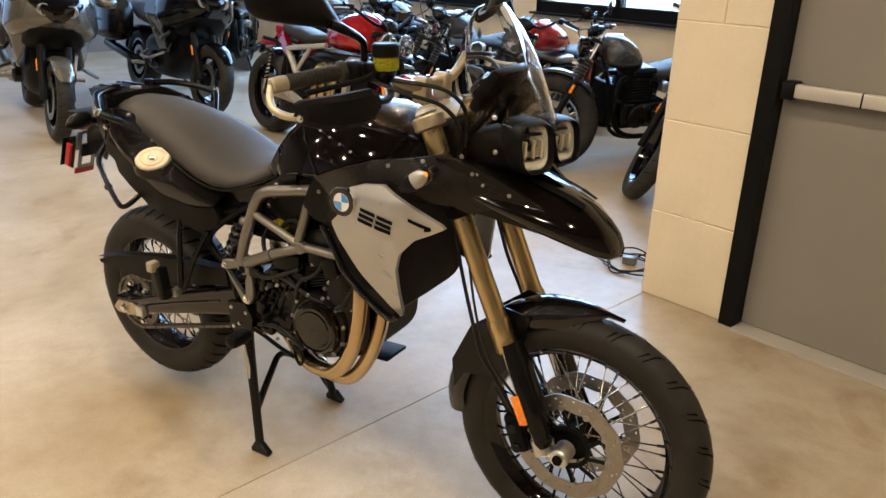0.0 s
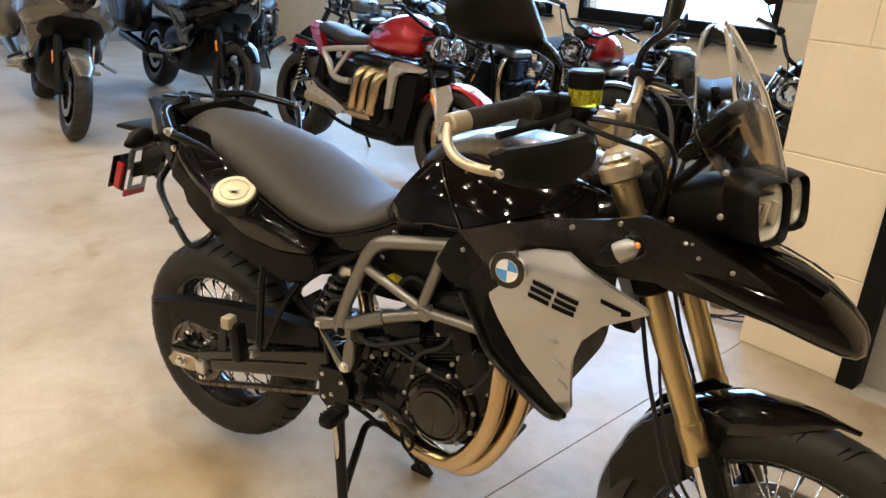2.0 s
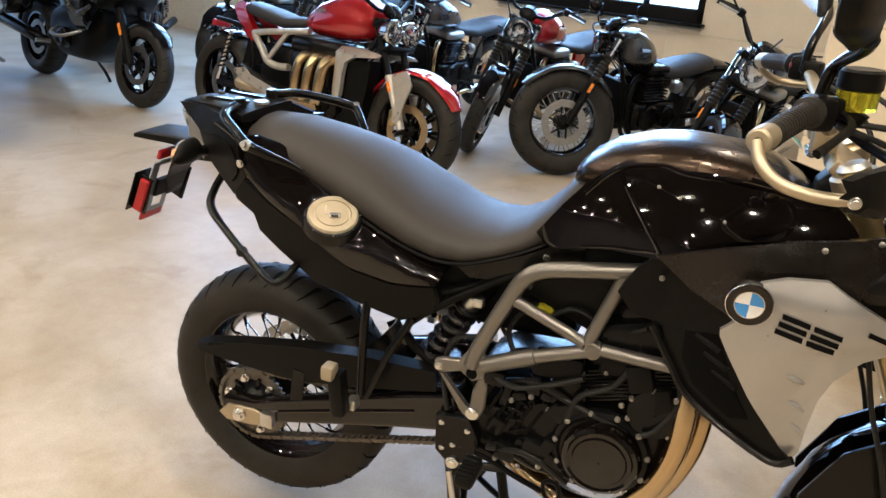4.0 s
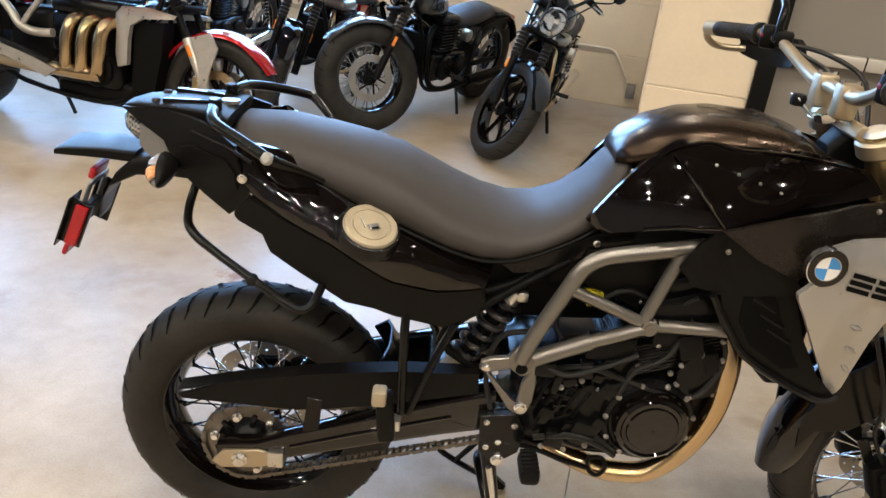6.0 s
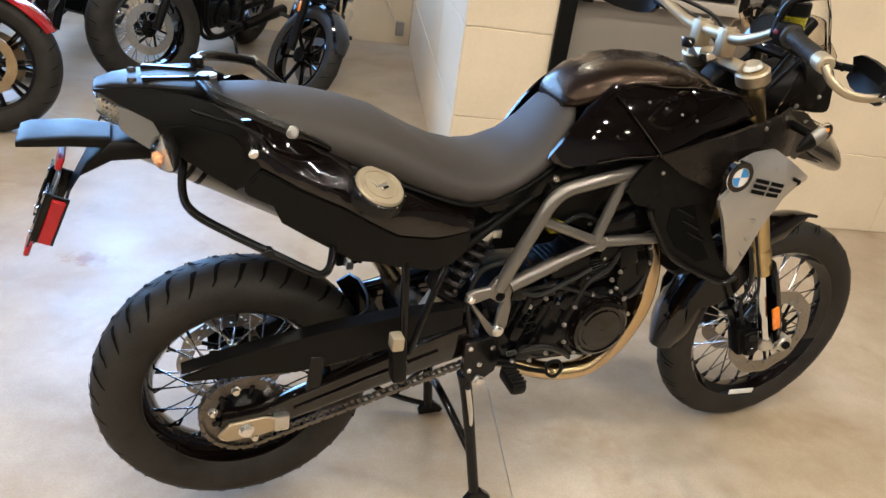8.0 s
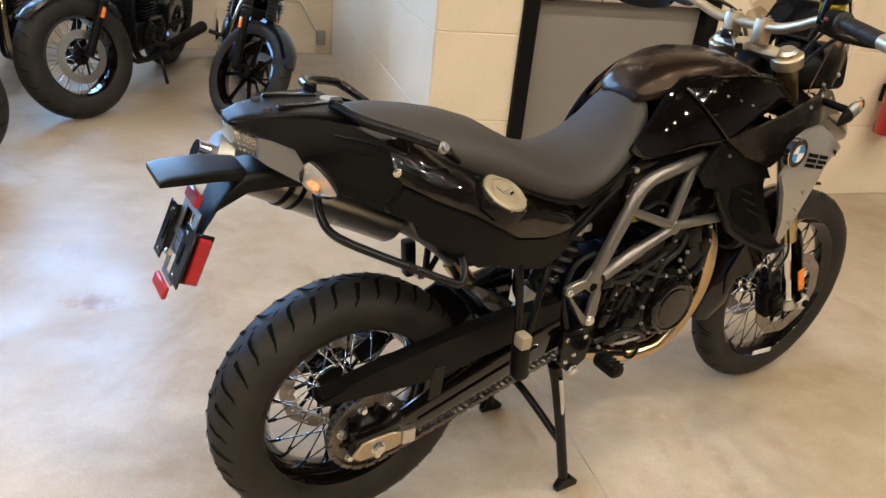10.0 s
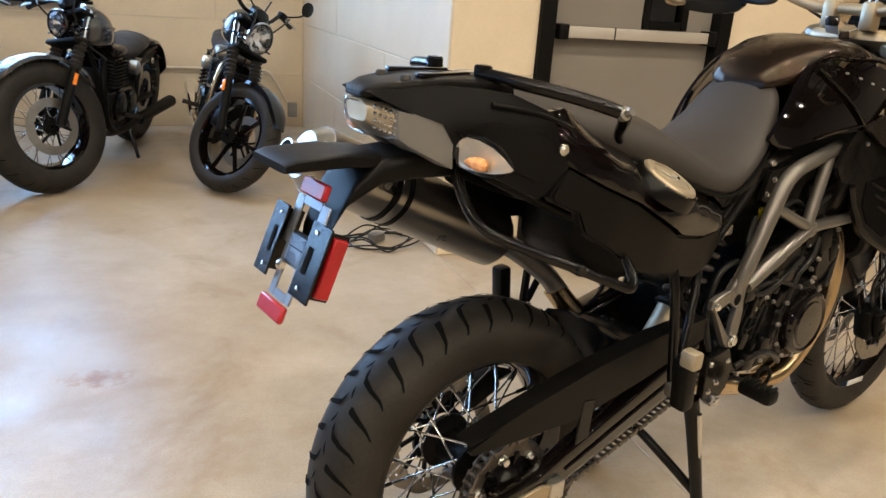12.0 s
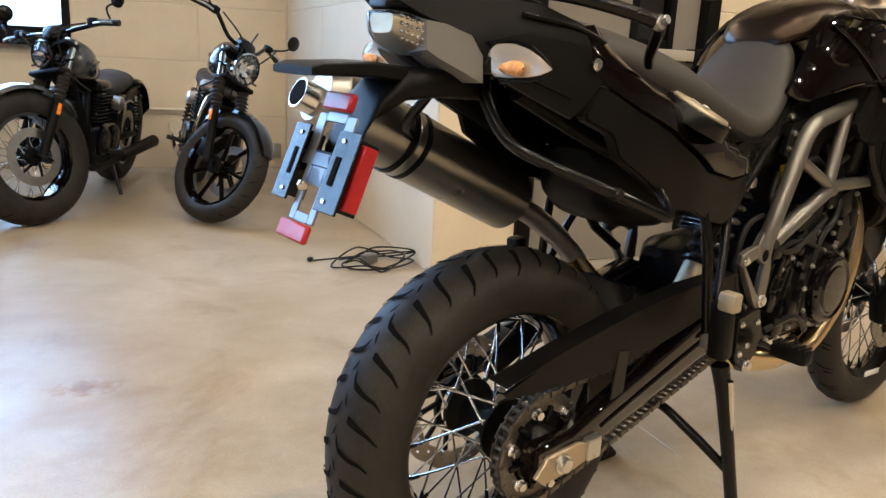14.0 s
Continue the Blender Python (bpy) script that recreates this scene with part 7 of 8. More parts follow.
def wheel_simple(parent, name, c, R, rim, w, style, n, m, discs=1, rim_mat=None, disc_mat=None, side=-1):
    """A wheel with tyre, hub, spokes and brake discs; style: wire or cast."""
    place = m @ Matrix.Translation(c)
    bm = mesh()
    rw = w * 0.38
    lathe(bm, [(rim + 0.005, rw), (rim - 0.010, rw - 0.008), (rim - 0.022, rw * 0.4), (rim - 0.022, -rw * 0.4), (rim - 0.010, -rw + 0.008), (rim + 0.005, -rw), (rim - 0.018, -rw), (rim - 0.034, 0), (rim - 0.018, rw)], seg=44)
    wh = part(name, bm, rim_mat or GLOSS, parent, m=place)
    bm = mesh()
    lathe(bm, tyre_profile(R, rim, w), seg=52)
    part("tyre", bm, RUBBER, wh, m=place, angle=60)
    # dark strips on the smooth tyre paint the shade of its tread
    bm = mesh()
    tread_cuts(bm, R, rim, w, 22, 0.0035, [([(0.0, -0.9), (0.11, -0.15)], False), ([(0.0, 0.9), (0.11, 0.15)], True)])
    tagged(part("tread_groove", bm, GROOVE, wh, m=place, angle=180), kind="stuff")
    bm = mesh()
    lathe(bm, [(0.05, 0.05), (0.03, 0.03), (0.03, -0.03), (0.05, -0.05), (0.012, -0.06), (0.012, 0.06)], seg=20)
    part("hub", bm, MATTE, wh, m=place)
    if style == "wire":
        for k in range(n):
            side = 1 if k % 2 else -1
            a = 2 * math.pi * k / n
            lead = radians(32) * (1 if (k // 2) % 2 else -1)
            bm = mesh()
            cyl(bm, (0.046 * math.cos(a + lead), side * 0.045, 0.046 * math.sin(a + lead)), ((rim - 0.028) * math.cos(a), side * rw * 0.2, (rim - 0.028) * math.sin(a)), 0.0023, seg=5)
            part("spoke", bm, STEEL, wh, m=place)
    else:
        for k in range(n):
            a = 2 * math.pi * k / n
            bm = mesh()
            for d in ((-0.10, 0.10) if style == "twin" else (0.0,)):
                p = Vector((0.035 * math.cos(a), 0, 0.035 * math.sin(a)))
                q = Vector(((rim - 0.026) * math.cos(a + d), 0, (rim - 0.026) * math.sin(a + d)))
                tube(bm, [p, p.lerp(q, 0.5), q], [0.016, 0.011, 0.013], 8, smooth=False, flat=1.2)
            part("spoke", bm, rim_mat or GLOSS, wh, m=place)
    for k in range(discs):
        y = (side * 0.062, -side * 0.062)[k]
        bm = mesh()
        lathe(bm, [(0.105, y - 0.0025), (0.155, y - 0.0025), (0.155, y + 0.0025), (0.105, y + 0.0025)], seg=40)
        dk = part("brake_disc", bm, disc_mat or DISC, wh, m=place)
        for j in range(6):
            a = 2 * math.pi * j / 6
            bm = mesh()
            tube(bm, [(0.04 * math.cos(a), y, 0.04 * math.sin(a)), (0.11 * math.cos(a + 0.3), y, 0.11 * math.sin(a + 0.3))], 0.007, 6, smooth=False)
            part("disc_arm", bm, MATTE, dk, m=place)
    return wh


def mud_arc(bm, c, R, a0, a1, w, n=14):
    rows = []
    for k in range(n + 1):
        a = radians(a0 + (a1 - a0) * k / n)
        o = Vector((math.cos(a), 0, math.sin(a)))
        p = Vector(c) + o * R
        f = min(1, 0.5 + min(k, n - k) * 0.25)
        rows.append([p + Vector((0, w * f * x, 0)) + o * d for x, d in ((-1, -0.03), (-0.9, -0.01), (-0.4, 0.004), (0.4, 0.004), (0.9, -0.01), (1, -0.03), (0.86, -0.016), (0.4, -0.002), (-0.4, -0.002), (-0.86, -0.016))])
    return loft(bm, rows)


def roadster(name, label, x, y, heading, lean=8, steer=0, L=1.46, style="wire", spokes=24, R=0.335, rim=0.235, w=0.12, tank=None, tank_len=0.40, seat_z=0.78, bobber=False, bars=0.30, triple=False, red_guard=None, disc=1, lamp_r=0.088, chrome_pipe=False, twin_lamp=False, group=""):
    """A parked road motorcycle: front tyre at x, y on the floor, leaning on its side stand, bars turned by steer."""
    tank = tank or GREYPAINT
    h = radians(heading)
    base = Matrix.Translation((x - L * math.cos(h), y - L * math.sin(h), 0)) @ Matrix.Rotation(h, 4, "Z")
    b = thing(name, label, "motorcycle", group, base)
    m = Matrix.Rotation(radians(-lean), 4, "X")
    fa, top = Vector((L, 0, R)), Vector((L - 0.30, 0, 0.95))
    ax = (top - fa).normalized()
    st = m @ Matrix.Translation(top) @ Matrix.Rotation(radians(steer), 4, ax) @ Matrix.Translation(-top)

    def p(nm, bm, mat, parent=None, lab="", mm=None, angle=40):
        return part(nm, bm, mat, parent or b, lab, angle, m if mm is None else mm)

    def rod(nm, pts, r, mat, mm=None, seg=8, parent=None, lab="", flat=1.0):
        bm = mesh()
        tube(bm, pts, r, seg, 4, flat=flat)
        return p(nm, bm, mat, parent, lab, mm)

    wheel_simple(b, "front_wheel", fa, R, rim, w, style, spokes, st, disc, CHROME if style == "wire" and not bobber else GLOSS, BRONZEDISC if triple else None, 1 if bobber or style == "cast" else -1)
    wheel_simple(b, "rear_wheel", (0, 0, R), R, rim, w * (1.6 if triple else 1.15), style, spokes, m, 1)
    # fork with gaiters, yokes
    perp = Vector((ax.z, 0, -ax.x))
    for s in (-1, 1):
        o = Vector((-0.02, s * 0.10, 0))
        f = rod("fork_leg", [fa + o, fa + o + ax * 0.34], 0.026, MATTE if not triple else BARESILVER, st, 12)
        rod("stanchion", [fa + o + ax * 0.30, top + o + ax * 0.02], 0.021, CHROME if not triple else MATTE, st, 12, f)
        if not triple:
            bm = mesh()
            g0 = fa + o + ax * 0.33
            tube(bm, [g0 + ax * (0.013 * k) for k in range(15)], [0.036 if k % 2 else 0.026 for k in range(15)], 12, smooth=False)
            p("fork_gaiter", bm, RUBBER, f, mm=st)
        bm = mesh()
        box(bm, fa + o + ax * 0.27 + Vector((0, s * 0.030, 0)), (0.022, 0.006, 0.065), 0.002, Matrix.Rotation(math.atan2(ax.x, ax.z), 3, "Y"))
        p("fork_reflector", bm, AMBER, f, "amber reflector", st)
        bm = mesh()
        box(bm, fa + Vector((-0.10, s * 0.085, 0.06)), (0.06, 0.04, 0.10), 0.012)
        if s < 0 or disc > 1:
            p("brake_caliper", bm, GOLD if triple else MATTE, mm=st)
        else:
            bm.free()
        if triple:
            bm = mesh()
            panel(bm, [(L - 0.13, 0.66), (L - 0.02, 0.70), (L + 0.03, 0.62), (L - 0.01, 0.50), (L - 0.03, 0.38), (L - 0.075, 0.38), (L - 0.08, 0.52)], lambda xx, zz, s=s: s * 0.128, 0.012, 0.04)
            p("fork_shield", bm, BARESILVER, f, "silver fork shield", st)
    for d in (0.0, -0.17):
        bm = mesh()
        box(bm, top + ax * d, (0.09, 0.25, 0.028), 0.01, Matrix.Rotation(math.atan2(ax.x, ax.z), 3, "Y"))
        p("yoke", bm, MATTE, mm=st)
    # front mudguard
    bm = mesh()
    mud_arc(bm, fa, R + 0.022, 40 if bobber else 30, 150 if not triple else 165, w * 0.60)
    mg = p("front_mudguard", bm, red_guard or (GREYPAINT if bobber else GLOSS), mm=st)
    if triple:
        bm = mesh()
        mud_arc(bm, fa, R + 0.027, 60, 110, w * 0.35)
        p("guard_stripe", bm, WHITE, mg, mm=st)
    # headlamp
    hl = top + Vector((0.10, 0, -0.045))
    for yy in ((-0.085, 0.085) if twin_lamp else (0.0,)):
        r = lamp_r * (0.85 if twin_lamp else 1)
        bm = mesh()
        lathe(bm, [(0.002, -0.10), (r * 0.5, -0.09), (r * 0.9, -0.045), (r, -0.005), (r * 1.04, 0.0), (r * 1.04, 0.014), (r * 0.92, 0.016)], hl + Vector((0, yy, 0)), 28, False, "X")
        lp = p("headlamp", bm, GLOSS if not twin_lamp else CHROME, None, "round headlamp", st)
        bm = mesh()
        lathe(bm, [(r * 0.95, 0.010), (r * 0.8, 0.018), (r * 0.4, 0.026), (0.002, 0.028)], hl + Vector((0, yy, 0)), 28, False, "X")
        p("lens", bm, LENS, lp, mm=st)
        bm = mesh()
        lathe(bm, [(r * 0.93, 0.004), (r * 0.6, -0.03), (r * 0.25, -0.045), (0.002, -0.046)], hl + Vector((0, yy, 0)), 14, False, "X")
        p("reflector", bm, CHROME, lp, mm=st, angle=10)
        bm = mesh()
        lathe(bm, [(r * 1.05, 0.0), (r * 1.07, 0.008), (r * 1.0, 0.018), (r * 0.96, 0.012)], hl + Vector((0, yy, 0)), 28, True, "X")
        p("bezel", bm, CHROME if not bobber else GLOSS, lp, mm=st)
    # instrument pod, bars, grips, levers, mirrors
    bm = mesh()
    loft(bm, [section(top.x + dx, top.z + 0.075 + dz, wv, hv, 2.4, 18) for dx, dz, wv, hv in ((-0.05, 0, 0.02, 0.015), (-0.02, 0.005, 0.06, 0.045), (0.03, -0.005, 0.065, 0.045), (0.06, -0.02, 0.03, 0.02))])
    p("instrument", bm, SATIN, mm=st)
    hb = top + Vector((-0.03, 0, 0.07))
    rise = 0.03 if bobber else 0.10
    rod("handlebar", [hb + Vector((-0.10 if not bobber else -0.02, -bars - 0.08, rise - 0.02)), hb + Vector((-0.06, -bars + 0.06, rise)), hb + Vector((0.0, -0.12, 0.01)), hb, hb + Vector((0.0, 0.12, 0.01)), hb + Vector((-0.06, bars - 0.06, rise)), hb + Vector((-0.10 if not bobber else -0.02, bars + 0.08, rise - 0.02))], 0.012, SATIN if not triple else MATTE, st, 10)
    for s in (-1, 1):
        e = hb + Vector((-0.10 if not bobber else -0.02, s * (bars + 0.085), rise - 0.022))
        g = rod("grip", [e, e + Vector((0.035, -s * 0.12, 0.016))], 0.017, RUBBER, st, 10)
        rod("lever", [e + Vector((0.06, -s * 0.13, 0.012)), e + Vector((0.07, -s * 0.06, 0.008)), e + Vector((0.05, 0, 0))], 0.006, ALU, st, 6)
        bm = mesh()
        box(bm, e + Vector((0.045, -s * 0.145, 0.02)), (0.05, 0.045, 0.045), 0.01)
        p("switch_gear", bm, PLASTIC, mm=st)
        tipm = e + (Vector((0.02, s * 0.03, 0.10)) if bobber else Vector((0.05, s * 0.02, 0.13)))
        rod("mirror_stalk", [e + Vector((0.04, -s * (0.02 if bobber else 0.13), 0.02)), e + Vector((0.05, -s * 0.02, 0.08)), tipm], 0.006, SATIN, st, 6)
        bm = mesh()
        lathe(bm, [(0.002, 0.014), (0.03, 0.012), (0.046, 0.002), (0.048, -0.006), (0.044, -0.008)], tipm + Vector((0, 0, 0.02)), 18, False, "X")
        mr = p("mirror", bm, SATIN, mm=st)
        bm = mesh()
        lathe(bm, [(0.044, -0.007), (0.002, -0.0075)], tipm + Vector((0, 0, 0.02)), 18, False, "X")
        p("mirror_glass", bm, CHROME, mr, mm=st)
        # front and rear indicators
        for base_, mm in ((hl + Vector((-0.05, s * 0.10, -0.04)), st), (Vector((-0.12, s * 0.07, seat_z - 0.12)), m)):
            it = rod("indicator", [base_, base_ + Vector((0, s * 0.07, 0))], 0.006, SATIN, mm, 6)
            bm = mesh()
            loft(bm, [section(base_.x + dx, base_.z, r, r, 2, 12) for dx, r in ((-0.03, 0.006), (-0.02, 0.022), (0.015, 0.025), (0.022, 0.010))])
            bm.transform(Matrix.Translation((0, s * 0.09, 0)))
            p("indicator_lamp", bm, SATIN if mm is m else LENS, it, mm=mm)
    for dy, k in ((-0.06, 0), (0.06, 1), (0.02, 2)):
        rod("control_cable", [hb + Vector((0.02, dy * 4, rise)), hl + Vector((0.02 - 0.05 * k, dy * 2, 0.11)), hl + Vector((-0.10, dy * 0.7, -0.08)), Vector((L - 0.44, dy * 0.6, 0.70))], 0.005, CABLE, st if k < 2 else m, 6)
    # tank
    t0, t1 = L - 0.42 - tank_len, L - 0.36
    bm = mesh()
    tz = seat_z + (0.085 if triple else 0.10)
    big = 1.22 if triple else 1.0
    loft(bm, [section(t0 + (t1 - t0) * f, tz + dz, wv * big, hv * big, 2.5, 26, 0.10) for f, dz, wv, hv in ((0, -0.05, 0.06, 0.025), (0.06, -0.03, 0.095, 0.06), (0.25, 0.0, 0.125, 0.095), (0.5, 0.025, 0.142, 0.118), (0.75, 0.04, 0.145, 0.120), (0.93, 0.03, 0.12, 0.09), (1.0, 0.02, 0.07, 0.05))])
    tk = p("fuel_tank", bm, tank, None, "", angle=60)
    bm = mesh()
    lathe(bm, [(0.036, 0.0), (0.036, 0.016), (0.030, 0.020), (0.002, 0.021)], (t0 + (t1 - t0) * 0.62, 0, tz + 0.028 + 0.112 * big), 20, False, "Z")
    p("filler_cap", bm, CHROME, tk)
    for s in (-1, 1):
        bm = mesh()
        panel(bm, [(t0 + 0.16, tz + 0.055), (t0 + 0.27, tz + 0.066), (t0 + 0.265, tz + 0.044), (t0 + 0.18, tz + 0.038)], lambda xx, zz, s=s: s * 0.146 * big, 0.008, 0.05)
        p("tank_badge", bm, STEEL, tk, "small pale tank badge shape")
    # seat
    s0 = 0.10 if bobber else 0.20 if triple else -0.14
    lift = 0.055 if triple else 0.0
    bm = mesh()
    loft(bm, [seat_ring(s0 + (t0 + 0.06 - s0) * f, seat_z + lift + tz_, seat_z + lift + tz_ - hh, ww) for f, tz_, hh, ww in ((0, 0.045, 0.05, 0.08), (0.08, 0.055, 0.08, 0.125), (0.4, 0.03, 0.09, 0.145), (0.65, 0.0, 0.08, 0.140), (0.9, 0.015, 0.07, 0.105), (1.0, 0.03, 0.05, 0.07))])
    p("seat", bm, DARKSEAT, None, "", angle=60)
    # rear mudguard, tail lamp
    bm = mesh()
    mud_arc(bm, (0, 0, R), R + 0.03, 70, 168 if not triple else 120, w * 0.8)
    p("rear_mudguard", bm, GLOSS if triple else red_guard or GLOSS)
    bm = mesh()
    box(bm, (-0.17 if not bobber else -0.30, 0, seat_z - 0.08), (0.06, 0.13, 0.055), 0.015)
    p("tail_lamp", bm, RED)
    # frame, shocks
    for s in (-1, 1):
        rod("frame_tube", [(L - 0.36, s * 0.03, 0.86), (L - 0.42, s * 0.11, 0.60), (L - 0.48, s * 0.13, 0.30), (L - 0.75, s * 0.13, 0.22), (0.45, s * 0.13, 0.30), (0.40, s * 0.13, 0.55), (0.30, s * 0.12, seat_z - 0.08), (-0.10, s * 0.09, seat_z - 0.04)], 0.016, MATTE)
        rod("swingarm", [(0.45, s * 0.10, 0.36), (0.2, s * 0.11, R), (0, s * 0.11, R)], 0.022, MATTE)
        a_, c_ = Vector((0.02, s * 0.145, R + 0.02)), Vector((0.14, s * 0.14, seat_z - 0.10))
        sk = rod("shock", [a_, c_], 0.014, STEEL)
        bm = mesh()
        tube(bm, [a_.lerp(c_, 0.2 + 0.7 * i / 70) + Vector((0.024 * math.cos(i / 70 * 50), 0.024 * math.sin(i / 70 * 50), 0)) for i in range(71)], 0.005, 6, smooth=False)
        p("spring", bm, MATTE, sk)
        bm = mesh()
        panel(bm, [(0.28, 0.52), (0.48, 0.54), (0.50, seat_z - 0.06), (0.34, seat_z - 0.08)], lambda xx, zz, s=s: s * 0.135, 0.03, 0.06)
        p("side_cover", bm, tank if not triple else SATIN)
    # engine
    bm = mesh()
    box(bm, (L - 0.78, 0, 0.40), (0.46, 0.30, 0.22), 0.05, seg=3)
    en = p("engine", bm, ENGINE)
    for s in (-1, 1):
        for cx, cz, r in ((L - 0.70, 0.40, 0.095), (L - 0.90, 0.41, 0.075)):
            bm = mesh()
            lathe(bm, [(r, s * 0.12), (r, s * 0.165), (r * 0.85, s * 0.178), (0.002, s * 0.18)], (cx, 0, cz), 26, False)
            p("engine_cover", bm, ENGINE if not triple else MATTE, en)
    if not triple:
        bm = mesh()
        box(bm, (L - 0.72, 0, 0.60), (0.20, 0.26, 0.20), 0.02)
        p("cylinder_block", bm, ENGINE, en)
        for k in range(8):
            bm = mesh()
            box(bm, (L - 0.72, 0, 0.53 + 0.022 * k), (0.25, 0.32, 0.007), 0.003, seg=1)
            p("cooling_fin", bm, ENGINE, en)
        bm = mesh()
        box(bm, (L - 0.72, 0, 0.735), (0.23, 0.29, 0.07), 0.03, seg=3)
        p("cylinder_head", bm, ALUDARK if chrome_pipe else ENGINE, en)
        for s in (-1, 1):
            bm = mesh()
            lathe(bm, [(0.045, s * 0.14), (0.045, s * 0.19), (0.03, s * 0.20), (0.002, s * 0.2)], (L - 0.90, 0, 0.63), 18, False)
            p("intake_bell", bm, ALU, en)
            ex = rod("exhaust_header", [(L - 0.60, s * 0.07, 0.68), (L - 0.52, s * 0.10, 0.66), (L - 0.47, s * 0.13, 0.52), (L - 0.52, s * 0.15, 0.32), (L - 0.70, s * 0.16, 0.24), (0.42, s * 0.17, 0.26)], 0.021, BRONZE if chrome_pipe else MATTE, None, 12)
            bm = mesh()
            cyl(bm, (0.45, s * 0.175, 0.265), (-0.22, s * 0.20, 0.36 if not bobber else 0.30), 0.036, 0.044, 20, 0.004)
            p("silencer", bm, CHROME if chrome_pipe else MATTE, ex)
        bm = mesh()
        box(bm, (L - 0.44, 0, 0.50), (0.05, 0.22, 0.30), 0.012)
        p("radiator", bm, MATTE)
    else:
        bm = mesh()
        box(bm, (L - 0.78, 0, 0.58), (0.50, 0.30, 0.24), 0.04)
        p("cylinder_block", bm, ENGINE, en)
        bm = mesh()
        box(bm, (L - 0.74, 0, 0.275), (0.56, 0.24, 0.15), 0.035, seg=3)
        p("sump", bm, PLASTIC, en)
        bm = mesh()
        box(bm, (0.62, 0, 0.55), (0.34, 0.26, 0.30), 0.05, seg=3)
        p("gearbox", bm, PLASTIC, en)
        bm = mesh()
        box(bm, (L - 0.78, -0.03, 0.735), (0.46, 0.28, 0.09), 0.03)
        p("cylinder_head", bm, SATIN, en)
        for k in range(3):
            x0 = L - 0.845 + 0.108 * k
            hd = rod("exhaust_header", [(x0 + 0.04, -0.13, 0.675), (x0 + 0.02, -0.20, 0.66), (x0, -0.225, 0.58), (x0 - 0.01, -0.225, 0.45), (x0 - 0.03, -0.215, 0.40), (x0 - 0.09, -0.205, 0.375)], 0.037, BRONZE, None, 14, None, "bronze exhaust header")
        rod("collector", [(L - 0.63, -0.205, 0.385), (L - 0.80, -0.21, 0.38), (L - 0.98, -0.215, 0.385)], 0.042, BRONZE, None, 14)
        for dz in (0.0, 0.085):
            bm = mesh()
            cyl(bm, (L - 0.96, -0.22, 0.37 + dz * 0.4), (0.40, -0.25, 0.40 + dz), 0.036, 0.044, 20, 0.005)
            p("silencer", bm, CHAMPAGNE if dz == 0 else MATTE, None, "silver silencer")
        bm = mesh()
        panel(bm, [(0.38, 0.49), (0.49, 0.515), (0.56, 0.475), (0.76, 0.435), (0.93, 0.385), (0.86, 0.335), (0.74, 0.375), (0.58, 0.415), (0.47, 0.42)], lambda xx, zz: -0.292, 0.012, 0.05)
        p("heat_shield", bm, BARESILVER)
        for s in (-1, 1):
            bm = mesh()
            panel(bm, [(L - 0.61, 0.735), (L - 0.56, 0.775), (L - 0.40, 0.785), (L - 0.20, 0.765), (L - 0.20, 0.745), (L - 0.38, 0.725), (L - 0.45, 0.685), (L - 0.465, 0.60), (L - 0.47, 0.47), (L - 0.53, 0.45), (L - 0.58, 0.52), (L - 0.555, 0.64)], lambda xx, zz, s=s: s * (0.205 - 1.6 * max(0.0, zz - 0.745) - 0.9 * max(0.0, L - 0.53 - xx)), 0.03, 0.03)
            p("radiator_shroud", bm, BARESILVER)
            bm = mesh()
            panel(bm, [(L - 0.45, 0.70), (L - 0.27, 0.72), (L - 0.28, 0.54), (L - 0.33, 0.28), (L - 0.47, 0.34)], lambda xx, zz, s=s: s * 0.165, 0.10, 0.06)
            p("radiator", bm, MATTE)
            rod("frame_casting", [(0.42, s * 0.165, 0.745), (0.58, s * 0.180, 0.770), (0.80, s * 0.178, 0.800), (0.97, s * 0.165, 0.825)], 0.021, BARESILVER, None, 10)
            rod("frame_casting", [(0.44, s * 0.168, 0.730), (0.54, s * 0.182, 0.650), (0.60, s * 0.186, 0.585), (0.70, s * 0.186, 0.560), (0.82, s * 0.182, 0.570)], 0.025, BARESILVER, None, 10)
            rod("frame_casting", [(0.61, s * 0.184, 0.590), (0.68, s * 0.182, 0.680), (0.78, s * 0.178, 0.790)], 0.017, BARESILVER, None, 10)
            bm = mesh()
            panel(bm, [(0.10, 0.895), (0.15, 0.935), (0.23, 0.930), (0.27, 0.885), (0.32, 0.825), (0.46, 0.710), (0.38, 0.685), (0.27, 0.735), (0.18, 0.805)], lambda xx, zz, s=s: s * (0.105 + 0.16 * max(0.0, min(0.4, xx - 0.1)) - 0.4 * max(0.0, zz - 0.88)), 0.05, 0.04)
            p("tail_cowl", bm, tank)
    # side stand, pegs, side plate
    rod("side_stand", [(0.55, 0.12, 0.30), (0.58, 0.19, 0.15), (0.60, 0.24 + 0.0, 0.035)], 0.012, SATIN)
    for s in (-1, 1):
        rod("foot_peg", [(0.52 if not bobber else 0.70, s * 0.13, 0.33), (0.52 if not bobber else 0.70, s * 0.27, 0.34)], 0.015, RUBBER)
    return b


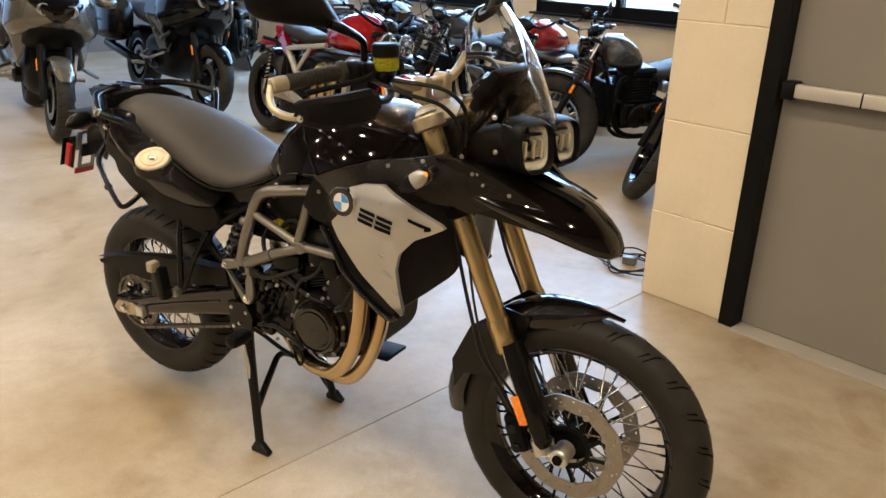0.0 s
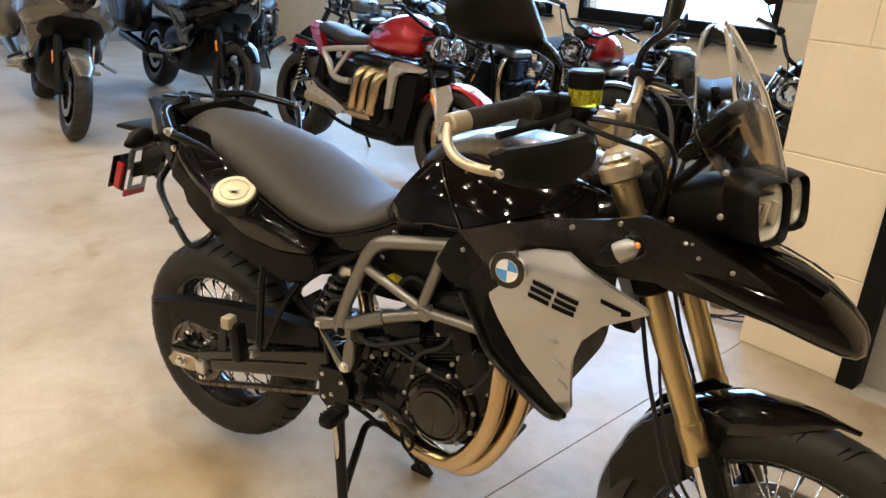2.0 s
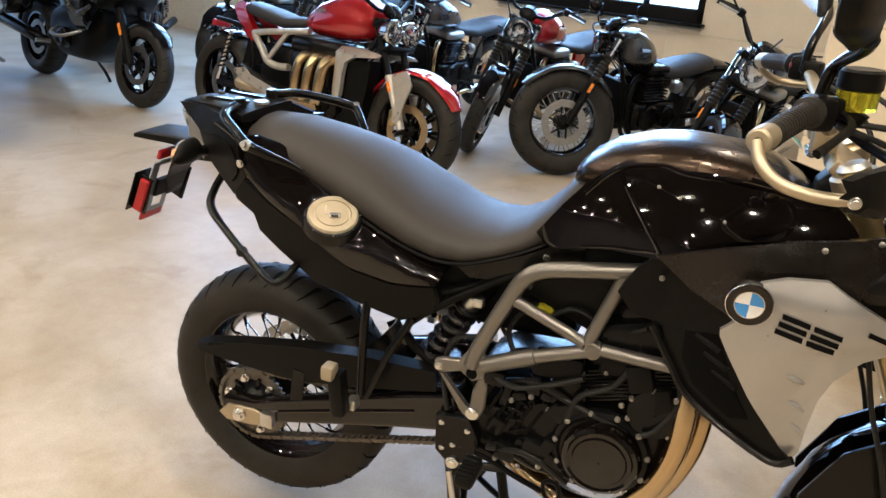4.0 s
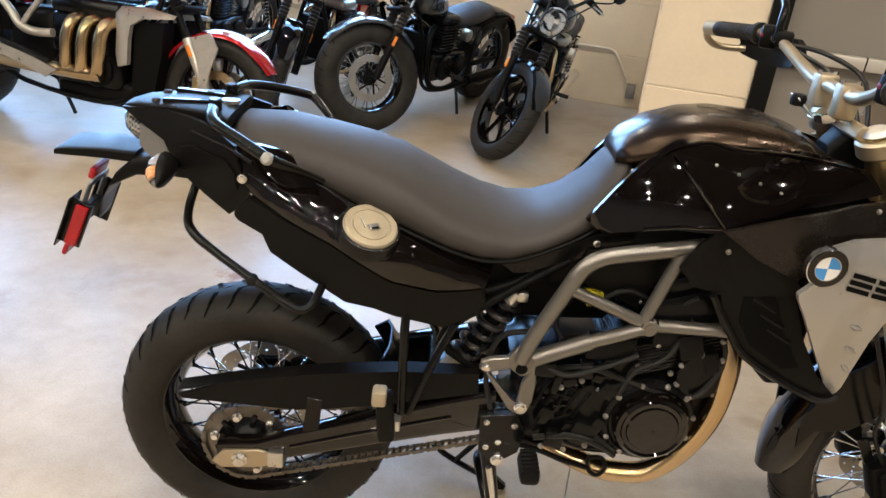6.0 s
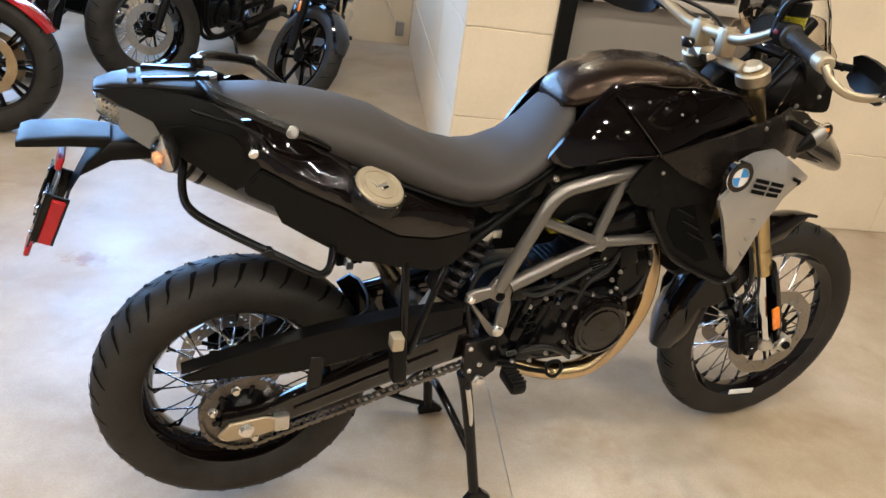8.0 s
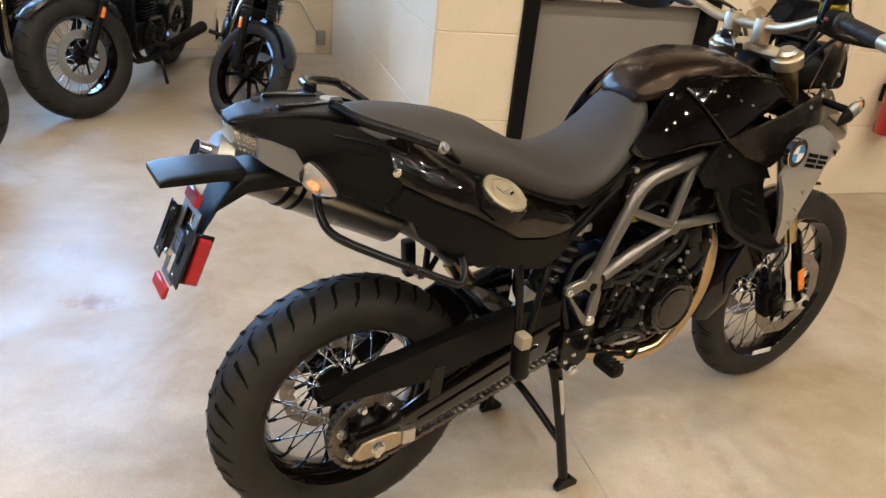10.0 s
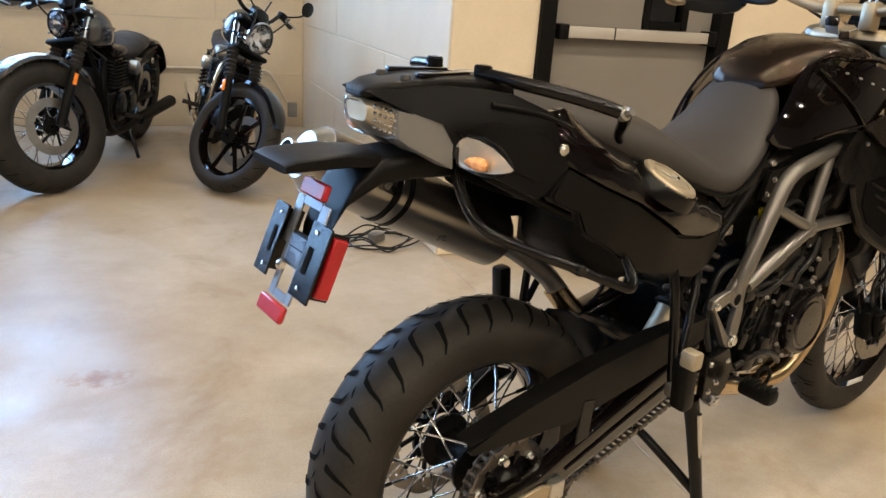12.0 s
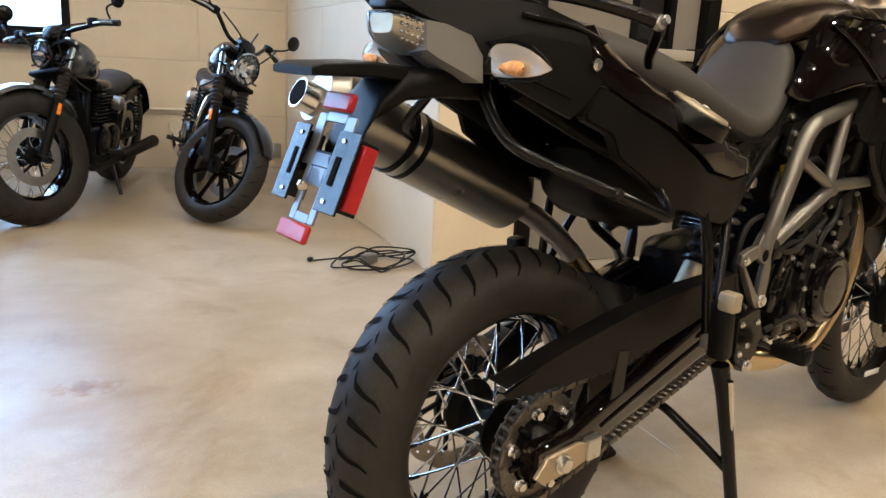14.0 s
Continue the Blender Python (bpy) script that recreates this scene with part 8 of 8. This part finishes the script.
def tourer(name, label, x, y, heading, paint, guard, lean=8, steer=0):
    """A full-dress touring motorcycle with fairing, screen and hard cases."""
    L, R = 1.68, 0.33
    h = radians(heading)
    base = Matrix.Translation((x - L * math.cos(h), y - L * math.sin(h), 0)) @ Matrix.Rotation(h, 4, "Z")
    b = thing(name, label, "motorcycle", "touring motorcycles", base)
    m = Matrix.Rotation(radians(-lean), 4, "X")
    fa, top = Vector((L, 0, R)), Vector((L - 0.32, 0, 0.98))
    ax = (top - fa).normalized()
    st = m @ Matrix.Translation(top) @ Matrix.Rotation(radians(steer), 4, ax) @ Matrix.Translation(-top)

    def p(nm, bm, mat, parent=None, lab="", mm=None, angle=50):
        return part(nm, bm, mat, parent or b, lab, angle, m if mm is None else mm)

    def fair_y(xx, zz):
        return 0.350 - 0.22 * abs(zz - 0.86) - 0.75 * max(0, xx - 1.25) - 0.03 / (1 + math.exp((zz - 0.80) / 0.015))

    wheel_simple(b, "front_wheel", fa, R, 0.225, 0.125, "twin", 5, st, 2, GLOSS)
    wheel_simple(b, "rear_wheel", (0, 0, R), R, 0.225, 0.185, "twin", 5, m, 1, GLOSS)
    for s in (-1, 1):
        bm = mesh()
        tube(bm, [fa + Vector((-0.03, s * 0.10, 0)), fa + Vector((-0.03, s * 0.10, 0)) + ax * 0.45], 0.032, 12, smooth=False)
        f = p("fork_leg", bm, MATTE, mm=st)
        bm = mesh()
        box(bm, fa + ax * 0.28 + Vector((-0.03, s * 0.14, 0)), (0.028, 0.008, 0.095), 0.002, Matrix.Rotation(math.atan2(ax.x, ax.z), 3, "Y"))
        p("fork_reflector", bm, AMBER, f, "amber reflector", st)
        bm = mesh()
        box(bm, fa + Vector((-0.11, s * 0.09, 0.05)), (0.07, 0.05, 0.12), 0.014)
        p("brake_caliper", bm, MATTE, mm=st)
    bm = mesh()
    mud_arc(bm, fa, R + 0.020, 34, 150, 0.078)
    p("front_mudguard", bm, guard, mm=st)
    # body: belly, fairing, nose
    bm = mesh()
    loft(bm, [section(xx, z, wv, hv, 3, 28) for xx, z, wv, hv in ((0.40, 0.48, 0.14, 0.16), (0.60, 0.47, 0.18, 0.22), (0.80, 0.47, 0.19, 0.22), (1.05, 0.50, 0.19, 0.24), (1.20, 0.60, 0.19, 0.24), (1.32, 0.70, 0.16, 0.16))])
    en = p("engine", bm, PLASTIC)
    bm = mesh()
    loft(bm, [section(xx, z, wv, hv, 3.2, 36, 0.10) for xx, z, wv, hv in ((0.78, 0.92, 0.20, 0.14), (0.95, 0.94, 0.27, 0.20), (1.15, 0.96, 0.34, 0.24), (1.32, 0.98, 0.34, 0.23), (1.46, 1.00, 0.29, 0.19), (1.56, 1.01, 0.22, 0.15), (1.63, 1.01, 0.15, 0.10), (1.66, 1.00, 0.08, 0.05))])
    p("fairing", bm, paint, angle=30)
    bm = mesh()
    loft(bm, [section(xx, z, wv, hv, 3.2, 32, 0.15) for xx, z, wv, hv in ((1.30, 0.78, 0.22, 0.10), (1.42, 0.82, 0.22, 0.11), (1.53, 0.87, 0.18, 0.07), (1.60, 0.90, 0.11, 0.03))])
    p("nose_underside", bm, MATTE)
    bm = mesh()
    loft(bm, [section(xx, z, wv, hv, 3.0, 32, -0.25) for xx, z, wv, hv in ((1.50, 1.02, 0.20, 0.135), (1.57, 1.02, 0.185, 0.125), (1.63, 1.015, 0.145, 0.098), (1.668, 1.005, 0.085, 0.055), (1.676, 1.0, 0.03, 0.02))])
    p("headlamp_glass", bm, GLOSS, None, "dark faired headlamp glass")
    for s in (-1, 1):
        bm = mesh()
        panel(bm, [(0.86, 0.99), (1.02, 1.05), (1.22, 1.08), (1.42, 1.03), (1.50, 0.96), (1.48, 0.86), (1.38, 0.76), (1.30, 0.64), (1.22, 0.53), (1.10, 0.50), (1.00, 0.58), (0.93, 0.72), (0.88, 0.86)], lambda xx, zz, s=s: s * fair_y(xx, zz), 0.02, 0.035)
        sp = p("side_fairing", bm, paint)
        line = ((0.93, 0.86), (0.97, 0.77), (1.04, 0.69), (1.14, 0.645), (1.22, 0.665), (1.30, 0.725)) if paint is TOURBLACK else ((1.00, 1.045), (1.12, 0.985), (1.26, 0.925), (1.40, 0.890), (1.47, 0.885))
        bm = mesh()
        tube(bm, [(xx, s * (fair_y(xx, zz) + 0.004), zz) for xx, zz in line], [0.008, 0.018, 0.024, 0.022, 0.026, 0.012] if paint is TOURBLACK else 0.009, 10, flat=0.8)
        p("side_blade" if paint is TOURBLACK else "fairing_gap", bm, DARKSILVER if paint is TOURBLACK else GROOVE, sp)
        bm = mesh()
        lathe(bm, [(0.085, s * 0.18), (0.088, s * 0.235), (0.070, s * 0.250), (0.050, s * 0.250), (0.045, s * 0.242), (0.002, s * 0.24)], (0.80, 0, 0.42), 24, False)
        p("engine_cover", bm, SATIN, en)
        bm = mesh()
        lathe(bm, [(0.045, 0.0), (0.048, 0.012), (0.042, 0.016), (0.036, 0.006), (0.002, 0.0)], (1.645, s * 0.10, 1.03), 18, False, "X")
        p("headlamp", bm, ALUDARK, None, "round headlamp ring")
        # mirror with indicator
        bm = mesh()
        loft(bm, [section(1.30 + dx, 1.12, wv, hv, 2.4, 16) for dx, wv, hv in ((-0.06, 0.03, 0.03), (-0.04, 0.09, 0.055), (0.03, 0.08, 0.05), (0.07, 0.03, 0.02))])
        bm.transform(Matrix.Translation((0, s * 0.42, 0)))
        p("mirror", bm, paint)
        # hard case and silencer
        bm = mesh()
        loft(bm, [section(xx, 0.74, wv, hv, 4, 24) for xx, wv, hv in ((-0.44, 0.06, 0.16), (-0.40, 0.11, 0.22), (0.04, 0.13, 0.23), (0.26, 0.11, 0.19), (0.31, 0.06, 0.12))])
        bm.transform(Matrix.Translation((0, s * 0.33, 0)))
        cs = p("hard_case", bm, SATIN if paint is TOURBLACK else paint)
        bm = mesh()
        tube(bm, [(-0.40, s * 0.435, 0.70), (0.0, s * 0.455, 0.71), (0.24, s * 0.42, 0.70)], 0.008, 6)
        p("case_seam", bm, MATTE, cs)
        bm = mesh()
        cyl(bm, (0.50, s * 0.22, 0.34), (-0.30, s * 0.28, 0.47), 0.046, 0.060, 22, 0.006)
        p("silencer", bm, SATIN if paint is TOURBLACK else ALUDARK)
        bm = mesh()
        tube(bm, [(0.62, s * 0.24, 0.36), (0.62, s * 0.36, 0.36)], 0.018, 8, smooth=False)
        p("foot_peg", bm, ALUDARK)
        bm = mesh()
        tube(bm, [(0.80, s * 0.27, 0.50), (0.92, s * 0.38, 0.46), (1.12, s * 0.38, 0.46), (1.20, s * 0.27, 0.52)], 0.014, 8)
        p("crash_bar", bm, ALUDARK)
        bm = mesh()
        tube(bm, [(0.94, s * 0.16, 1.06), (0.88, s * 0.36, 1.06)], 0.016, 8, smooth=False)
        p("grip", bm, RUBBER)
    bm = mesh()
    loft(bm, [seat_ring(xx, z, z - 0.10, wv) for xx, z, wv in ((-0.15, 0.93, 0.14), (0.10, 0.92, 0.18), (0.25, 0.86, 0.19), (0.55, 0.82, 0.17), (0.74, 0.86, 0.13))])
    p("seat", bm, DARKSEAT)
    bm = mesh()
    loft(bm, [section(xx, z, wv, hv, 2.5, 24) for xx, z, wv, hv in ((0.66, 0.88, 0.10, 0.05), (0.78, 0.92, 0.16, 0.10), (0.95, 0.94, 0.18, 0.12), (1.10, 0.93, 0.15, 0.10))])
    p("fuel_tank", bm, paint)
    sc = []
    for xx, z, wv in ((1.46, 1.14, 0.24), (1.40, 1.24, 0.25), (1.33, 1.34, 0.24), (1.27, 1.42, 0.20)):
        sc.append([(xx - 0.10 * (q / 6 - 1) ** 2, wv * (q / 6 - 1), z) for q in range(13)])
    bm = mesh()
    vs = [[bm.verts.new(q) for q in r] for r in sc]
    vb = [[bm.verts.new((q[0] - 0.005, q[1], q[2])) for q in r] for r in sc]
    for g in (vs, vb):
        for r0, r1 in zip(g, g[1:]):
            for j in range(12):
                bm.faces.new((r0[j], r0[j + 1], r1[j + 1], r1[j]))
    p("windscreen", bm, SMOKE, None, "smoked touring screen")
    bm = mesh()
    tube(bm, [(0.60, 0.14, 0.28), (0.64, 0.24, 0.14), (0.66, 0.29, 0.045)], 0.014, 8)
    p("side_stand", bm, SATIN)
    bm = mesh()
    mud_arc(bm, (0, 0, R), R + 0.04, 60, 175, 0.10)
    p("rear_mudguard", bm, PLASTIC)
    return b


roadster("roadster", "red three-cylinder roadster with bronze headers and silver castings", -0.81, 2.80, -18.0, 7, 4, L=1.80, style="twin", spokes=9, R=0.345, rim=0.24, w=0.145, tank=REDPAINT, tank_len=0.54, seat_z=0.83, triple=True, red_guard=REDPAINT, disc=2, twin_lamp=True, bars=0.36)
roadster("cruiser", "black bobber cruiser with wire wheels and graphite tank", -0.07, 3.67, 236, 8, -35, L=1.50, style="wire", spokes=32, R=0.365, rim=0.235, w=0.150, tank=GREYPAINT, tank_len=0.30, seat_z=0.74, bobber=True, lamp_r=0.075, bars=0.36)
roadster("roadster", "black roadster with cast wheels and chrome silencers", 0.815, 3.27, 252, 13, 38, L=1.42, style="cast", spokes=7, R=0.325, rim=0.24, w=0.11, tank=GREYPAINT, chrome_pipe=True, lamp_r=0.092)
roadster("roadster", "dark roadster with a red fuel tank", -0.68, 3.80, 252, 8, 24, L=1.44, style="wire", spokes=24, R=0.33, rim=0.24, w=0.11, tank=REDPAINT, chrome_pipe=True, lamp_r=0.092)
roadster("roadster", "graphite roadster with a chrome-rimmed headlamp", -1.64, 4.08, 252, 8, 20, L=1.44, style="wire", spokes=24, R=0.33, rim=0.24, w=0.11, tank=GREYPAINT, chrome_pipe=True, lamp_r=0.092)
roadster("roadster", "black roadster parked by the windows", -2.95, 4.95, 252, 8, 24, L=1.44, style="cast", spokes=7, tank=GLOSS, lamp_r=0.09)
roadster("roadster", "dark roadster with an amber-tinted lamp by the windows", -3.95, 5.20, 252, 8, 20, L=1.44, style="wire", spokes=24, tank=WARMSILVER, chrome_pipe=True, lamp_r=0.09)
roadster("cruiser", "black cruiser parked behind the touring motorcycles", -4.75, 4.75, 300, 8, 10, L=1.55, style="cast", spokes=9, tank=GLOSS, bobber=True)
tourer("touring_motorcycle", "gloss black touring motorcycle with hard cases", -3.42, 3.45, -19, TOURBLACK, TOURBLACK, 8, 6)
tourer("touring_motorcycle", "warm silver touring motorcycle with a silver mudguard", -3.64, 2.02, -27, WARMSILVER, WARMSILVER, 8, 3)

# loose things on the floor and walls
adapter = thing("charger_cord", "black charger cord with a grey adapter on the floor", "cable", m=ROOM @ Matrix.Translation((-0.25, 0.25, 0)))
rng = random.Random(5)
bm = mesh()
pts = [(-0.22, 0.10, 0.006)]
for k in range(26):
    a = k * 0.95
    pts.append((0.05 + (0.11 + 0.11 * rng.random()) * math.cos(a) + 0.04 * (rng.random() - 0.5), -0.02 + (0.10 + 0.06 * rng.random()) * math.sin(a), 0.006 + 0.06 * rng.random() ** 2))
tube(bm, pts, 0.0042, 7, 6)
part("cord", bm, CABLE, adapter, "coiled black cord")
bm = mesh()
box(bm, (0.03, 0.0, 0.03), (0.075, 0.052, 0.04), 0.006, Matrix.Rotation(0.5, 3, "Z"))
part("adapter", bm, FRAMEGREY, adapter, "grey power adapter")
bm = mesh()
box(bm, (-0.235, 0.105, 0.012), (0.035, 0.022, 0.018), 0.005, Matrix.Rotation(0.9, 3, "Z"))
part("plug", bm, CABLE, adapter, "black plug")
# conduit along the window wall, down to an outlet box
bm = mesh()
tube(bm, [(-4.5, BACK - 0.014, 0.475), (-0.40, BACK - 0.014, 0.475)], 0.011, 8, smooth=False)
tube(bm, [(-0.40, BACK - 0.014, 0.475), (-0.33, BACK - 0.014, 0.472), (-0.26, BACK - 0.014, 0.43), (-0.13, BACK - 0.014, 0.21)], 0.011, 8)
con = part("conduit", bm, WALLPAINT, None, "painted electrical conduit along the wall")
con.matrix_basis = ROOM
tagged(con, category="conduit")
bm = mesh()
box(bm, (-0.09, BACK - 0.035, 0.15), (0.075, 0.07, 0.12), 0.006)
ob = part("outlet_box", bm, ALUDARK, None, "grey metal outlet box on the wall")
ob.matrix_basis = ROOM
tagged(ob, category="outlet")
# closed fibreboard panel leaning far behind the touring motorcycles
bm = mesh()
box(bm, (-7.6, 1.9, 0.50), (0.8, 0.05, 1.0), 0.006, Matrix.Rotation(radians(8), 3, "X"))
ob = part("leaning_panel", bm, DOORGREY, None, "grey-brown panel leaning behind the motorcycles")
ob.matrix_basis = ROOM
tagged(ob, category="panel")

# red extinguisher by the door wall
fx = thing("fire_extinguisher", "red fire extinguisher hung on the painted wall", "fire extinguisher", m=ROOM @ Matrix.Translation((2.74, -0.10, 0.42)))
bm = mesh()
lathe(bm, [(0.002, 0.0), (0.072, 0.0), (0.078, 0.012), (0.078, 0.30), (0.060, 0.345), (0.026, 0.365), (0.026, 0.38), (0.002, 0.38)], axis="Z", seg=28, closed=False)
part("cylinder", bm, REDPAINT, fx)
bm = mesh()
box(bm, (0.0, -0.01, 0.395), (0.03, 0.05, 0.03), 0.005)
box(bm, (0.0, -0.05, 0.425), (0.02, 0.12, 0.014), 0.004, Matrix.Rotation(0.2, 3, "X"))
part("valve", bm, FRAMEBLK, fx)
bm = mesh()
tube(bm, [(0.02, -0.02, 0.39), (0.10, -0.02, 0.36), (0.095, 0.0, 0.2), (0.088, 0.0, 0.08)], 0.010, 8)
part("hose", bm, CABLE, fx)
bm = mesh()
box(bm, (0.0, 0.085, 0.22), (0.09, 0.02, 0.10), 0.004)
part("wall_bracket", bm, FRAMEBLK, fx)


# ---- wall blocks, last ----
FLIP = Matrix.Rotation(radians(-90), 4, "Z")
lay_blocks(wall_door, Matrix.Translation((0.014, 0.014, 0)), 3.2, 2.58, [(D0 - 0.014, D1 - 0.014, 0, DTOP)], start=0.98, odd=1, first=3)
lay_blocks(wall_side, Matrix.Translation((0.014, BACK, 0)) @ FLIP, BACK - 0.016, 2.58)
lay_blocks(wall_window, Matrix.Translation((-4.3, BACK + 0.01, 0)), 4.3, 2.58, [(0.64, 2.68, SILL, HEAD), (-1.0, 0.30, SILL, HEAD)])
